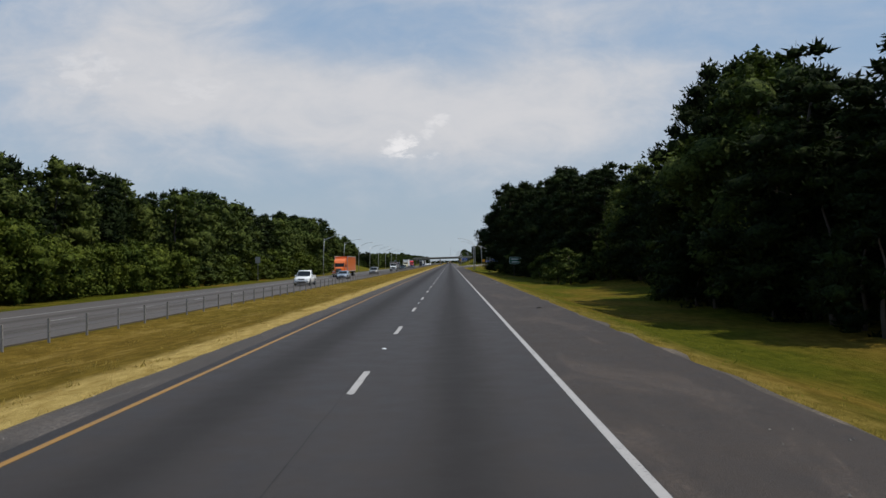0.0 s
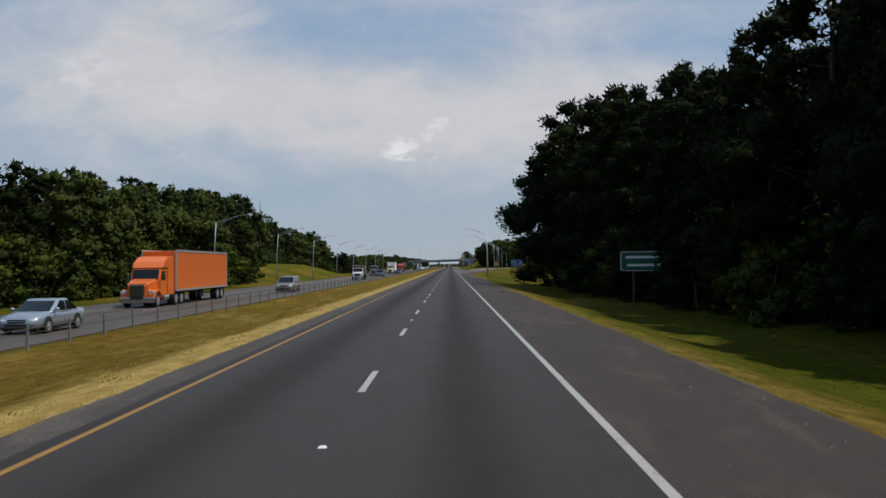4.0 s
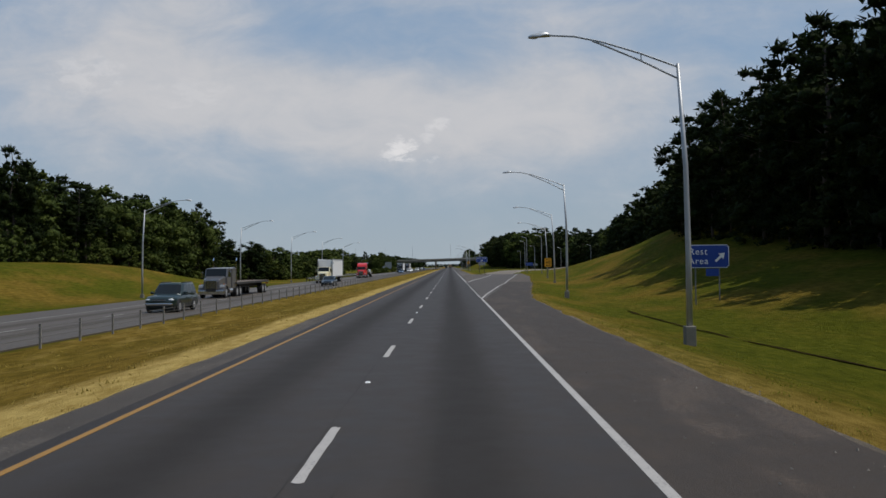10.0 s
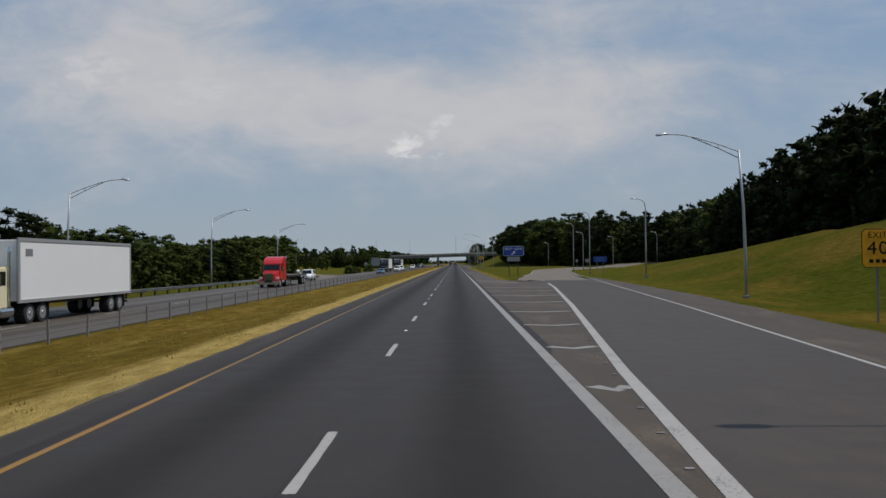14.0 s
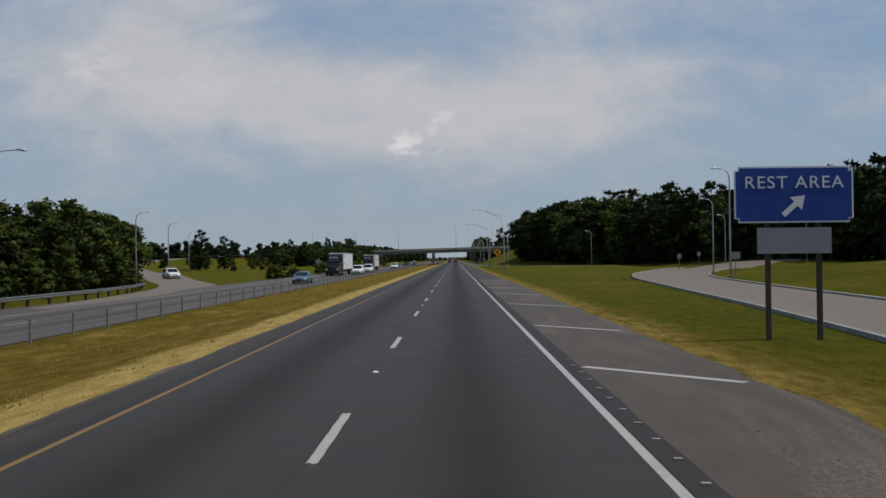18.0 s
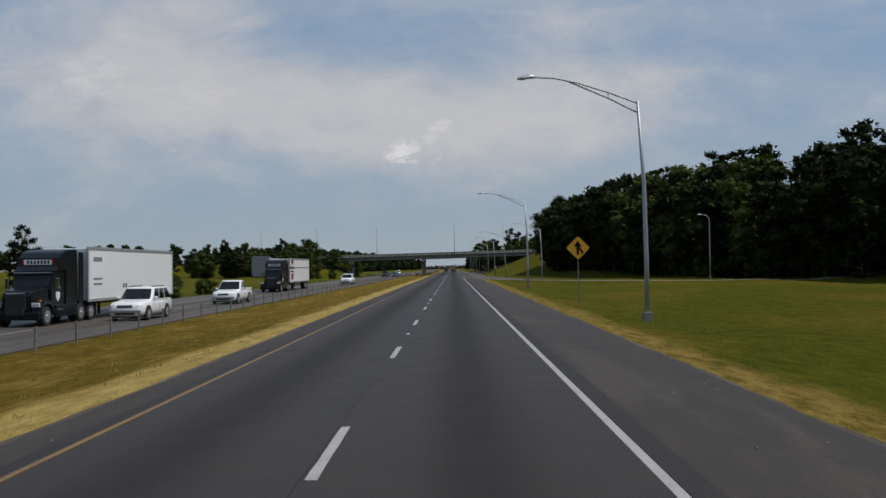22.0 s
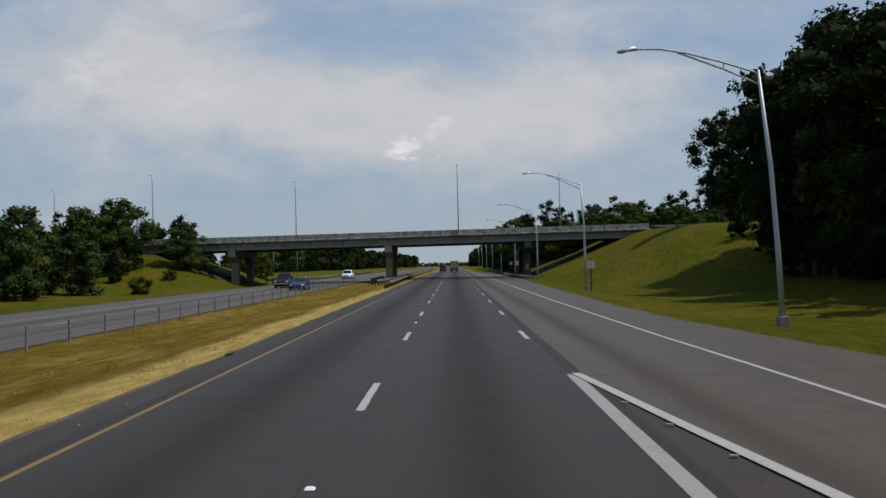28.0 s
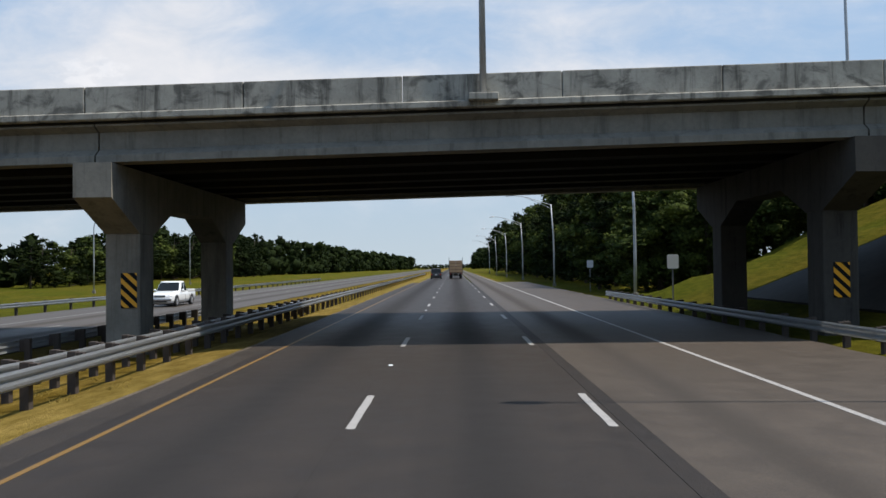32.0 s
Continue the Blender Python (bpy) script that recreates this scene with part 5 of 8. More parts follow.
# understory bush; the dark needle colour stands in for shade on its leaves
kind("shadebush", "young_pine", "young dark pine thick with needles down to the grass", "bush", 6.5, 2.7, 0.03, M_PINE, 0.40, 0.9, 20, "round", 0.75, 0.28, ICO_FAR)
kind("vine", "leafy_thicket", "bright green vine-covered thicket", "shrub", 6.5, 3.7, 0.03, M_VINE, 0.38, 0.9, 24, lump=0.28, ball=ICO_FAR)
GROUPS = {"pine": "pine wood", "oak": "roadside broadleaves", "waxoakn": "dark broadleaves", "waxoakm": "dark broadleaves", "waxoakf": "dark broadleaves", "darkbush": "dark bushes", "airy": "roadside broadleaves", "cedar": "cedars", "shrub": "shrubs", "under": "bushes at the wood's edge", "shadebush": "young pines", "vine": "thickets"}


def plant(key, x, y, size=1.0, sink=0.15, wide=1.0):
    m = pose(x, y, ground_z(x, y) - sink, rng.normal(0, 1.5), rng.normal(0, 1.5), rng.uniform(0, 360))
    if key not in KINDS:
        args, kw = SPECS[key]
        ob = KINDS[key] = tree_kind(*args, **kw)
        ob.matrix_world = m
        tagged(ob, group=GROUPS[key.split("_")[0]])
    else:
        ob = copy_thing(KINDS[key], m)
    ob.scale = (size * wide, size * wide, size)
    return ob


def plant_to(key, x, y, top, wide=1.0):
    """A tree whose crown ends at the height top."""
    size = max(0.22, (top - ground_z(x, y) + 0.15) / HEIGHT[key])
    return plant(key, x, y, size, wide=wide * max(1.0, min(1.5, 0.85 / size)))


def wood(y0, y1, edge, tops, detail, mix, step=5.0, rows=((0.0, 1.0), (6.5, 1.0)), sign=1, drop=0.12, wide=(0.95, 1.3)):
    """Rows of trees inwards from the wood's edge; edge and tops are tables along the road, rows are (depth, share of the height)."""
    for r, (depth, share) in enumerate(rows):
        y = y0 + rng.uniform(0, step)
        while y < y1:
            x = along(edge, y) + sign * (depth + rng.normal(0, 1.0))
            names, weights = zip(*mix[min(r, len(mix) - 1)])
            key = str(rng.choice(names, p=np.array(weights) / sum(weights))) + detail[min(r, len(detail) - 1)]
            plant_to(key, x, y, along(tops, y) * 1.04 * share * (1 - drop * rng.random() ** 1.6), rng.uniform(*wide))
            y += step * (1.0 if r == 0 else 1.25) * rng.uniform(0.75, 1.3)


PINES = [("pine_a", 4), ("pine_b", 3), ("pine_c", 3)]
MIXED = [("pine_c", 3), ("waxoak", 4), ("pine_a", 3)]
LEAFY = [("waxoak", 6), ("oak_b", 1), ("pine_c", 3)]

# pine wood beside the shoulder
E1 = [(-40, 20), (45, 20.4), (68, 20.6), (74, 27), (100, 27), (114, 25), (130, 22), (150, 20.8), (172, 19.2), (262, 18.6)]
TOP1 = [(30, 11.5), (45, 13.5), (58, 16.5), (70, 16.5), (76, 14.5), (100, 14.6), (115, 14.6), (130, 16.0), (143, 18.8), (155, 18.8), (163, 16.6), (176, 18), (188, 19.6), (205, 20.8), (220, 22.2), (262, 23)]
wood(30, 69, E1, TOP1, "nm", [[("pine_c", 4), ("pine_a", 4), ("oak_a", 1)], PINES], 4.4, ((0, 0.95), (5.5, 1.0)))
wood(74, 114, E1, TOP1, "nm", [[("pine_c", 5), ("pine_a", 2), ("oak_a", 3)], PINES], 5.0, ((0, 0.95), (6, 1.0)))
wood(116, 239, E1, TOP1, "nm", [[("pine_c", 4), ("pine_a", 4), ("pine_b", 2)], PINES], 5.2, ((0.3, 0.98), (7, 1.0)))
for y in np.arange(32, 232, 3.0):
    plant("shadebush" if rng.random() < 0.72 else "under", along(E1, y) - 1.6 + rng.normal(0, 0.6), y, rng.uniform(0.65, 1.1), wide=1.15)
for x, y, k in ((22.5, 172, 0.7), (17.6, 151, 0.62), (16.6, 118, 0.8), (17.5, 112, 0.8), (19.5, 122, 0.6)):
    plant("under", x, y, k, wide=1.2)
plant("vine", 18.4, 154, 0.62)
# hillside wood past the clearing
E2 = [(262, 39.5), (300, 38.5), (307, 34.5), (392, 35), (402, 39), (440, 48), (470, 54), (540, 54.5), (560, 58), (610, 67), (640, 70), (665, 66), (700, 57), (740, 51), (770, 42), (800, 34), (832, 32), (864, 31.5)]
TOP2 = [(262, 14.5), (300, 15.5), (308, 19.5), (320, 22.2), (345, 23.8), (391, 21.8), (420, 24), (465, 27), (490, 27.5), (523, 23), (540, 20.5), (562, 19), (600, 17.3), (640, 19.2), (685, 18.5), (715, 20.8), (745, 22), (776, 23), (800, 21.8), (835, 21.5), (864, 19.5)]
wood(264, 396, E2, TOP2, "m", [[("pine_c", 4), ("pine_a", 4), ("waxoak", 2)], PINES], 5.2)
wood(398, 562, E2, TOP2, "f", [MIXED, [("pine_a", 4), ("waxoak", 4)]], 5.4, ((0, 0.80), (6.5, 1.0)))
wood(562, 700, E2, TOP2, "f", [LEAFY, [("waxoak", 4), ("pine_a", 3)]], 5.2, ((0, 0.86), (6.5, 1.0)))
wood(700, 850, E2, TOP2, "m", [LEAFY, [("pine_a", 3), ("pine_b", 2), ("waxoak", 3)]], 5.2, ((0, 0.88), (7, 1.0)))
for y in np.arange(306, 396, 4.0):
    plant("shadebush" if rng.random() < 0.6 else "darkbush", along(E2, y) - 1.6 + rng.normal(0, 0.6), y, rng.uniform(0.7, 1.1), wide=1.2)
for y in np.arange(398, 845, 6.5):
    plant("darkbush", along(E2, y) - 1.4 + rng.normal(0, 0.7), y, rng.uniform(0.55, 0.95), wide=1.25)
for x, y, k in ((51.0, 735.5, 1.15), (54, 722, 0.8), (44.5, 748, 0.7)):
    plant("vine", x, y, k)
for x, y, top in ((28.5, 822, 18.0), (30.5, 834, 21.0), (33.0, 846, 20.6), (36, 840, 21.5), (38, 850, 20), (38.5, 860, 16), (41, 868, 17), (45, 884, 15.5), (49, 891, 15)):
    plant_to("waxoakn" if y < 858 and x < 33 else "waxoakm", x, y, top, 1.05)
plant_to("airy", 36.8, 881.8, 22.4, 1.15)
plant_to("waxoakm", 57.7, 950, 22.4, 0.8)
# beyond the overpass
wood(948, 1150, [(945, 18.5), (1150, 22.5)], [(948, 8.5), (960, 10.5), (975, 14), (1150, 15)], "m", [[("oak_a", 3), ("pine_c", 4)]], 5.4, ((0, 1.0),), wide=(1.1, 1.4))
wood(1150, 1290, [(1150, 22), (1290, 22)], [(1150, 19), (1290, 20)], "f", [PINES], 11, ((0, 1.0),))
for x, y in ((18.5, 950), (21, 946), (23.5, 951), (25, 945), (20, 956)):
    plant("oak_bank", x, y, rng.uniform(0.64, 0.79), wide=1.3)
for x in np.arange(27, 62, 2.8):
    plant("oak_bank", x, 944 + rng.normal(0, 4), rng.uniform(0.48, 0.69), wide=1.4)
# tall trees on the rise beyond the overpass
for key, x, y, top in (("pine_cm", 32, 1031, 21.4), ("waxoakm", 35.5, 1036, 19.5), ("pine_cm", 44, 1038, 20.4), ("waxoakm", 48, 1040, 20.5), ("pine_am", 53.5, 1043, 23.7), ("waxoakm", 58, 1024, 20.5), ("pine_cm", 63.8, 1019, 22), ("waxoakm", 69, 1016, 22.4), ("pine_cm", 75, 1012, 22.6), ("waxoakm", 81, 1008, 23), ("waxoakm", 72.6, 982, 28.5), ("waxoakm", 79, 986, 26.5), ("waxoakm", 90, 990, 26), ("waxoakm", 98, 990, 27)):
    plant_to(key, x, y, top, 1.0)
# opposite wood
L1 = [(-20, -39), (200, -40.5), (250, -39.5), (277, -39.5), (288, -42.5), (300, -50), (313, -55), (340, -57), (400, -58), (440, -54), (466, -49), (484, -43), (560, -40), (585, -40.5), (602, -43.2), (622, -48.5)]
TOPL = [(10, 14.5), (112, 14.8), (127, 13.6), (149, 16.6), (165, 15.6), (194, 13.6), (205, 13.6), (234, 15.4), (254, 14.8), (268, 16.2), (300, 20.2), (320, 21.4), (345, 20), (351, 14.5), (357, 10.5), (378, 9.8), (385, 12), (389, 18.6), (399, 17.4), (413, 17.8), (428, 16), (448, 16.6), (459, 13.5), (465, 9), (475, 7.8), (491, 5.6), (499, 7.4), (510, 5.8), (523, 4.6), (547, 7.2), (560, 7.6), (592, 8.6), (610, 8.4), (622, 7.2)]
wood(10, 262, L1, TOPL, "m", [[("oak_a", 4), ("oak_b", 2), ("pine_c", 3)], [("pine_a", 4), ("pine_c", 2), ("oak_a", 2)]], 5.6, ((0, 0.9), (6.5, 1.0)), -1)
wood(262, 465, L1, TOPL, "m", [[("pine_c", 4), ("oak_a", 4), ("pine_a", 3)], [("pine_a", 4), ("pine_b", 2), ("oak_a", 2)]], 5.0, ((0, 0.92), (6.0, 1.0)), -1)
wood(465, 620, L1, TOPL, "m", [[("oak_b", 4), ("pine_c", 3), ("oak_a", 2)]], 4.2, ((0, 1.0), (5.5, 0.95)), -1, wide=(1.0, 1.25))
for x, y, top in ((-58, 343.5, 21), (-57.5, 389, 19.2), (-55.5, 469.5, 17.4), (-53.5, 478, 13.6), (-62, 413, 18), (-60, 444, 17.4)):
    plant_to("pine_am", x, y, top, 0.9)
plant_to("oak_am", -67, 590, 9.6, 1.1)
for y in np.arange(14, 110, 4.0):
    plant("vine", along(L1, y) + 3.0 + rng.normal(0, 0.5), y, rng.uniform(0.8, 1.15), wide=1.15)
for y in np.arange(112, 262, 5.4):
    plant("vine" if rng.random() < 0.35 else "under", along(L1, y) + 2.6 + rng.normal(0, 0.6), y, rng.uniform(0.65, 1.0), wide=1.15)
for y in np.arange(264, 616, 6.0):
    plant("under", along(L1, y) + 1.8 + rng.normal(0, 0.6), y, rng.uniform(0.5, 0.9), wide=1.2)
for y in np.arange(624, 772, 3.4):
    key = str(rng.choice(["oak_a", "oak_b", "pine_c"])) + "f"
    plant_to(key, along([(622, -51), (632, -56), (672, -74), (715, -96), (772, -122)], y) - 1.5 + rng.normal(0, 1.2), y, rng.uniform(5.6, 7.6), 1.25)
# scattered by the opposite ramp and on the embankment
for key, x, y, s in (("pine_cm", -67, 722, 0.66), ("pine_cm", -62.5, 729, 0.56), ("oak_bm", -74, 738, 0.55), ("oak_bm", -58, 744, 0.45), ("under", -52, 733, 0.6), ("cedar", -56.5, 716, 0.45), ("oak_bm", -70, 730, 0.6), ("shrub", -30.5, 645, 0.75), ("shrub", -30, 659, 0.55), ("shrub", -30, 697, 0.8), ("shrub", -31.5, 716, 0.6), ("shrub", -30.5, 759, 0.85), ("vine", -34.8, 930.3, 0.8), ("vine", -42.5, 943, 0.8), ("under", -35.2, 934, 0.6), ("cedar", -90, 760, 0.9), ("oak_bm", -84, 782, 0.6), ("shrub", -36.5, 872, 0.6)):
    plant(key, x, y, s)
# clumps on the bank before the bridge, as (kind, x, y, top, width)
for key, x, y, top, wd in (("oak_bank", -41.3, 852, 8.2, 1.05), ("oak_bank", -45.8, 851, 7.6, 1.1), ("waxoakm", -43.5, 858.5, 8.2, 1.0), ("oak_bank", -48.5, 856, 7.4, 1.1), ("waxoakm", -52.5, 860, 7.0, 1.1), ("oak_bank", -57, 864, 7.0, 1.1), ("oak_bank", -42.2, 866.5, 6.2, 1.1), ("waxoakm", -46.5, 867, 6.9, 1.1), ("oak_bank", -61, 868, 7.2, 1.2), ("waxoakm", -51, 869, 7.0, 1.1),
                           ("oak_bank", -48.2, 896.5, 12.4, 1.1), ("oak_bank", -52.5, 894, 11.0, 1.1), ("waxoakm", -56, 897, 11.4, 1.0), ("cedar", -46.4, 899, 6.3, 0.6), ("cedar", -47.0, 891, 5.7, 0.55), ("oak_bank", -39.8, 899.7, 9.0, 0.95), ("shrub", -39.3, 892, 1.8, 0.7)):
    plant_to(key, x, y, top, wd)
for x, y, k in ((-37.6, 901.5, 0.42), (-42.0, 902.2, 0.5), (-36.2, 902.6, 0.35)):
    plant("darkbush", x, y, k)
for i in range(16):
    x, y = -58 - 26 * rng.random(), 842 + 50 * rng.random()
    plant_to(str(rng.choice(["oak_bank", "cedar", "waxoakm"])), x, y, rng.uniform(6.8, 8.6) + 2.5 * smooth(y, 870, 890), 1.1)
wood(932, 1150, [(930, -64), (1150, -62)], [(930, 6.0), (1004, 7.0), (1061, 10), (1130, 13.5), (1150, 13.5)], "m", [[("oak_a", 3), ("pine_c", 3), ("pine_a", 2)]], 6.5, ((0, 0.95),), -1, wide=(1.0, 1.3))
for x, y, top in ((-63, 928, 14), (-51.5, 935, 12.4), (-73.7, 885, 12.2)):
    plant_to("pine_cf", x, y, top, 0.9)


def snag(x, y, h):
    root = thing("bare_tree", "bare grey dead tree trunk with short branch stubs", "tree", pose(x, y, ground_z(x, y) - 0.2))
    bm = bmesh.new()
    tube(bm, [(0, 0, 0), (0.1, 0, h * 0.5), (0.05, 0.1, h)], [0.24, 0.16, 0.05], 7)
    for i in range(26):
        z, a = h * (0.40 + 0.58 * i / 26), i * 2.4
        r = 1.5 * (1.1 - i / 30)
        tube(bm, [(0.07, 0.03, z), (math.cos(a) * r * 0.6, math.sin(a) * r * 0.6, z + 0.2), (math.cos(a) * r, math.sin(a) * r, z + 0.1)], [0.05, 0.03, 0.012], 4)
    part("trunk", bm, M_BARK, root)


snag(-57.3, 373.5, 19.6)


def far_wood(name, spots, label, wide=1.0):
    """A tree line in one mesh of leaf masses and sprays."""
    lumps = []
    for x, y, h in spots:
        z = ground_z(x, y)
        for j in range(6):
            k = (j + 0.5) / 6
            c = np.array((x + rng.normal(0, 1.3), y + rng.normal(0, 1.3), z + h * (0.08 + 0.86 * k)))
            lumps.append((c, wide * (3.2 - 1.6 * k) * h / 15 * rng.uniform(0.7, 1.2), 0.85))
    ob = new(name, crown_mesh(name, lumps, 1.9, 0.8, M_PINE, False, ICO_FAR, 0.88))
    tagged(ob, label, "woods", kind="stuff")


spots = []
for y in np.arange(24, 232, 4.6):
    for d, k in ((9, 0.8), (15, 0.85)):
        x = along(E1, y) + d + rng.normal(0, 1.5)
        spots.append((x, y, (along(TOP1, y) - ground_z(x, y)) * k * rng.uniform(0.9, 1.02)))
for y in np.arange(264, 846, 4.2):
    x = along(E2, y) + 12 + rng.normal(0, 2)
    spots.append((x, y, (along(TOP2, y) - ground_z(x, y)) * rng.uniform(0.8, 0.92)))
for y in np.arange(4, 590, 5.0):
    x = along(L1, y) - 12 + rng.normal(0, 2)
    spots.append((x, y, max(3.0, (along(TOPL, y) - ground_z(x, y)) * rng.uniform(0.78, 0.9))))
far_wood("wood_interior", spots, "dark interior of the roadside woods")
# the woods go on behind their edges
spots = []
for edge, tops, a, b, sign in ((E1, TOP1, 30, 232, 1), (E2, TOP2, 270, 840, 1), (L1, TOPL, 10, 615, -1)):
    for y in np.arange(a, b, 10.0):
        for d in (22, 31, 41):
            x = along(edge, y) + sign * (d + rng.normal(0, 2))
            spots.append((x, y + rng.normal(0, 2), max(4.0, (along(tops, y) - ground_z(x, y)) * rng.uniform(0.68, 0.8))))
far_wood("deep_woods", spots, "dense dark woods behind the trees along the road", 1.5)
spots = [(-125 - 8 * rng.random() - 0.1 * (y - 560), y, rng.uniform(7, 10)) for y in np.arange(600, 880, 4.0)]
spots += [(x, 1010 + rng.normal(0, 12), rng.uniform(9, 14)) for x in np.arange(-420, -75, 3.6)]
spots += [(x, 955 + rng.normal(0, 8), rng.uniform(8, 14)) for x in np.arange(52, 200, 6.0)]
spots += [(-72 + rng.normal(0, 3) + 0.022 * (y - 1000), y, along([(930, 5.5), (1010, 6.5), (1070, 10), (1135, 13.5), (1900, 14.5)], y) * rng.uniform(0.85, 1.1)) for y in np.arange(930, 1900, 6.0)]
spots += [(30 + rng.normal(0, 4), y, rng.uniform(14, 20)) for y in np.arange(1500, 1900, 12.0)]
spots += [(x, 2150 + rng.normal(0, 20), rng.uniform(5.5, 7)) for x in np.arange(-500, 500, 3.5)]
far_wood("far_woods", spots, "distant tree line beyond the overpass", 1.4)

# ---- vehicles ----


def carpaint(name, col, metal=0.25, rough=0.32, coat=0.5):
    m, n, b = material(name, rough, metal, 0.2 + 0.6 * coat)
    dust = n.noise(n.add("ShaderNodeTexCoord").outputs["Object"], 1.6, 5.0, 0.6)
    n.plug(b.inputs["Base Color"], n.mix(n.ramp(dust, 0.4, 0.8, 0.0, 0.18), col, tuple(0.65 * c + 0.035 for c in col)))
    b.inputs["Coat Weight"].default_value = coat
    b.inputs["Coat Roughness"].default_value = 0.12
    return m


M_GLASS = plain("dark tinted window glass", (0.010, 0.012, 0.013), 0.09, 0.0, 0.2, 1.0, 0.35)
M_TYRE = plain("tyre rubber", (0.018, 0.018, 0.019), 0.85, 0, 0.25, 4.0)
M_RIM = plain("alloy rim", (0.36, 0.36, 0.37), 0.5, 0.6, 0.15, 4.0)
M_CHROME = plain("chrome", (0.62, 0.63, 0.64), 0.14, 1.0, 0.1, 3.0)
M_HEAD = plain("headlamp lens", (0.70, 0.71, 0.73), 0.12, 0.3, 0.1, 5.0)
M_TAIL = plain("red lamp lens", (0.30, 0.012, 0.012), 0.2, 0.0, 0.15, 5.0)
M_AMBER = plain("amber lamp lens", (0.62, 0.22, 0.02), 0.2, 0.0, 0.15, 5.0)
M_TRIM = plain("black plastic trim", (0.020, 0.020, 0.021), 0.6, 0, 0.2, 3.0)
M_CHASSIS = plain("grimy chassis steel", (0.030, 0.028, 0.027), 0.8, 0.1, 0.35, 2.0)
M_PLATE = plain("pale number plate", (0.55, 0.56, 0.55), 0.5, 0, 0.1, 4.0)
M_TRAILER = plain("white trailer skin", (0.80, 0.80, 0.80), 0.42, 0.05, 0.12, 0.8)
M_ALU = plain("trailer aluminium", (0.52, 0.53, 0.54), 0.38, 0.6, 0.15, 1.0)
M_ORANGE = carpaint("orange lorry paint", (0.72, 0.15, 0.016), 0.0, 0.4)
M_RUST = plain("rust-brown painted steel", (0.105, 0.046, 0.034), 0.7, 0, 0.35, 1.2, bump=0.3)
M_TIMBER = plain("sawn pine timber", (0.36, 0.235, 0.135), 0.8, 0, 0.3, 1.4, bump=0.3)
M_DECK = plain("oak deck boards", (0.10, 0.075, 0.055), 0.85, 0, 0.35, 1.5)

WHEELS = {}


def wheel(root, x, y, r, w, dish=M_RIM):
    key = (r, w, dish.name)
    if key not in WHEELS:
        bm = bmesh.new()
        tube(bm, [(-w / 2, 0, 0), (-w / 2 + 0.03, 0, 0), (w / 2 - 0.03, 0, 0), (w / 2, 0, 0)], [r - 0.03, r, r, r - 0.03], 18)
        tyre = from_bm("tyre", bm, M_TYRE)
        bm = bmesh.new()
        tube(bm, [(-w / 2 - 0.006, 0, 0), (-w / 2 + 0.02, 0, 0), (w / 2 - 0.02, 0, 0), (w / 2 + 0.006, 0, 0)], [r * 0.62, r * 0.56, r * 0.56, r * 0.62], 14)
        for side in (-1, 1):
            tube(bm, [(side * (w / 2 + 0.004), 0, 0), (side * (w / 2 + 0.03), 0, 0)], [r * 0.22, r * 0.18], 10)
        WHEELS[key] = (tyre, from_bm("rim", bm, dish))
    tyre, rim = WHEELS[key]
    t = hang(new("wheel", tyre), root)
    t.location = (x, y, r)
    hang(new("rim", rim), t)
    return t


def pane(name, corners, mat, root, inset=0.07, lift=0.012, label=""):
    """A thin pane laid over the face with these four corners."""
    c = [Vector(p) for p in corners]
    mid = sum(c, Vector()) / 4
    nrm = (c[1] - c[0]).cross(c[3] - c[0]).normalized()
    q = []
    for i, p in enumerate(c):
        d = mid - p
        q.append(p + d.normalized() * inset + nrm * lift)
    bm = bmesh.new()
    a = [bm.verts.new(p) for p in q]
    b = [bm.verts.new(p - nrm * (lift + 0.01)) for p in q]
    bm.faces.new(a)
    for i in range(4):
        bm.faces.new((a[i], b[i], b[(i + 1) % 4], a[(i + 1) % 4]))
    return part(name, bm, mat, root, label)


def slab(name, root, mat, *dims, bevel=0.0, label=""):
    bm = bmesh.new()
    box(bm, *dims, bevel)
    return part(name, bm, mat, root, label)


def loft(bm, rings, close=True):
    """Skin a row of open or closed point rings."""
    rows = [[bm.verts.new(p) for p in r] for r in rings]
    k = len(rows[0])
    for a, b in zip(rows, rows[1:]):
        for i in range(k if close else k - 1):
            bm.faces.new((a[i], a[(i + 1) % k], b[(i + 1) % k], b[i]))
    return rows


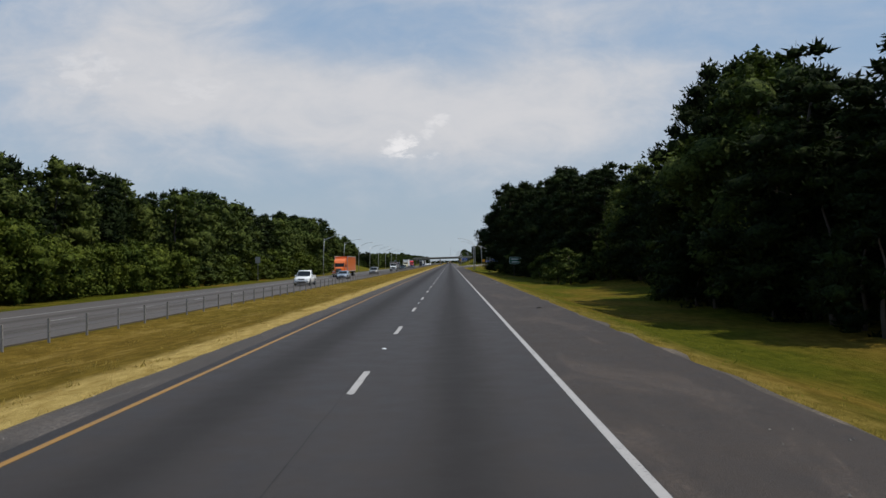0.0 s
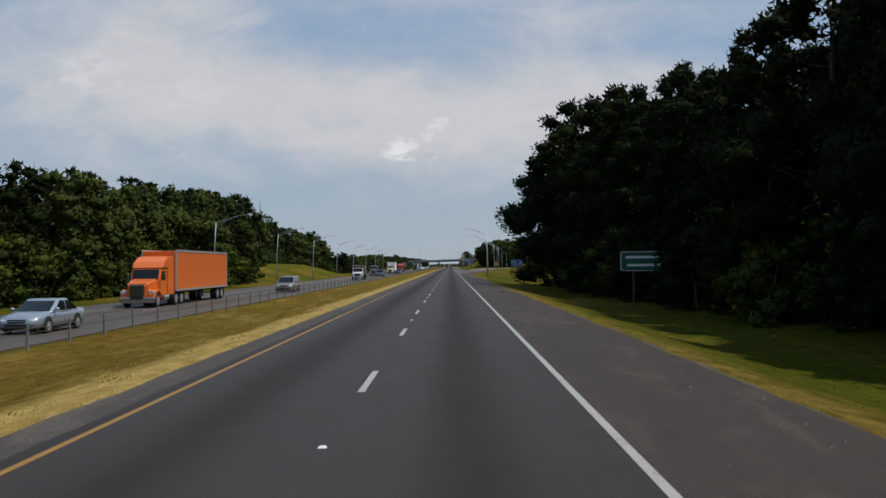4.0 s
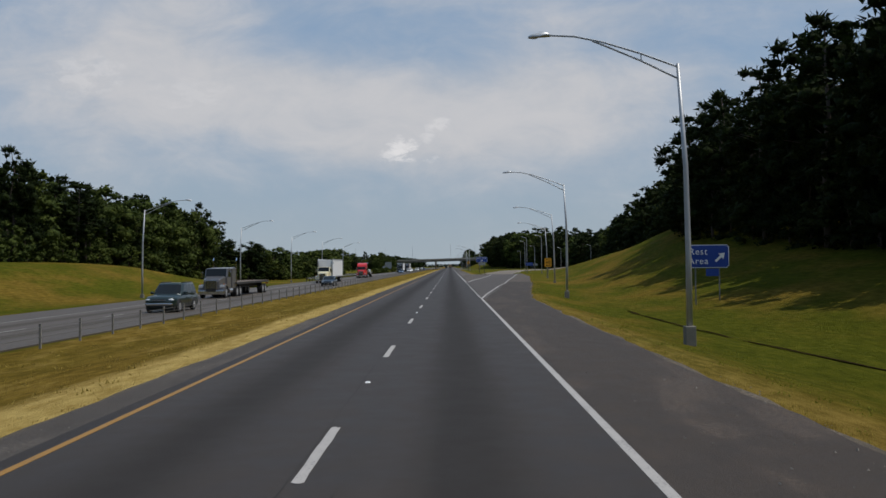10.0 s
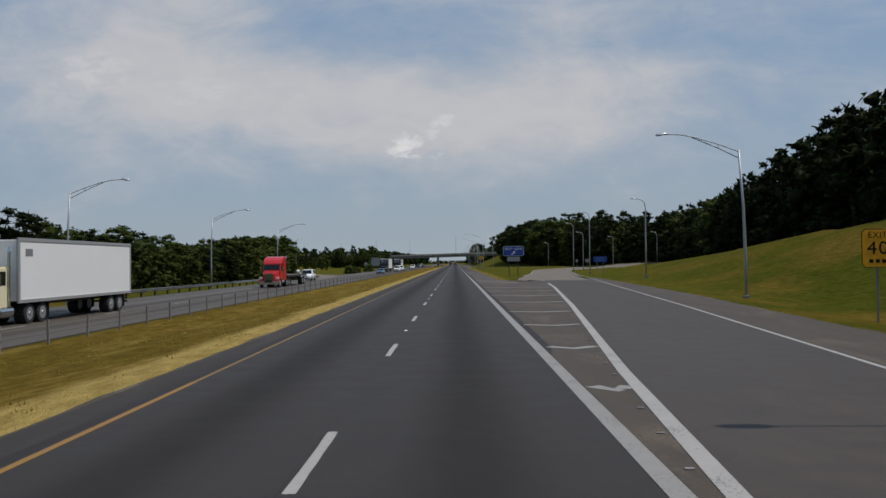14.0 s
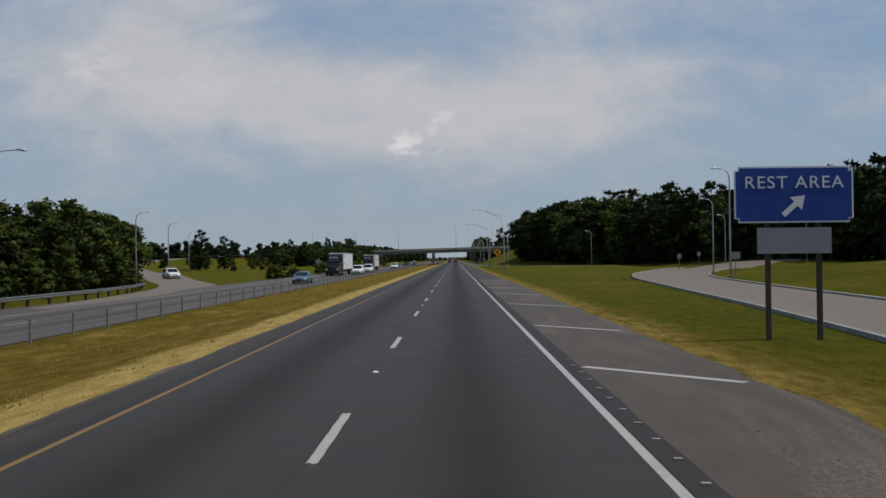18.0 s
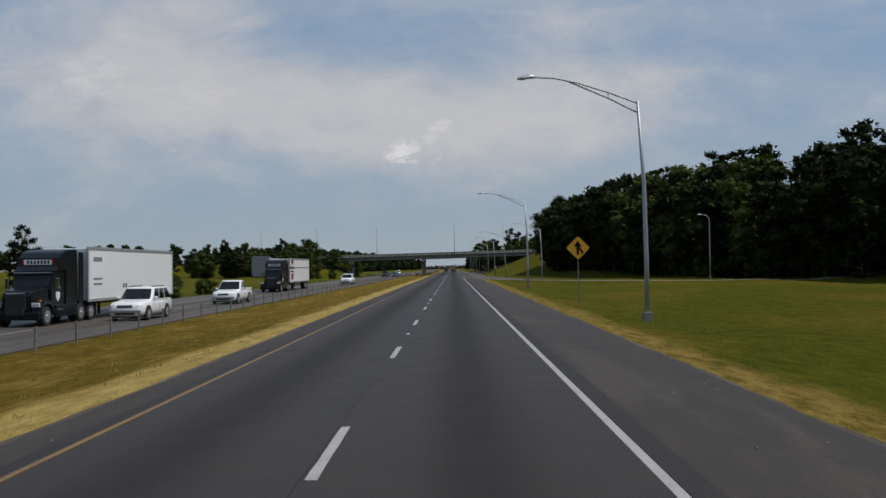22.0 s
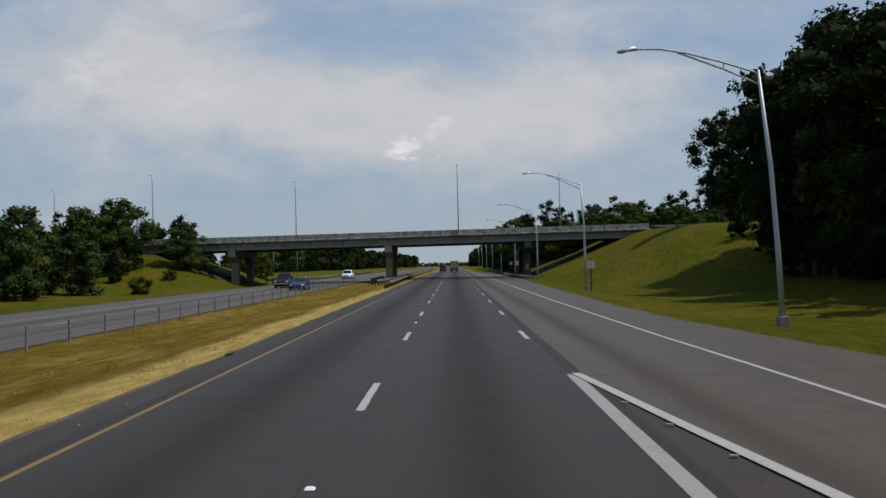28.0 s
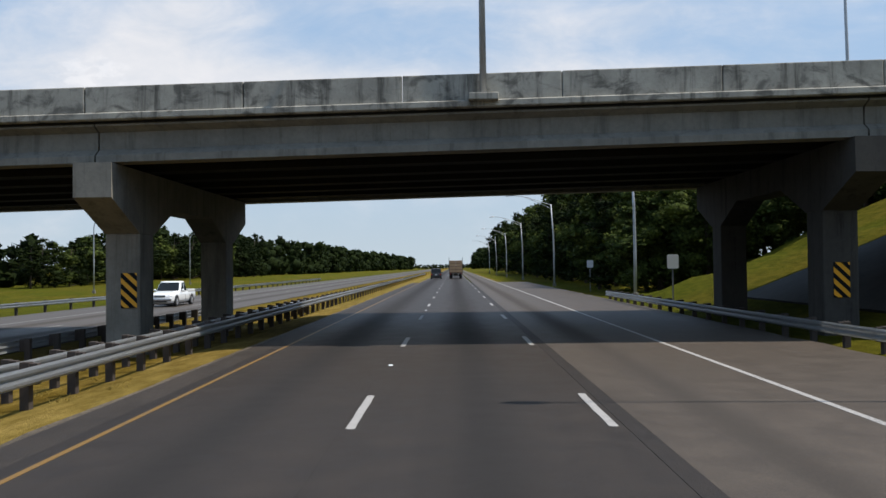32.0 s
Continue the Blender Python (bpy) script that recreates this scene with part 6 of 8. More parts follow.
def car(name, label, m, paint_mat, style, category="car"):
    """A road car that points along +y; style sets its proportions."""
    S = {"minivan": (5.1, 1.98, 1.75, 1.02, (-2.46, 1.50), (-2.20, 0.62), 0.98, 0.35),
         "suv": (5.0, 2.0, 1.84, 1.12, (-2.42, 1.00), (-2.18, 0.28), 1.08, 0.38),
         "old_van": (4.85, 1.95, 1.92, 1.08, (-2.40, 1.45), (-2.28, 0.85), 0.98, 0.35),
         "sedan": (4.85, 1.84, 1.46, 0.92, (-1.85, 1.20), (-0.95, 0.22), 0.86, 0.33),
         "pickup": (5.6, 2.0, 1.90, 1.12, (-0.85, 1.10), (-0.66, 0.40), 1.08, 0.40)}[style]
    L, W, H, belt, (g0, g1), (t0, t1), hood, wr = S
    root = thing(name, label, category, m)
    h, w = L / 2, W / 2
    tail = belt + (0.04 if style == "sedan" else 0.0)
    # lower body, from nose to tail: place, width, top, bottom
    stations = [(h, 0.70, hood - 0.34, 0.44), (h - 0.05, 0.80, hood - 0.24, 0.33), (h - 0.16, 0.90, hood - 0.13, 0.27), (h - 0.45, 0.96, hood - 0.05, 0.25),
                (g1 + 0.35, 0.985, hood, 0.25), (g1 + 0.02, 1.0, belt - 0.01, 0.25), (0.5 * (g0 + g1), 1.0, belt, 0.25), (g0, 1.0, belt, 0.25)]
    if style == "sedan":
        stations += [(g0 - 0.15, 0.99, tail, 0.26), (-h + 0.25, 0.96, tail, 0.30)]
    stations += [(-h + 0.10, 0.94, tail - 0.02, 0.33), (-h + 0.02, 0.90, tail - 0.10, 0.40), (-h, 0.86, tail - 0.2, 0.46)]
    if style == "pickup":
        stations = [s for s in stations if s[0] > g0 - 0.01] + [(-h + 0.03, 0.99, belt, 0.42), (-h, 0.97, belt - 0.02, 0.46)]
    rings = []
    for y, f, top, low in stations:
        ww, d = w * f, top - low
        half = [(0.0, low), (0.80 * ww, low), (0.95 * ww, low + 0.10 * d), (1.0 * ww, low + 0.38 * d), (0.995 * ww, low + 0.62 * d), (0.965 * ww, low + 0.86 * d), (0.90 * ww, top - 0.015), (0.5 * ww, top + 0.03)]
        rings.append([(x, y, z) for x, z in half] + [(0, y, top + 0.04)] + [(-x, y, z) for x, z in half[:0:-1]])
    bm = bmesh.new()
    rows = loft(bm, rings)
    bm.faces.new(rows[0])
    bm.faces.new(rows[-1][::-1])
    bmesh.ops.recalc_face_normals(bm, faces=bm.faces[:])
    part("body", bm, paint_mat, root, smooth=True)
    # cabin: loops of points round the plan at five heights
    wb, wt = w * 0.945, w * (0.88 if style == "old_van" else 0.79)
    wins = {"minivan": 3, "suv": 3, "old_van": 3, "sedan": 2, "pickup": 2}[style]

    def plan(ww, front, rear, round_):
        pts, kinds = [(0.0, front + round_), (0.55 * ww, front + 0.6 * round_), (0.88 * ww, front - 0.04)], ["windscreen", "windscreen", "pillar"]
        a, b = front - 0.22, rear + 0.2
        for i in range(wins):
            y0, y1 = a + (b - a) * i / wins, a + (b - a) * (i + 1) / wins
            pts += [(ww, y0 - 0.03), (ww, y1 + 0.03)]
            kinds += ["side_window", "pillar"]
        pts += [(0.86 * ww, rear + 0.02), (0.5 * ww, rear - 0.02), (0.0, rear - 0.03)]
        kinds += ["rear_window", "rear_window"]
        return pts, kinds

    low_pts, kinds = plan(wb, g1, g0, 0.14)
    high_pts, _ = plan(wt, t1, t0, 0.06)
    heights = (0.0, 0.09, 0.5, 0.90, 1.0)
    grid = []
    for f in heights:
        bulge = 1 + 0.035 * math.sin(math.pi * f)
        row = [(p[0] * (1 - f) * bulge + q[0] * f * bulge, p[1] * (1 - f) + q[1] * f, belt - 0.03 + (H - 0.03 - belt + 0.03) * f) for p, q in zip(low_pts, high_pts)]
        grid.append(row)
    skins = {"cabin": bmesh.new()}
    for sx in (1, -1):
        win = 0
        for j, kind in enumerate(kinds):
            for i in range(4):
                glass = kind != "pillar" and i in (1, 2)
                if kind == "side_window":
                    key = ("side_window", sx, j)
                else:
                    key = (kind, 0, 0)
                key = key if glass else "cabin"
                bm = skins.setdefault(key, bmesh.new())
                q = [grid[i][j], grid[i][j + 1], grid[i + 1][j + 1], grid[i + 1][j]]
                bm.faces.new([bm.verts.new((sx * x, y, z)) for x, y, z in (q if sx < 0 else q[::-1])])
    bm = skins["cabin"]
    top = grid[-1]
    loop = [Vector(p) for p in top] + [Vector((-p[0], p[1], p[2])) for p in top[-2:0:-1]]
    mid = Vector((0, 0.5 * (t0 + t1), H))
    ring2 = [Vector((p.x * 0.86, mid.y + (p.y - mid.y) * 0.9, H - 0.004)) for p in loop]
    for i in range(len(loop)):
        k = (i + 1) % len(loop)
        bm.faces.new([bm.verts.new(p) for p in (loop[i], loop[k], ring2[k], ring2[i])])
    bm.faces.new([bm.verts.new(p) for p in ring2])
    for key, bm in skins.items():
        bmesh.ops.remove_doubles(bm, verts=bm.verts[:], dist=0.001)
        bmesh.ops.recalc_face_normals(bm, faces=bm.faces[:])
        if key == "cabin":
            part("cabin", bm, paint_mat, root, smooth=True)
        else:
            part(key[0], bm, M_GLASS, root, smooth=True)
    wy = (h - 0.96, -h + 1.02)
    for x in (-1, 1):
        for y in wy:
            bm = bmesh.new()
            tube(bm, [(x * (w - 0.26), y, wr + 0.015), (x * (w + 0.002), y, wr + 0.015), (x * (w + 0.008), y, wr + 0.015)], [wr + 0.075, wr + 0.075, wr + 0.055], 20)
            for v in bm.verts:
                v.co.z = max(v.co.z, 0.24)
            part("wheel_arch", bm, M_TRIM, root)
            wheel(root, x * (w - 0.09), y, wr, 0.22)
        bm = bmesh.new()
        bmesh.ops.create_uvsphere(bm, u_segments=12, v_segments=8, radius=1.0)
        for v in bm.verts:
            v.co = Vector((v.co.x * 0.24 + x * w * 0.66, v.co.y * 0.16 + h - 0.16 - 0.05 * (abs(v.co.x * 0.24 + x * w * 0.66) / w), v.co.z * 0.085 + hood - 0.26))
        part("headlight", bm, M_HEAD, root, smooth=True)
        slab("tail_light", root, M_TAIL, x * (w * 0.80) - 0.10, x * (w * 0.80) + 0.10, -h - 0.012, -h + 0.12, tail - 0.40, tail - 0.12, bevel=0.03)
        bm = bmesh.new()
        bmesh.ops.create_uvsphere(bm, u_segments=8, v_segments=6, radius=1.0)
        for v in bm.verts:
            v.co = Vector((v.co.x * 0.13 + x * (w + 0.07), v.co.y * 0.08 + g1 - 0.38, v.co.z * 0.09 + belt + 0.10))
        part("mirror", bm, paint_mat, root, smooth=True)
        for k in range(2):
            slab("door_handle", root, paint_mat, x * w * 0.985 - 0.02, x * w * 0.985 + 0.02, g1 - 1.15 - 1.0 * k, g1 - 0.97 - 1.0 * k, belt - 0.24, belt - 0.20)
            slab("door_seam", root, M_TRIM, x * w * 1.0 - 0.006, x * w * 1.0 + 0.003, g1 - 1.26 - 1.0 * k, g1 - 1.25 - 1.0 * k, 0.45, belt - 0.28)
    slab("grille", root, M_TRIM, -w * 0.42, w * 0.42, h - 0.16, h + 0.004, hood - 0.36, hood - 0.20, bevel=0.02)
    slab("grille_bar", root, M_CHROME, -w * 0.42, w * 0.42, h - 0.05, h + 0.012, hood - 0.295, hood - 0.265, bevel=0.008)
    slab("air_intake", root, M_TRIM, -w * 0.55, w * 0.55, h - 0.10, h + 0.006, 0.36, 0.47, bevel=0.02)
    if style in ("suv", "pickup", "old_van"):
        bright = M_CHROME if style != "old_van" else M_TRIM
        slab("front_bumper", root, bright, -w * 0.86, w * 0.86, h - 0.16, h + 0.05, 0.48, 0.62, bevel=0.04)
        slab("rear_bumper", root, bright, -w * 0.90, w * 0.90, -h - 0.07, -h + 0.12, 0.42, 0.60, bevel=0.04)
    slab("number_plate", root, M_PLATE, -0.16, 0.16, -h - 0.015, -h + 0.005, tail - 0.40, tail - 0.25)
    slab("underbody", root, M_CHASSIS, -w + 0.14, w - 0.14, -h + 0.2, h - 0.2, 0.20, 0.30)
    if style == "pickup":
        slab("cargo_bed_floor", root, M_TRIM, -w + 0.12, w - 0.12, -h + 0.14, g0 - 0.12, belt + 0.045, belt + 0.05)
        for x in (-1, 1):
            slab("bed_rail", root, paint_mat, x * (w - 0.09) - 0.06, x * (w - 0.09) + 0.06, -h + 0.06, g0 - 0.06, belt - 0.06, belt + 0.12, bevel=0.02)
        slab("tailgate", root, paint_mat, -w + 0.06, w - 0.06, -h - 0.02, -h + 0.08, 0.64, belt + 0.12, bevel=0.02)
    if style == "suv":
        for x in (-1, 1):
            slab("roof_rail", root, M_TRIM, x * wt * 0.84 - 0.02, x * wt * 0.84 + 0.02, t0 + 0.2, t1 - 0.2, H - 0.01, H + 0.05, bevel=0.01)
    return root


def tractor(label, m, paint_mat, sleeper=True, roof=True, low=False, aero=False):
    """A bonneted lorry tractor pointing along +y, fifth wheel at y = -5.2."""
    root = thing("semi_tractor", label, "truck", m)
    w = 1.22
    slab("chassis", root, M_CHASSIS, -0.45, 0.45, -6.6, 0.2, 0.62, 0.92)
    bm = bmesh.new()
    prism(bm, [(0.05, 0.75), (0.05, 1.65), (-0.1, 1.82), (-1.55, 2.05), (-1.55, 0.75)], -0.72, 0.72)
    for v in bm.verts:
        if v.co.y < -1:
            v.co.x *= 1.32
    bmesh.ops.recalc_face_normals(bm, faces=bm.faces[:])
    bmesh.ops.bevel(bm, geom=[e for e in bm.edges if e.verts[0].co.z > 1 or e.verts[1].co.z > 1], offset=0.10, segments=3, affect="EDGES")
    part("bonnet", bm, paint_mat, root)
    for x in (-1, 1):
        bm = bmesh.new()
        pr = [(-1.55, 0.62), (-1.50, 1.18), (-1.15, 1.30), (-0.62, 1.30), (-0.22, 1.12), (-0.06, 0.72), (-0.20, 0.66), (-0.36, 1.02), (-0.66, 1.14), (-1.06, 1.14), (-1.36, 0.98), (-1.45, 0.62)]
        prism(bm, pr, x * 0.72, x * w)
        bmesh.ops.recalc_face_normals(bm, faces=bm.faces[:])
        part("mudguard", bm, paint_mat, root)
        slab("headlight", root, M_HEAD, x * 0.98 - 0.2, x * 0.98 + 0.2, -0.12, 0.03, 1.0, 1.22, bevel=0.03)
        slab("marker_lamp", root, M_AMBER, x * 1.1 - 0.06, x * 1.1 + 0.06, -0.3, -0.2, 1.28, 1.36)
    slab("grille", root, M_CHROME if not low else M_TRIM, -0.52, 0.52, 0.03, 0.09, 0.86, 1.66, bevel=0.03)
    for k in range(7):
        slab("grille_bar", root, M_TRIM, -0.42 + 0.14 * k - 0.04, -0.42 + 0.14 * k + 0.04, 0.085, 0.10, 0.92, 1.60)
    slab("bumper", root, M_CHROME if not low else paint_mat, -w, w, -0.05, 0.16, 0.36, 0.74, bevel=0.05)
    bm = bmesh.new()
    top = 2.75
    prism(bm, [(-1.5, 0.8), (-1.5, 1.95), (-1.82, top), (-3.1, top + 0.05), (-3.1, 0.8)], -1.05, 1.05)
    bmesh.ops.recalc_face_normals(bm, faces=bm.faces[:])
    bmesh.ops.bevel(bm, geom=bm.edges[:], offset=0.07, segments=2, affect="EDGES")
    part("cab", bm, paint_mat, root)
    pane("windscreen", ((1.05, -1.5, 1.95), (-1.05, -1.5, 1.95), (-1.05, -1.82, top), (1.05, -1.82, top)), M_GLASS, root, 0.12, 0.02)
    for x in (-1, 1):
        q = [(x * 1.05, -2.85, 1.9), (x * 1.05, -1.75, 1.9), (x * 1.05, -1.95, 2.6), (x * 1.05, -2.85, 2.6)]
        pane("side_window", q if x > 0 else [q[1], q[0], q[3], q[2]], M_GLASS, root, 0.05, 0.012)
        slab("mirror", root, M_CHROME, x * 1.32 - 0.10, x * 1.32 + 0.10, -1.72, -1.62, 1.9, 2.45, bevel=0.02)
        bm = bmesh.new()
        tube(bm, [(x * 0.85, -2.2, 0.68), (x * 0.85, -3.4, 0.68)], 0.30, 14)
        part("fuel_tank", bm, M_CHROME, root)
        bm = bmesh.new()
        tube(bm, [(x * 1.12, -3.0 if not sleeper else -4.75, 0.9), (x * 1.12, -3.0 if not sleeper else -4.75, 3.5), (x * 1.12, -3.12 if not sleeper else -4.9, 3.75)], 0.065, 8)
        part("exhaust_pipe", bm, M_CHROME, root)
        if aero:
            slab("side_skirt", root, paint_mat, x * 1.14 - 0.05, x * 1.14 + 0.05, -4.3, -1.7, 0.42, 1.05, bevel=0.03)
            slab("cab_step", root, M_CHROME, x * 1.18 - 0.03, x * 1.18 + 0.03, -2.6, -1.9, 0.78, 0.84)
            slab("cab_extender", root, paint_mat, x * 1.16 - 0.03, x * 1.16 + 0.03, -5.1, -4.55, 1.0, 3.85, bevel=0.02)
            slab("door_handle", root, M_CHROME, x * 1.06 - 0.02, x * 1.06 + 0.02, -2.9, -2.72, 1.62, 1.68)
            bm = bmesh.new()
            prism(bm, [(-2.05, 1.72), (-2.5, 1.72), (-2.5, 1.45), (-2.275, 1.2), (-2.05, 1.45)], x * 1.045, x * 1.066)
            bmesh.ops.recalc_face_normals(bm, faces=bm.faces[:])
            part("door_badge", bm, M_SIGNWHITE, root, "white shield on the door")
    if aero:
        slab("sun_visor", root, M_CHROME, -0.98, 0.98, -1.86, -1.62, 2.68, 2.76, bevel=0.02)
        slab("bonnet_trim", root, M_CHROME, -0.5, 0.5, 0.0, 0.10, 1.66, 1.73, bevel=0.02)
        slab("roof_marking", root, M_SIGNWHITE, -0.74, 0.74, -2.30, -2.255, 3.16, 3.42, label="pale lettered band on the roof fairing")
        for x in (-0.78, 0.78):
            slab("roof_marking", root, M_TAIL, x - 0.04, x + 0.04, -2.30, -2.255, 3.14, 3.44)
        for k in range(7):
            slab("lettering", root, M_TRIM, -0.62 + 0.18 * k, -0.51 + 0.18 * k, -2.262, -2.250, 3.20, 3.38)
    if sleeper:
        bm = bmesh.new()
        hz = 3.72 if roof else 2.85
        prof = [(-3.1, 0.8), (-3.1, 2.75), (-4.6, hz), (-4.62, 0.8)]
        if roof:
            prof = [(-3.05, 0.8), (-3.05, 2.8), (-1.95, 2.80), (-2.35, 3.25), (-3.1, 3.62), (-4.5, hz), (-4.62, 0.8)]
        if aero:
            prof = [(-3.05, 0.8), (-3.05, 2.8), (-1.86, 2.78), (-2.28, 3.12), (-2.30, 3.46), (-2.75, 3.80), (-3.3, 3.95), (-4.5, 4.0), (-4.62, 0.8)]
        prism(bm, prof, -1.12, 1.12)
        bmesh.ops.recalc_face_normals(bm, faces=bm.faces[:])
        bmesh.ops.bevel(bm, geom=bm.edges[:], offset=0.06, segments=2, affect="EDGES")
        part("sleeper", bm, paint_mat, root)
    slab("fifth_wheel", root, M_CHASSIS, -0.5, 0.5, -5.7, -4.75, 0.92, 1.08, bevel=0.03)
    for x in (-1, 1):
        wheel(root, x * 1.03, -0.85, 0.51, 0.28)
        for y in (-4.75, -6.05):
            wheel(root, x * 0.93, y, 0.51, 0.56)
        slab("mud_flap", root, M_TRIM, x * 0.93 - 0.3, x * 0.93 + 0.3, -6.72, -6.69, 0.25, 0.95)
    return root


def van_trailer(label, m, skin, length=14.6, ribs=0, marks=()):
    """A box trailer whose nose stands at y = 0 and which runs back along -y."""
    root = thing("semi_trailer", label, "trailer", m)
    w, lo, hi = 1.29, 1.15, 4.08
    slab("box_body", root, skin, -w, w, -length, 0, lo, hi, bevel=0.04)
    for z in (lo - 0.10, hi - 0.06):
        for x in (-1, 1):
            slab("side_rail", root, M_ALU, x * w - 0.035, x * w + 0.035, -length - 0.02, 0.02, z, z + 0.16)
    for x in (-1, 1):
        slab("corner_post", root, M_ALU, x * (w - 0.03) - 0.06, x * (w - 0.03) + 0.06, -0.16, 0.025, lo, hi)
        slab("rear_post", root, M_ALU, x * (w - 0.03) - 0.06, x * (w - 0.03) + 0.06, -length - 0.03, -length + 0.12, lo, hi)
    if ribs:
        bm = bmesh.new()
        box(bm, -0.012, 0.012, -0.035, 0.035, lo + 0.08, hi - 0.1)
        rib = from_bm("rib", bm, M_ALU)
        for x in (-1, 1):
            for k in range(1, ribs):
                o = hang(new("rib", rib), root)
                o.location = (x * (w + 0.008), -length * k / ribs, 0)
    for side, y0, y1, z0, z1, mat in marks:
        slab("side_mark", root, mat, side * (w + 0.006) - 0.008, side * (w + 0.006) + 0.008, y0, y1, z0, z1)
    slab("underframe", root, M_CHASSIS, -0.55, 0.55, -length + 0.3, -1.2, 0.85, lo)
    for x in (-1, 1):
        slab("landing_leg", root, M_CHASSIS, x * 0.75 - 0.07, x * 0.75 + 0.07, -2.9, -2.75, 0.25, lo)
        for y in (-length + 1.6, -length + 2.9):
            wheel(root, x * 0.95, y, 0.51, 0.56)
        slab("mud_flap", root, M_TRIM, x * 0.95 - 0.3, x * 0.95 + 0.3, -length + 0.9, -length + 0.93, 0.25, 1.0)
        slab("tail_light", root, M_TAIL, x * 1.05 - 0.12, x * 1.05 + 0.12, -length - 0.05, -length - 0.02, 0.95, 1.06)
    slab("rear_guard", root, M_CHASSIS, -1.1, 1.1, -length + 0.02, -length + 0.12, 0.5, 0.62)
    slab("door_seam", root, M_TRIM, -0.012, 0.012, -length - 0.012, -length, lo + 0.1, hi - 0.1)
    return root


def flat_trailer(label, m, length=14.6):
    root = thing("flatbed_trailer", label, "trailer", m)
    slab("deck", root, M_DECK, -1.28, 1.28, -length, 0, 1.28, 1.42, bevel=0.02)
    for x in (-1, 1):
        slab("side_rail", root, M_CHASSIS, x * 1.28 - 0.03, x * 1.28 + 0.03, -length, 0, 1.20, 1.40)
        slab("beam", root, M_CHASSIS, x * 0.48 - 0.08, x * 0.48 + 0.08, -length + 0.2, -0.8, 0.80, 1.28)
        for y in (-length + 1.4, -length + 2.7):
            wheel(root, x * 0.95, y, 0.51, 0.56)
        slab("landing_leg", root, M_CHASSIS, x * 0.75 - 0.07, x * 0.75 + 0.07, -2.9, -2.75, 0.25, 1.2)
        slab("tail_light", root, M_TAIL, x * 1.05 - 0.12, x * 1.05 + 0.12, -length - 0.03, -length, 1.0, 1.12)
    slab("rear_bar", root, M_CHASSIS, -1.2, 1.2, -length - 0.02, -length + 0.1, 0.55, 0.68)
    return root


def rigid_flatbed(label, m, paint_mat, bed=5.6):
    """A medium flatbed lorry that points along +y."""
    root = thing("flatbed_truck", label, "truck", m)
    slab("chassis", root, M_CHASSIS, -0.42, 0.42, -7.9, -0.1, 0.6, 0.86)
    bm = bmesh.new()
    prism(bm, [(0.0, 0.72), (0.0, 1.35), (-0.12, 1.5), (-1.1, 1.66), (-1.1, 0.72)], -0.95, 0.95)
    bmesh.ops.recalc_face_normals(bm, faces=bm.faces[:])
    bmesh.ops.bevel(bm, geom=bm.edges[:], offset=0.08, segments=2, affect="EDGES")
    part("bonnet", bm, paint_mat, root)
    bm = bmesh.new()
    prism(bm, [(-1.05, 0.7), (-1.05, 1.62), (-1.45, 2.42), (-2.35, 2.45), (-2.35, 0.7)], -1.02, 1.02)
    bmesh.ops.recalc_face_normals(bm, faces=bm.faces[:])
    bmesh.ops.bevel(bm, geom=bm.edges[:], offset=0.07, segments=2, affect="EDGES")
    part("cab", bm, paint_mat, root)
    pane("windscreen", ((1.02, -1.05, 1.62), (-1.02, -1.05, 1.62), (-1.02, -1.45, 2.42), (1.02, -1.45, 2.42)), M_GLASS, root, 0.12, 0.02)
    for x in (-1, 1):
        q = [(x * 1.02, -2.2, 1.55), (x * 1.02, -1.25, 1.55), (x * 1.02, -1.5, 2.3), (x * 1.02, -2.2, 2.3)]
        pane("side_window", q if x > 0 else [q[1], q[0], q[3], q[2]], M_GLASS, root, 0.05, 0.012)
        slab("mirror", root, M_TRIM, x * 1.25 - 0.09, x * 1.25 + 0.09, -1.3, -1.22, 1.6, 2.05, bevel=0.02)
        slab("headlight", root, M_HEAD, x * 0.78 - 0.16, x * 0.78 + 0.16, -0.06, 0.03, 0.98, 1.18, bevel=0.02)
        wheel(root, x * 0.98, -0.85, 0.46, 0.26)
        wheel(root, x * 0.9, -6.1, 0.46, 0.5)
        slab("mud_flap", root, M_TRIM, x * 0.9 - 0.28, x * 0.9 + 0.28, -6.9, -6.87, 0.25, 0.9)
        slab("tail_light", root, M_TAIL, x * 1.0 - 0.12, x * 1.0 + 0.12, -2.55 - bed - 0.02, -2.55 - bed + 0.04, 0.86, 0.98)
    slab("grille", root, M_TRIM, -0.55, 0.55, -0.01, 0.03, 0.85, 1.32, bevel=0.02)
    slab("bumper", root, M_CHROME, -1.05, 1.05, -0.02, 0.14, 0.42, 0.68, bevel=0.04)
    slab("bed", root, M_CHASSIS, -1.24, 1.24, -2.55 - bed, -2.55, 0.95, 1.10, bevel=0.02)
    slab("headboard", root, M_CHASSIS, -1.2, 1.2, -2.6, -2.52, 1.10, 2.3, bevel=0.02)
    return root


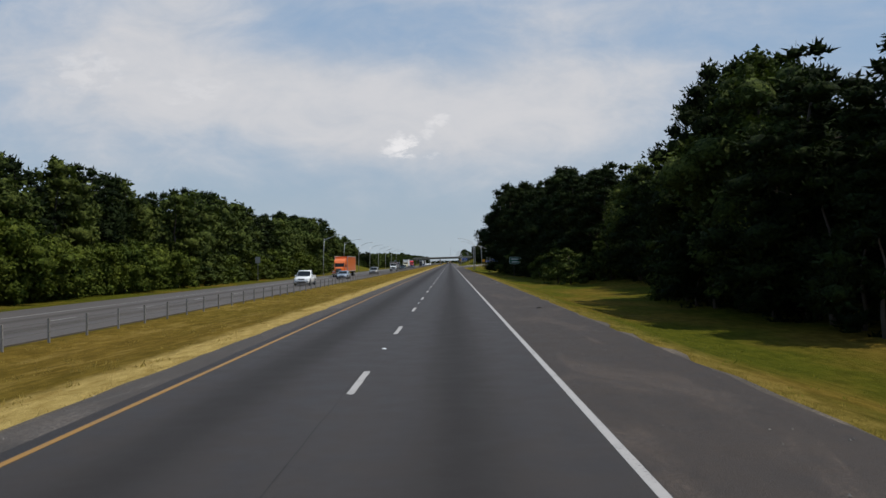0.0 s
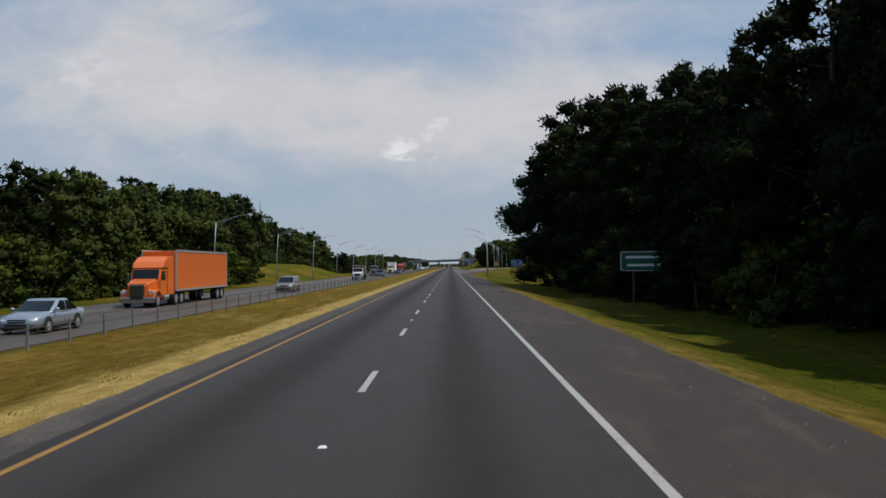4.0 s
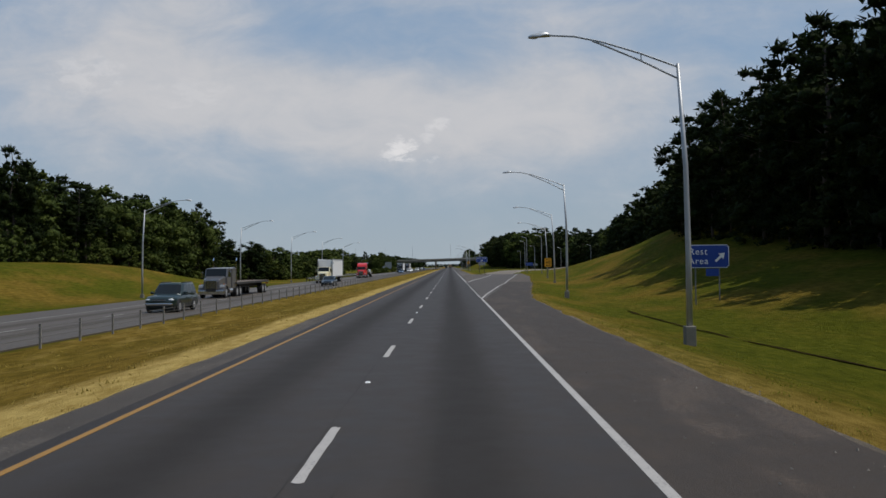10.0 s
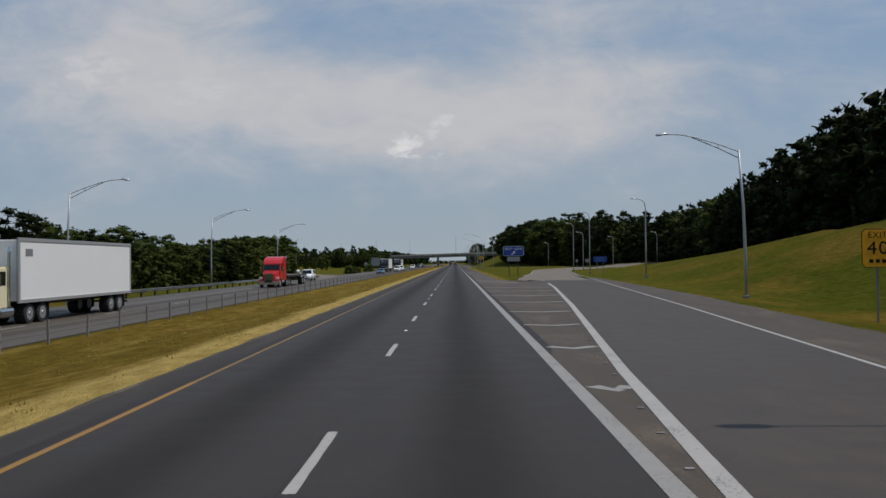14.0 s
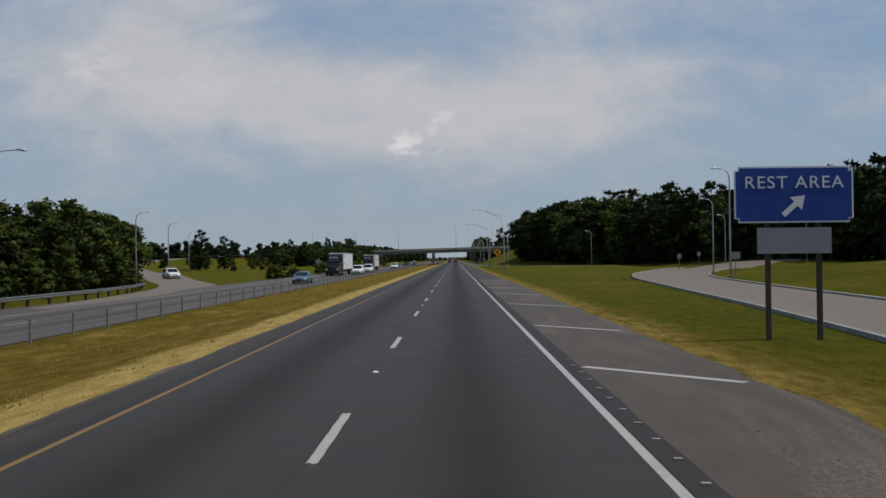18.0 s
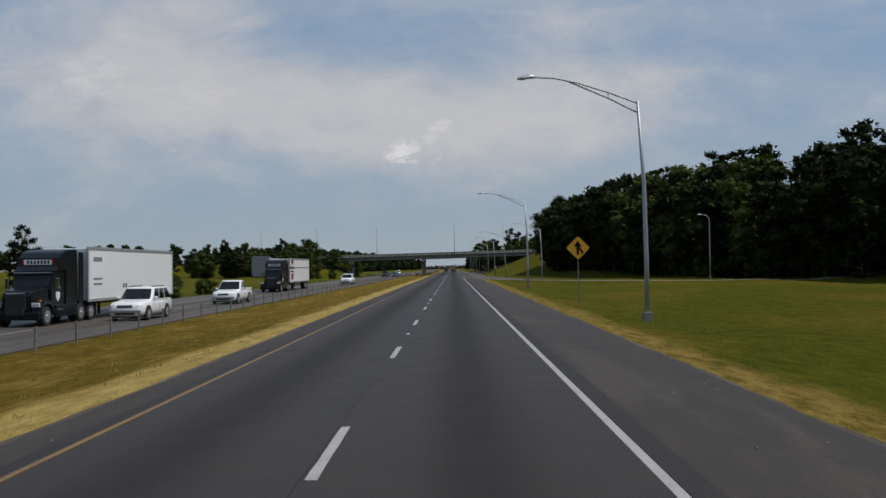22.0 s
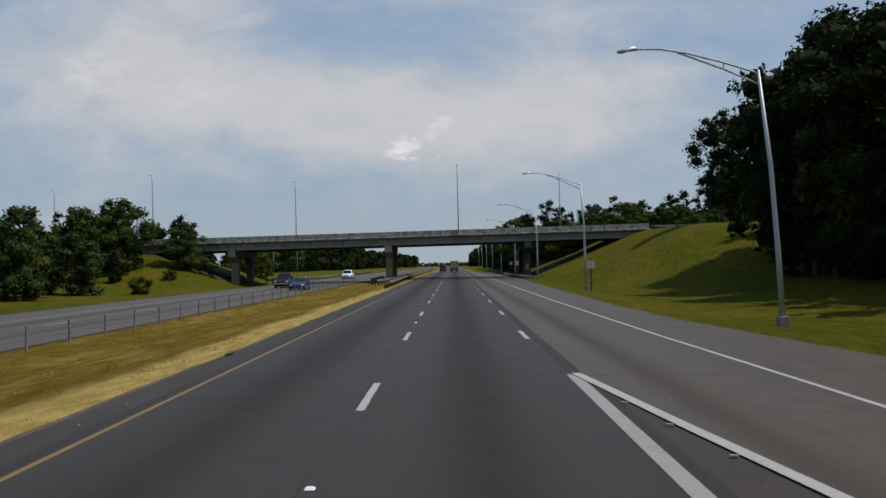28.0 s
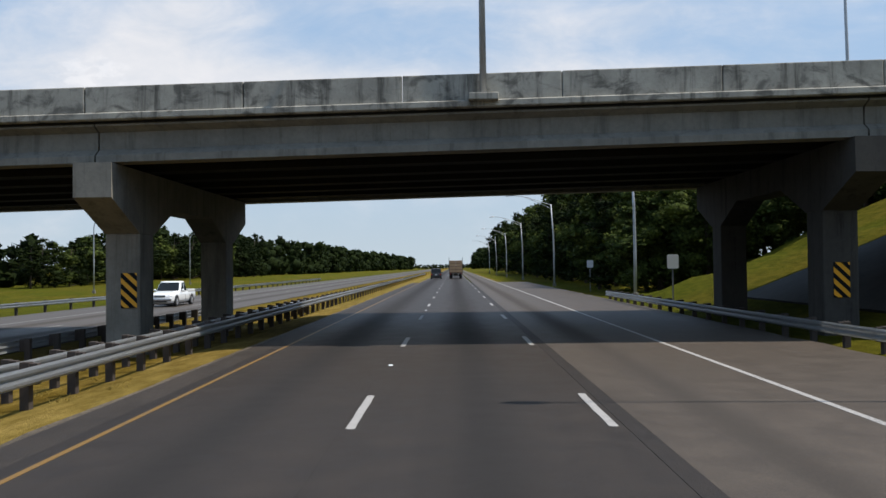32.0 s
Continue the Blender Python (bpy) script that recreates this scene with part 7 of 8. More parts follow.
P_WHITE = carpaint("white car paint", (0.78, 0.78, 0.77), 0.0)
P_CREAM = carpaint("cream lorry paint", (0.76, 0.69, 0.48), 0.0)
P_BLACK = carpaint("black car paint", (0.005, 0.0055, 0.007), 0.0, 0.3, 0.12)
P_DARKGREEN = carpaint("dark green car paint", (0.010, 0.022, 0.020), 0.2)
P_GREYDARK = carpaint("dark slate van paint", (0.010, 0.012, 0.017), 0.0, 0.5)
P_SILVER = carpaint("silver beige car paint", (0.30, 0.28, 0.25), 0.6)
P_NAVY = carpaint("dark blue car paint", (0.007, 0.017, 0.030), 0.2)
P_BLUE = carpaint("light blue car paint", (0.11, 0.17, 0.26), 0.4)
P_RED = carpaint("red lorry paint", (0.52, 0.016, 0.018), 0.0)
P_GREYRIG = carpaint("grey lorry paint", (0.14, 0.14, 0.15), 0.4)
P_LTBLUE = carpaint("pale silver-blue car paint", (0.34, 0.38, 0.43), 0.5)
NEAR_LANE, FAR_LANE = -16.7, -20.35


def oncoming(x, y):
    return pose(x, y, -0.53 if x > -18.5 else -0.55, 0, 0, 180)


car("minivan", "dark slate older minivan in the passing lane", pose(-1.75, 1038.0, 0.006), P_GREYDARK, "old_van", "van")
truck = rigid_flatbed("flatbed lorry with dark chassis and timber load", pose(1.85, 1046, 0.006), P_WHITE, 6.4)


def timber_load(x, y, z):
    root = thing("timber_load", "tall stack of tan sawn timber on a flatbed lorry", "timber", pose(x, y, z))
    for k in range(4):
        for j in range(2):
            slab("timber_pack", root, M_TIMBER, -1.18 + 1.2 * j, -0.02 + 1.2 * j, 0, 5.6, 0.06 + 0.56 * k, 0.56 + 0.56 * k, bevel=0.015)
        slab("bearer", root, M_DECK, -1.18, 1.18, 0.4, 0.5, 0.56 * k, 0.06 + 0.56 * k)
        slab("bearer", root, M_DECK, -1.18, 1.18, 5.0, 5.1, 0.56 * k, 0.06 + 0.56 * k)
    for x0 in (-1, 1):
        slab("stake", root, M_CHASSIS, x0 * 1.24 - 0.04, x0 * 1.24 + 0.04, 0.05, 0.15, 0, 2.75)


timber_load(1.85, 1037.2, 1.108)

car("pickup_truck", "white pickup truck on the opposite carriageway", oncoming(NEAR_LANE, 108), P_WHITE, "pickup", "truck")
car("sedan", "pale silver sedan on the opposite carriageway", oncoming(NEAR_LANE, 147), P_LTBLUE, "sedan")
tractor("orange bonneted lorry tractor with sleeper", oncoming(FAR_LANE, 168.5), M_ORANGE)
van_trailer("orange box trailer behind an orange tractor", pose(FAR_LANE, 173.0, -0.55, 0, 0, 180), M_ORANGE, 14.6)
car("minivan", "silver-beige minivan with dark grille", oncoming(NEAR_LANE + 0.3, 203.5), P_SILVER, "minivan", "van")
hauler = rigid_flatbed("white flatbed lorry carrying rusty steel boxes", oncoming(NEAR_LANE - 0.1, 277.8), P_WHITE)
slab("load_bar", hauler, M_ALU, -1.2, 1.2, -2.62, -2.54, 2.86, 2.94, label="pale bar over the headboard")
for x in (-1, 1):
    slab("headboard_post", hauler, M_ALU, x * 1.18 - 0.04, x * 1.18 + 0.04, -2.62, -2.54, 1.1, 2.9)
    for y in (-1.35, -1.62, -1.9):
        slab("door_lettering", hauler, M_TRIM, x * 1.026 - 0.006, x * 1.026 + 0.006, y - 0.09, y + 0.09, 1.18, 1.30)
    for y0, y1 in ((-3.2, -2.7), (-4.6, -4.9), (-5.35, -5.4), (-5.6, -7.2)):
        bm = bmesh.new()
        tube(bm, [(x * 1.16, y0, 2.86 if y1 > -7 else 2.0), (x * 1.2, (y0 + y1) / 2, 1.9 if y1 > -7 else 1.6), (x * 1.25, y1, 1.02)], 0.03, 5)
        part("tie_strap", bm, M_ALU, hauler, "pale webbing strap over the load")


def steel_box(y, w):
    root = thing("steel_box", "rust-brown open steel box on a flatbed lorry", "steel box", pose(NEAR_LANE - 0.1, y, 0.572), group="rusty steel boxes")
    bm = bmesh.new()
    box(bm, -1.12, 1.12, -w / 2, w / 2, 0, 1.72, 0.02)
    part("shell", bm, M_RUST, root)
    for x in (-1, 1):
        for k in (-0.3, 0.3):
            slab("rib", root, M_RUST, x * 1.13 - 0.025, x * 1.13 + 0.025, k * w - 0.04, k * w + 0.04, 0.02, 1.70)


steel_box(281.65, 2.3)
steel_box(284.35, 2.5)
car("suv", "dark green sport utility car", oncoming(NEAR_LANE + 0.2, 329), P_DARKGREEN, "suv")
tractor("grey bonneted lorry tractor without a roof fairing", oncoming(FAR_LANE, 352), P_GREYRIG, True, False)
flat_trailer("empty dark flatbed trailer behind a grey tractor", pose(FAR_LANE, 356.2, -0.55, 0, 0, 180))
car("sedan", "dark blue sedan with chrome wheels", oncoming(NEAR_LANE + 0.8, 397.5), P_NAVY, "sedan")
tractor("cream bonneted day-cab lorry tractor", oncoming(FAR_LANE, 420.5), P_CREAM, False)
van_trailer("plain white box trailer behind a cream tractor", pose(FAR_LANE, 424.0, -0.55, 0, 0, 180), M_TRAILER, 14.0, 0, ((1, -1.4, -0.7, 3.3, 3.65, M_SIGNBACK), (-1, -1.4, -0.7, 3.3, 3.65, M_SIGNBACK)))
tractor("red bonneted lorry tractor with roof fairing", oncoming(FAR_LANE, 484.5), P_RED)
flat_trailer("empty dark flatbed trailer behind a red tractor", pose(FAR_LANE, 489.0, -0.55, 0, 0, 180), 13.6)
car("suv", "white sport utility car on the outer lane", oncoming(-22.6, 524), P_WHITE, "suv")
car("sedan", "light blue coupe on the opposite carriageway", oncoming(NEAR_LANE, 595), P_BLUE, "sedan")
car("suv", "white sport utility car with roof rails", oncoming(NEAR_LANE + 0.3, 651.5), P_WHITE, "suv")
tractor("black bonneted lorry tractor with tall sleeper", oncoming(FAR_LANE, 645.1), P_BLACK, low=True, aero=True)
van_trailer("white box trailer with small dark markings", pose(FAR_LANE, 650.5, -0.55, 0, 0, 180), M_TRAILER, 14.6, 0, ((-1, -2.0, -0.8, 3.35, 3.6, M_SIGNBACK), (-1, -2.0, -0.8, 2.3, 2.4, M_SIGNBACK), (-1, -2.0, -0.8, 2.0, 2.1, M_SIGNBACK), (-1, -5.8, -5.6, 1.75, 2.0, M_BLACK), (-1, -5.4, -5.2, 1.75, 2.0, M_BLACK)))
car("pickup_truck", "white pickup truck with a chrome bumper", oncoming(NEAR_LANE, 673), P_WHITE, "pickup", "truck")
tractor("black bonneted lorry tractor with pale roof mark", oncoming(FAR_LANE, 705.0), P_BLACK, low=True, aero=True)
ribbed = van_trailer("white ribbed box trailer with red marks", pose(FAR_LANE, 710.4, -0.55, 0, 0, 180), M_TRAILER, 14.6, 13, ((-1, -2.5, -1.2, 1.45, 2.2, M_TAIL), (-1, -2.0, -1.75, 1.75, 1.95, M_SIGNWHITE), (-1, -14.3, -3.4, 2.90, 3.0, M_TAIL), (-1, -1.15, -0.35, 2.80, 3.12, M_BLACK), (-1, -2.2, -1.3, 2.78, 3.08, M_BLACK), (-1, -3.15, -2.35, 2.80, 3.06, M_BLACK), (-1, -2.7, -1.0, 2.38, 2.55, M_BLACK), (-1, -0.95, -0.88, 1.3, 3.95, M_AMBER), (-1, -2.88, -2.81, 1.3, 3.95, M_AMBER)))
bm = bmesh.new()
prism(bm, [(-1.2, 4.0), (-2.5, 4.0), (-2.5, 3.6), (-1.85, 3.32), (-1.2, 3.6)], -1.306, -1.285)
bmesh.ops.recalc_face_normals(bm, faces=bm.faces[:])
part("shield", bm, M_TAIL, ribbed, "red shield on the trailer side")
car("suv", "white sport utility car on the opposite carriageway", oncoming(NEAR_LANE, 751), P_WHITE, "suv")
car("pickup_truck", "dark pickup truck with bright front bumper", oncoming(FAR_LANE, 880), P_BLACK, "pickup", "truck")
car("sedan", "dark blue sedan on the opposite carriageway before the overpass", oncoming(NEAR_LANE + 0.4, 868), carpaint("deep blue car paint", (0.008, 0.022, 0.085), 0.2), "sedan")
car("pickup_truck", "white pickup truck beyond the overpass", oncoming(FAR_LANE, 946), P_WHITE, "pickup", "truck")
car("suv", "white car coming down the opposite ramp", pose(-45.5, 634, ground_z(-45.5, 634) + 0.09, 0, 0, 212), P_WHITE, "suv")

# ---- signs ----


def letters(name, text, size, mat, root, x, z, y=-0.02, width=None):
    cu = bpy.data.curves.new(name, "FONT")
    cu.body, cu.size, cu.align_x, cu.align_y, cu.extrude = text, size, "CENTER", "CENTER", 0.003
    cu.space_character = 1.12
    tmp = bpy.data.objects.new(name, cu)
    scene.collection.objects.link(tmp)
    bpy.context.view_layer.update()
    me = bpy.data.meshes.new_from_object(tmp.evaluated_get(bpy.context.evaluated_depsgraph_get()))
    bpy.data.objects.remove(tmp)
    me.materials.clear()
    me.materials.append(mat)
    ob = hang(new(name, me), root)
    ob.matrix_local = pose(x, y, z, 90)
    if width:
        ob.scale.x = width / max(0.01, ob.dimensions.x)
    return ob


def arrow(name, mat, root, x, z, size, turn, y=-0.02):
    bm = bmesh.new()
    pts = [(-0.09, -0.5), (0.09, -0.5), (0.09, 0.08), (0.30, 0.08), (0.0, 0.5), (-0.30, 0.08), (-0.09, 0.08)]
    a, s = radians(turn), size
    flat = [(x + s * (p * math.cos(a) - q * math.sin(a)), z + s * (p * math.sin(a) + q * math.cos(a))) for p, q in pts]
    front = [bm.verts.new((u, y, v)) for u, v in flat]
    rear = [bm.verts.new((u, y + 0.005, v)) for u, v in flat]
    bm.faces.new(front)
    for i in range(len(flat)):
        bm.faces.new((front[i], rear[i], rear[(i + 1) % len(flat)], front[(i + 1) % len(flat)]))
    bmesh.ops.recalc_face_normals(bm, faces=bm.faces[:])
    return part(name, bm, mat, root)


def sign(name, label, x, y, w, h, bottom, face, posts, post_mat=None, border=None, turn=0.0, wood=False, post_top=None, back=False):
    """A board on posts; its foot stands on the ground at (x, y)."""
    gz = min(ground_z(x + p, y) for p in posts)
    root = thing(name, label, "road sign", pose(x, y, gz, 0, 0, turn))
    lift = bottom - gz
    for p in posts:
        bm = bmesh.new()
        if wood:
            box(bm, p - 0.06, p + 0.06, 0.03, 0.15, -0.3, post_top or lift + h * 0.9, 0.01)
        else:
            box(bm, p - 0.035, p + 0.035, 0.03, 0.08, -0.3, post_top or lift + h * 0.9)
        part("post", bm, post_mat or M_POST, root)
    bm = bmesh.new()
    box(bm, -w / 2, w / 2, 0.0, 0.02, lift, lift + h)
    bmesh.ops.bevel(bm, geom=[e for e in bm.edges if abs(e.verts[0].co.y - e.verts[1].co.y) > 0.01], offset=min(w, h) * 0.07, segments=4, affect="EDGES")
    board = part("board", bm, border or face, root)
    if border:
        k = 0.045 if w > 1.5 else 0.025
        bm = bmesh.new()
        box(bm, -w / 2 + k, w / 2 - k, -0.008, 0.0, lift + k, lift + h - k)
        bmesh.ops.bevel(bm, geom=[e for e in bm.edges if abs(e.verts[0].co.y - e.verts[1].co.y) > 0.005], offset=min(w, h) * 0.06, segments=4, affect="EDGES")
        part("face", bm, face, root)
    return root, lift


s, z = sign("rest_area_sign", "small blue rest area sign with white arrow on posts", 18.9, 331, 2.9, 1.55, 1.9, M_BLUE, (-0.8, 0.8), border=M_SIGNWHITE)
letters("lettering", "Rest", 0.62, M_SIGNWHITE, s, -0.62, z + 1.08)
letters("lettering", "Area", 0.62, M_SIGNWHITE, s, -0.62, z + 0.45)
arrow("arrow", M_SIGNWHITE, s, 0.85, z + 0.72, 0.85, -48)
bm = bmesh.new()
box(bm, -0.1, 0.75, 0.0, 0.02, z - 0.55, z - 0.05)
part("lower_plate", bm, M_BLUE, s)

s, z = sign("rest_area_gore_sign", "large blue rest area sign over a blank grey plate", 10.62, 515.2, 3.15, 1.5, 3.1, M_BLUE, (-0.68, 0.68), border=M_SIGNWHITE, wood=True, post_mat=M_DARKWOOD)
letters("lettering", "REST AREA", 0.46, M_SIGNWHITE, s, 0.0, z + 1.06, width=2.6)
arrow("arrow", M_SIGNWHITE, s, 0.0, z + 0.46, 0.78, -48)
bm = bmesh.new()
box(bm, -0.98, 0.98, 0.0, 0.02, z - 0.82, z - 0.13)
part("lower_plate", bm, M_SIGNBACK, s, "blank grey plate")

s, z = sign("blue_information_sign", "small blue information sign beyond the ramp", 24.2, 517, 2.1, 0.9, 2.0, M_BLUE, (-0.5, 0.5), border=M_BLUE)
for k, wd in ((0.62, 1.5), (0.28, 1.3)):
    bm = bmesh.new()
    box(bm, -wd / 2, wd / 2, -0.016, -0.009, z + k - 0.07, z + k + 0.07)
    # pale lettering with the shadow on the sign mixed into its colour
    part("text_bar", bm, plain("shadow-dimmed sign lettering", (0.09, 0.15, 0.36), 0.5, 0, 0.2, 2.0), s)

s, z = sign("exit_speed_sign", "yellow exit 40 advisory speed sign on one post", 18.1, 417.3, 1.22, 1.5, 1.85, M_SIGNYEL, (0.0,), border=M_BLACK)
letters("lettering", "EXIT", 0.34, M_BLACK, s, 0.0, z + 1.26, width=0.72)
letters("lettering", "40", 0.72, M_BLACK, s, 0.0, z + 0.74, width=0.82)
for k in (-0.25, 0.0, 0.25):
    bm = bmesh.new()
    box(bm, k - 0.08, k + 0.08, -0.016, -0.009, z + 0.18, z + 0.32)
    part("text_bar", bm, M_BLACK, s)


def diamond(name, label, x, y, side, centre, face, turn=0.0, symbol=False):
    gz = ground_z(x, y)
    root = thing(name, label, "road sign", pose(x, y, gz, 0, 0, turn))
    c = centre - gz
    bm = bmesh.new()
    box(bm, -0.035, 0.035, 0.025, 0.075, -0.3, c + 0.4)
    part("post", bm, M_POST, root)
    for nm, k, mat, yy in (("board", 1.0, M_BLACK if symbol else face, (0.0, 0.02)), ("face", 0.95, face, (-0.006, 0.0))):
        bm = bmesh.new()
        r = side * 0.7071 * k
        a = [bm.verts.new((px * r, yy[0], c + pz * r)) for px, pz in ((0, -1), (1, 0), (0, 1), (-1, 0))]
        b = [bm.verts.new((px * r, yy[1], c + pz * r)) for px, pz in ((0, -1), (1, 0), (0, 1), (-1, 0))]
        bm.faces.new(a)
        bm.faces.new(b[::-1])
        for i in range(4):
            bm.faces.new((a[i], a[(i + 1) % 4], b[(i + 1) % 4], b[i]))
        bmesh.ops.recalc_face_normals(bm, faces=bm.faces[:])
        bmesh.ops.bevel(bm, geom=[e for e in bm.edges if abs(e.verts[0].co.y - e.verts[1].co.y) > 0.004], offset=0.06, segments=3, affect="EDGES")
        part(nm, bm, mat, root)
    if symbol:
        k = side / 1.22
        arrow("arrow", M_BLACK, root, -0.02 * k, c + 0.02, 0.95 * k, 0, -0.012)
        bm = bmesh.new()
        bm.faces.new([bm.verts.new((px * k, -0.012, c + pz * k)) for px, pz in ((0.24, -0.42), (0.36, -0.42), (0.36, -0.25), (0.08, 0.10), (0.0, 0.10), (0.0, 0.0), (0.24, -0.3))])
        bmesh.ops.solidify(bm, geom=bm.faces[:], thickness=0.004)
        part("merging_arm", bm, M_BLACK, root)
    return root


diamond("merge_sign", "yellow diamond merge sign on a steel post", 10.0, 660.2, 1.2, 3.45, M_SIGNYEL, symbol=True)
diamond("diamond_sign", "grey back of a diamond sign on one post", -30.9, 696, 1.2, 1.9, M_SIGNBACK)
s, z = sign("board_sign", "grey back of a large square road sign", -33.2, 758, 3.7, 3.7, 0.95, M_SIGNBACK, (-1.1, 1.1), wood=False)
for k in (0.5, 1.4, 2.3, 3.2):
    bm = bmesh.new()
    box(bm, -1.8, 1.8, -0.03, -0.002, z + k - 0.03, z + k + 0.03)
    part("stiffener", bm, M_POST, s)
s, z = sign("guide_sign", "green guide sign on posts below dark trees", 15.6, 168, 4.4, 1.35, 1.7, M_GREEN, (-1.3, 1.3), border=M_SIGNWHITE, wood=True, post_mat=M_DARKWOOD)
for k, wd, off in ((0.95, 2.9, -0.4), (0.4, 2.5, -0.5)):
    bm = bmesh.new()
    box(bm, off - wd / 2, off + wd / 2, -0.016, -0.009, z + k - 0.09, z + k + 0.09)
    part("text_bar", bm, M_SIGNWHITE, s)
sign("small_sign", "grey back of a small road sign", -32.5, 151.6, 0.9, 1.1, 2.4, M_SIGNBACK, (0.0,))
for x, y, w, h, b in ((35.5, 622, 0.6, 0.75, 1.9), (45.0, 645, 0.6, 0.75, 2.3), (33.5, 590, 1.1, 0.8, 1.9), (13.2, 926, 0.61, 0.76, 2.0), (14.5, 962, 0.6, 0.7, 2.0)):
    sign("small_sign", "small grey road sign on a thin post", x, y, w, h, b, M_SIGNBACK if y < 900 else M_SIGNWHITE, (0.0,))

s, z = sign("no_parking_sign", "white no-parking sign on a wooden post", 13.65, 844.8, 0.62, 0.62, 1.75, M_SIGNWHITE, (0.0,), wood=True, post_mat=M_DARKWOOD)
letters("letter", "P", 0.42, M_BLACK, s, 0, z + 0.31)
bm = bmesh.new()
ring = [bm.verts.new((r * math.cos(a), -0.012, z + 0.31 + r * math.sin(a))) for a in np.linspace(0, 2 * math.pi, 24, endpoint=False) for r in (0.22, 0.265)]
for i in range(24):
    j = (i + 1) % 24
    bm.faces.new((ring[2 * i], ring[2 * i + 1], ring[2 * j + 1], ring[2 * j]))
part("ring", bm, plain("sign red", (0.30, 0.02, 0.02), 0.45, 0, 0.1, 1.0), s)

# ---- small things on the verge ----


def debris():
    for i, (x, y, kind) in enumerate(((5.9, 40.0, "t"), (6.5, 86.0, "w"), (5.83, 178.6, "t"), (6.6, 99.0, "t"), (-4.0, 466 + 20.5, "t"), (6.0, 686, "w"), (9.6, 779, "t"), (-4.2, 790.5, "t"), (6.3, 252, "w"))):
        bm = bmesh.new()
        pts = [(rng.normal(0, 0.05) + k * 0.14 - 0.28, rng.normal(0, 0.05), 0.03 + 0.05 * rng.random()) for k in range(5)]
        tube(bm, pts, [0.02, 0.06, 0.05, 0.06, 0.015], 5)
        for v in bm.verts:
            v.co.z = max(0.0, v.co.z * 0.7)
        me = from_bm("debris", bm, M_TYRE if kind == "t" else M_SIGNWHITE)
        ob = new("tyre_scrap" if kind == "t" else "litter", me)
        ob.location = (x, y, 0.008)
        ob.rotation_euler.z = rng.uniform(0, 3)
        ob.scale = (0.75, 0.75, 0.75) if kind == "t" else (0.3, 0.35, 0.4)
        tagged(ob, "curled black scrap of tyre on the shoulder" if kind == "t" else "crumpled pale litter beside the road", "tyre scrap" if kind == "t" else "litter")


debris()


def gore_dirt():
    """Clods, bark and a broken limb washed together at the end of the gore."""
    bm = bmesh.new()
    for _ in range(150):
        k = rng.random()
        x, y = 8.3 + 2.4 * k + rng.normal(0, 0.45), 477.8 + 5.0 * k + rng.normal(0, 0.6)
        r = 0.007 + 0.028 * rng.random() ** 3
        vs = bmesh.ops.create_icosphere(bm, subdivisions=1, radius=r)["verts"]
        for v in vs:
            v.co = Vector((v.co.x * 1.6 + x, v.co.y * 1.3 + y, max(-0.01, v.co.z * 0.45) + 0.008))
    tagged(new("soil_clods", from_bm("soil_clods", bm, plain("dark bark and soil", (0.045, 0.032, 0.020), 1.0, 0, 0.5, 4.0, 0.1, 0.4))), "dark clods of soil and bark scattered at the tip of the gore", "soil", kind="stuff")
    for x, y, l, a in ((10.5, 482.9, 0.95, 0.1), (9.6, 480.6, 0.4, 0.9), (8.9, 479.6, 0.3, -0.5), (10.0, 479.4, 0.5, 0.3), (9.2, 481.9, 0.35, -0.2)):
        bm = bmesh.new()
        tube(bm, [(-l / 2, 0, 0.03), (-l * 0.1, 0.03 * l, 0.045), (l * 0.2, -0.02 * l, 0.04), (l / 2, 0.05 * l, 0.03)], [0.03, 0.028, 0.022, 0.01], 6)
        ob = new("fallen_branch", from_bm("fallen_branch", bm, M_BARK, True))
        ob.location, ob.rotation_euler.z = (x, y, 0.0), a
        tagged(ob, "broken grey-brown branch lying at the gore tip", "branch", group="fallen branches")


gore_dirt()


def edge_grass(name, label, rows, mat, h):
    """Short ragged tufts along the edges of the paving."""
    pts, faces = [], []
    for x, y, z in rows:
        for _ in range(4):
            a, s = rng.uniform(0, 6.28), rng.uniform(0.5, 1.2) * h
            bx, by = x + rng.normal(0, 0.05), y + rng.normal(0, 0.05)
            lx, ly = math.cos(a) * s * 0.5, math.sin(a) * s * 0.5
            px, py = -math.sin(a) * 0.012, math.cos(a) * 0.012
            k = len(pts)
            pts += [(bx - px, by - py, z - 0.03), (bx + px, by + py, z - 0.03), (bx + lx, by + ly, z + s)]
            faces.append((k, k + 1, k + 2))
    ob = new(name, mesh(name, pts, faces, mat))
    tagged(ob, label, "grass", kind="stuff")


M_STRAW = blades("straw", (0.42, 0.30, 0.09), (0.62, 0.47, 0.18))
M_BLADE = blades("grass blades", (0.28, 0.215, 0.04), (0.48, 0.36, 0.09))
rows = []
for y in np.arange(-20, 856, 0.075):
    x = -4.40 + 0.12 * noise.noise((5, y * 0.35, 0)) - rng.exponential(0.16)
    rows.append((x, y, ground_z(x, y)))
edge_grass("median_straw", "dry straw tufts along the median edge", rows, M_STRAW, 0.045)
rows = []
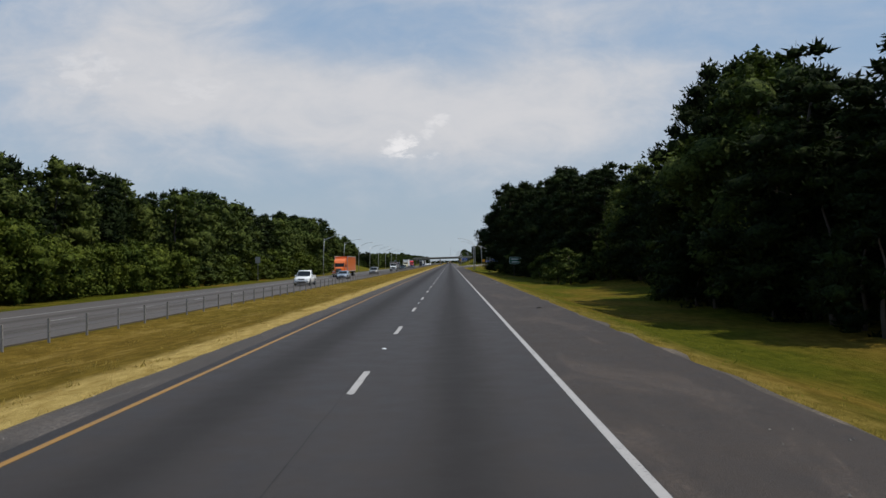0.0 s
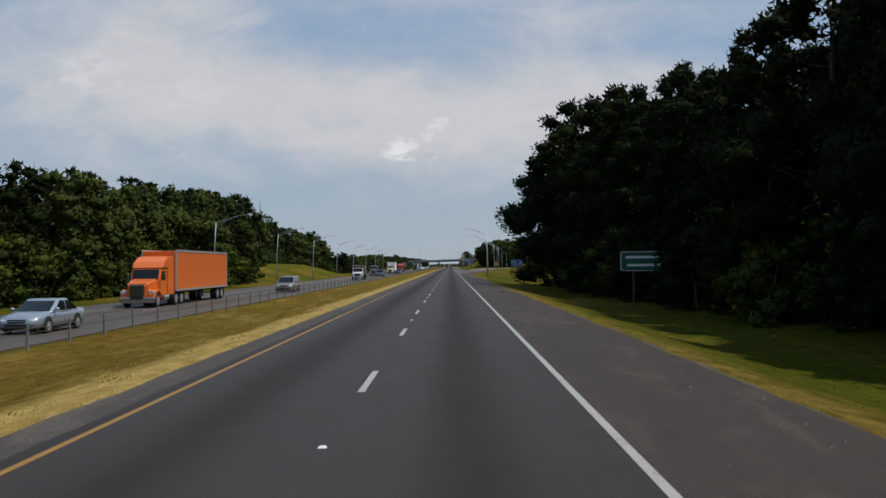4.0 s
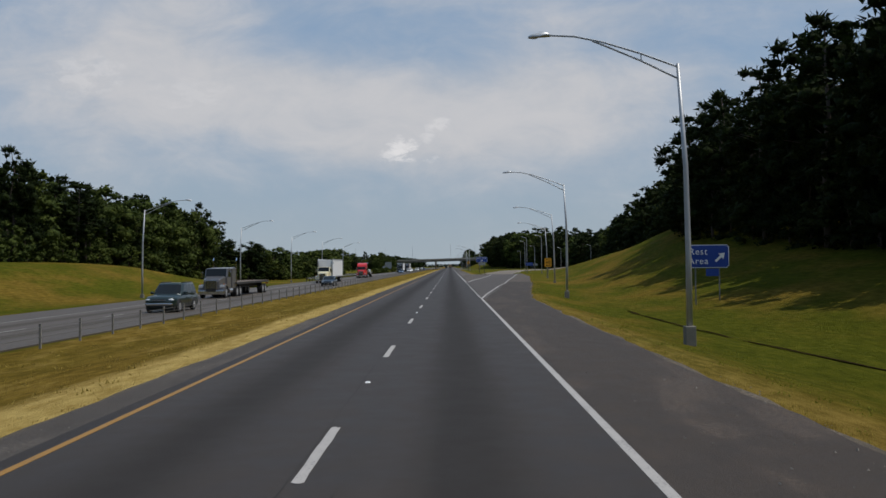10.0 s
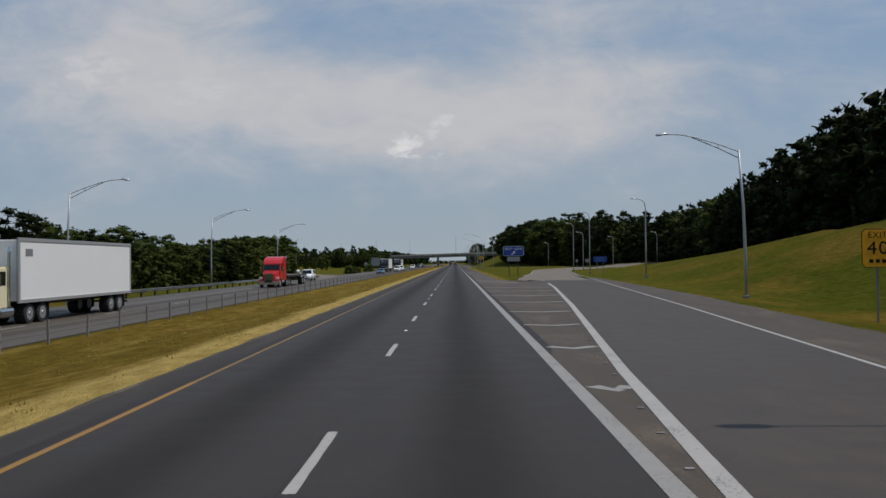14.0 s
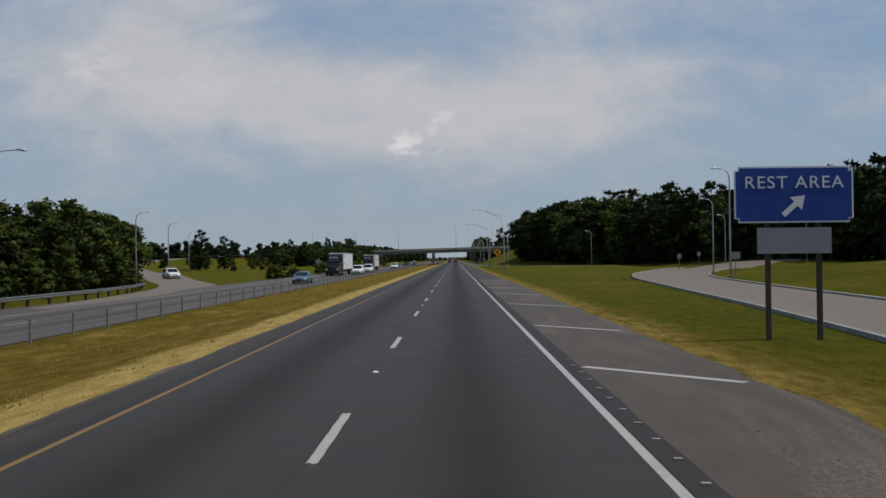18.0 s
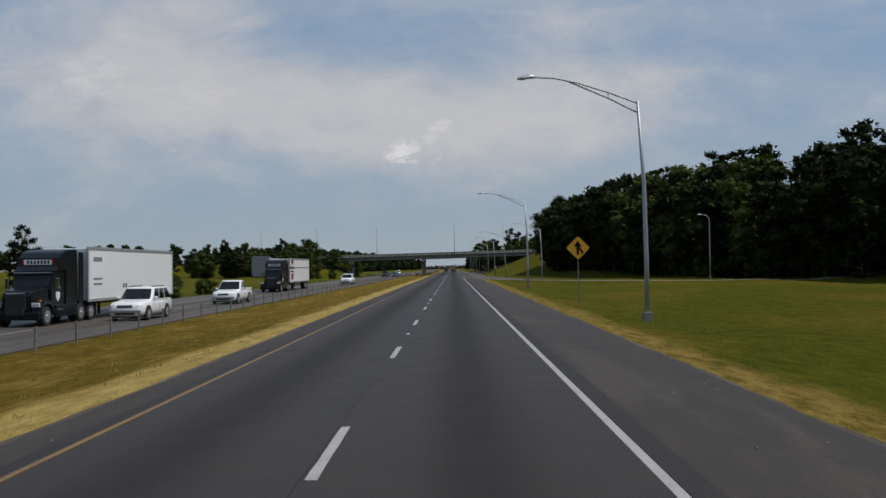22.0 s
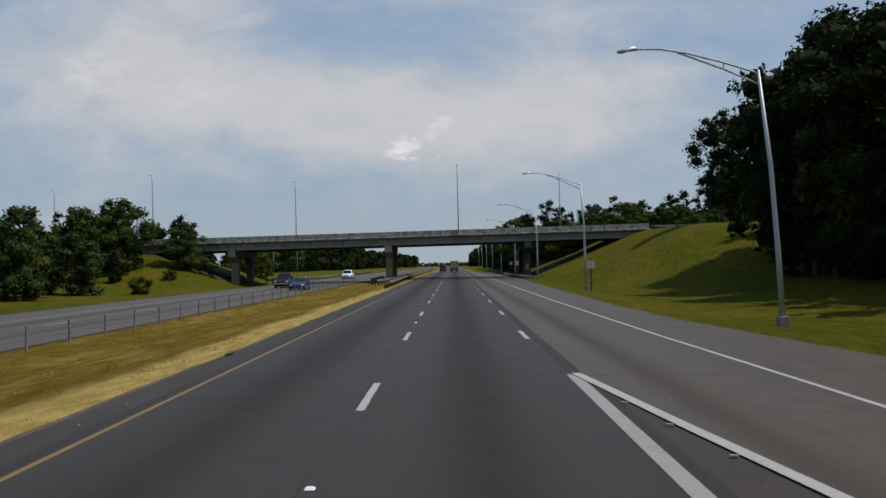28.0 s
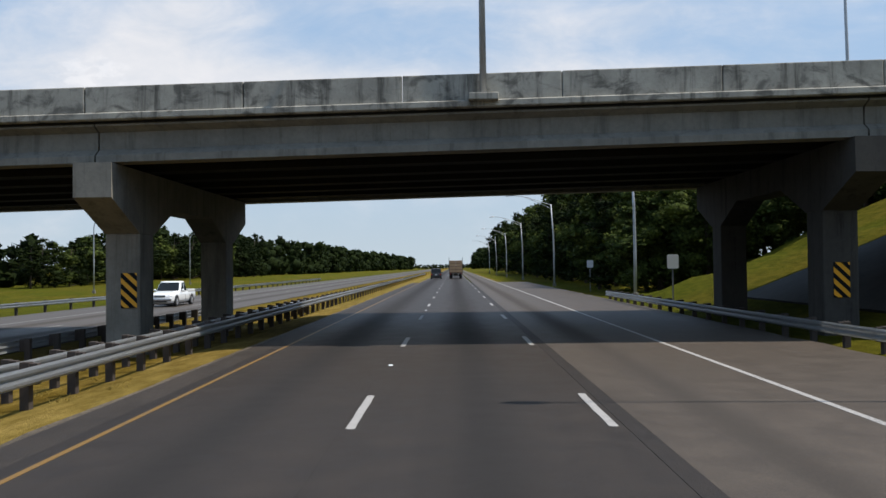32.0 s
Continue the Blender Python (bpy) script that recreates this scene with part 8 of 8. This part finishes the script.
for y in np.arange(-20, 800, 0.08):
    e = along(SHOULDER_R, y) if y < 470 else along([(500, 7.0), (586, 6.9), (612, 6.7), (786, 6.75)], y)
    if 388 < y < 500:
        e = along(SHOULDER_R, y)
    x = e + 0.06 + 1.3 * edge_noise(y + 31) + rng.exponential(0.16)
    rows.append((x, y, ground_z(x, y)))
edge_grass("verge_grass", "ragged grass tufts along the shoulder edge", rows, M_BLADE, 0.05)


def weeds(name, label, count, spot, mat, tall):
    """Loose clumps of narrow blades scattered over the mown grass."""
    pts, faces = [], []
    for _ in range(count):
        x, y = spot()
        z, size = ground_z(x, y) - 0.02, rng.uniform(0.5, 1.3) * tall
        for _ in range(9):
            a, b = rng.uniform(0, 6.28), rng.uniform(0, 6.28)
            bx, by, w = x + rng.normal(0, 0.13), y + rng.normal(0, 0.16), rng.uniform(0.012, 0.03)
            lean = size * rng.uniform(0.2, 0.9)
            k = len(pts)
            pts += [(bx - w * math.sin(a), by + w * math.cos(a), z), (bx + w * math.sin(a), by - w * math.cos(a), z), (bx + lean * math.cos(b), by + lean * math.sin(b), z + size * rng.uniform(0.5, 1.0))]
            faces.append((k, k + 1, k + 2))
    ob = new(name, mesh(name, pts, faces, mat))
    tagged(ob, label, "grass", kind="stuff")


M_WEED = blades("weed blades", (0.24, 0.175, 0.035), (0.46, 0.34, 0.10))
M_GREENWEED = blades("green grass blades", (0.12, 0.13, 0.018), (0.26, 0.24, 0.04))
weeds("median_weeds", "ragged dry weeds in the mown median", 4200, lambda: (-5.2 - 7.2 * rng.random() ** 1.1, -10 + 910 * rng.random()), M_WEED, 0.10)
weeds("verge_weeds", "ragged grass clumps on the verge", 2600, lambda: (lambda y: ((along(SHOULDER_R, y) if y < 470 else 7.1) + 0.5 + 4.5 * rng.random(), y))(-10 + (395 * rng.random() if rng.random() < 0.6 else 500 + 270 * rng.random())), M_GREENWEED, 0.07)


def pebbles():
    """Loose stones and grit on the shoulders."""
    pts, faces = [], []
    for i in range(5200):
        y = -10 + 800 * rng.random()
        if 388 < y < 470:
            continue
        x = 3.95 + 3.0 * rng.random() ** 0.6 if i % 4 else -3.75 - 0.7 * rng.random()
        r = 0.008 + 0.016 * rng.random() ** 3
        k = len(pts)
        a = rng.uniform(0, 6.28)
        pts += [(x + r * math.cos(a + j * 2.09) * rng.uniform(0.8, 1.5), y + r * math.sin(a + j * 2.09) * 1.4, 0.004) for j in range(3)] + [(x, y, 0.004 + r * 1.2)]
        faces += [(k, k + 1, k + 3), (k + 1, k + 2, k + 3), (k + 2, k, k + 3)]
    ob = new("shoulder_stones", mesh("shoulder_stones", pts, faces, plain("pale stone chips", (0.20, 0.18, 0.155), 0.9, 0, 0.4, 3.0)))
    tagged(ob, "loose pale stones scattered over the shoulder", "stones", kind="stuff")


pebbles()


def cracks():
    """Short branching cracks near the pavement edges."""
    for _ in range(16):
        y = rng.uniform(0, 880)
        x = float(rng.choice([3.25, 3.4, 5.0, 5.8, -3.1, 0.35])) + rng.normal(0, 0.12)
        if 330 < y < 480 and x > 4:
            continue
        bm = bmesh.new()
        heading = 1.57 + rng.normal(0, 0.12)
        for branch in range(1):
            px, py, prev = x, y, None
            h = heading + branch * rng.uniform(-0.5, 0.5)
            for j in range(int(rng.integers(6, 14))):
                w = rng.uniform(0.003, 0.007)
                ring = [bm.verts.new((px - w * math.sin(h), py + w * math.cos(h), 0.0042)), bm.verts.new((px + w * math.sin(h), py - w * math.cos(h), 0.0042))]
                if prev:
                    bm.faces.new((prev[0], prev[1], ring[1], ring[0]))
                prev = ring
                h += 0.5 * (heading - h) + rng.normal(0, 0.14)
                px, py = px + 0.16 * math.cos(h), py + 0.2 * math.sin(h)
        ob = new("road_crack", from_bm("road_crack", bm, M_CRACK))
        tagged(ob, "dark branching crack in the asphalt", "crack", group="cracks in the asphalt", kind="structure")


cracks()


def cross_joint(x0, x1, y):
    bm = bmesh.new()
    prev = None
    for x in np.arange(x0, x1, 0.35):
        yy, w = y + 0.05 * noise.noise((x, y, 2)), 0.02 + 0.03 * rng.random()
        ring = [bm.verts.new((x, yy - w, 0.0105)), bm.verts.new((x, yy + w, 0.0105))]
        if prev:
            bm.faces.new((prev[0], ring[0], ring[1], prev[1]))
        prev = ring
    tagged(new("cross_joint", from_bm("cross_joint", bm, M_CRACK)), "dark joint across the merging lane and shoulder", "road joint", kind="structure")


cross_joint(4.05, 8.9, 349.2)
cross_joint(5.2, 10.4, 798.4)
cross_joint(4.0, 10.2, 842.0)
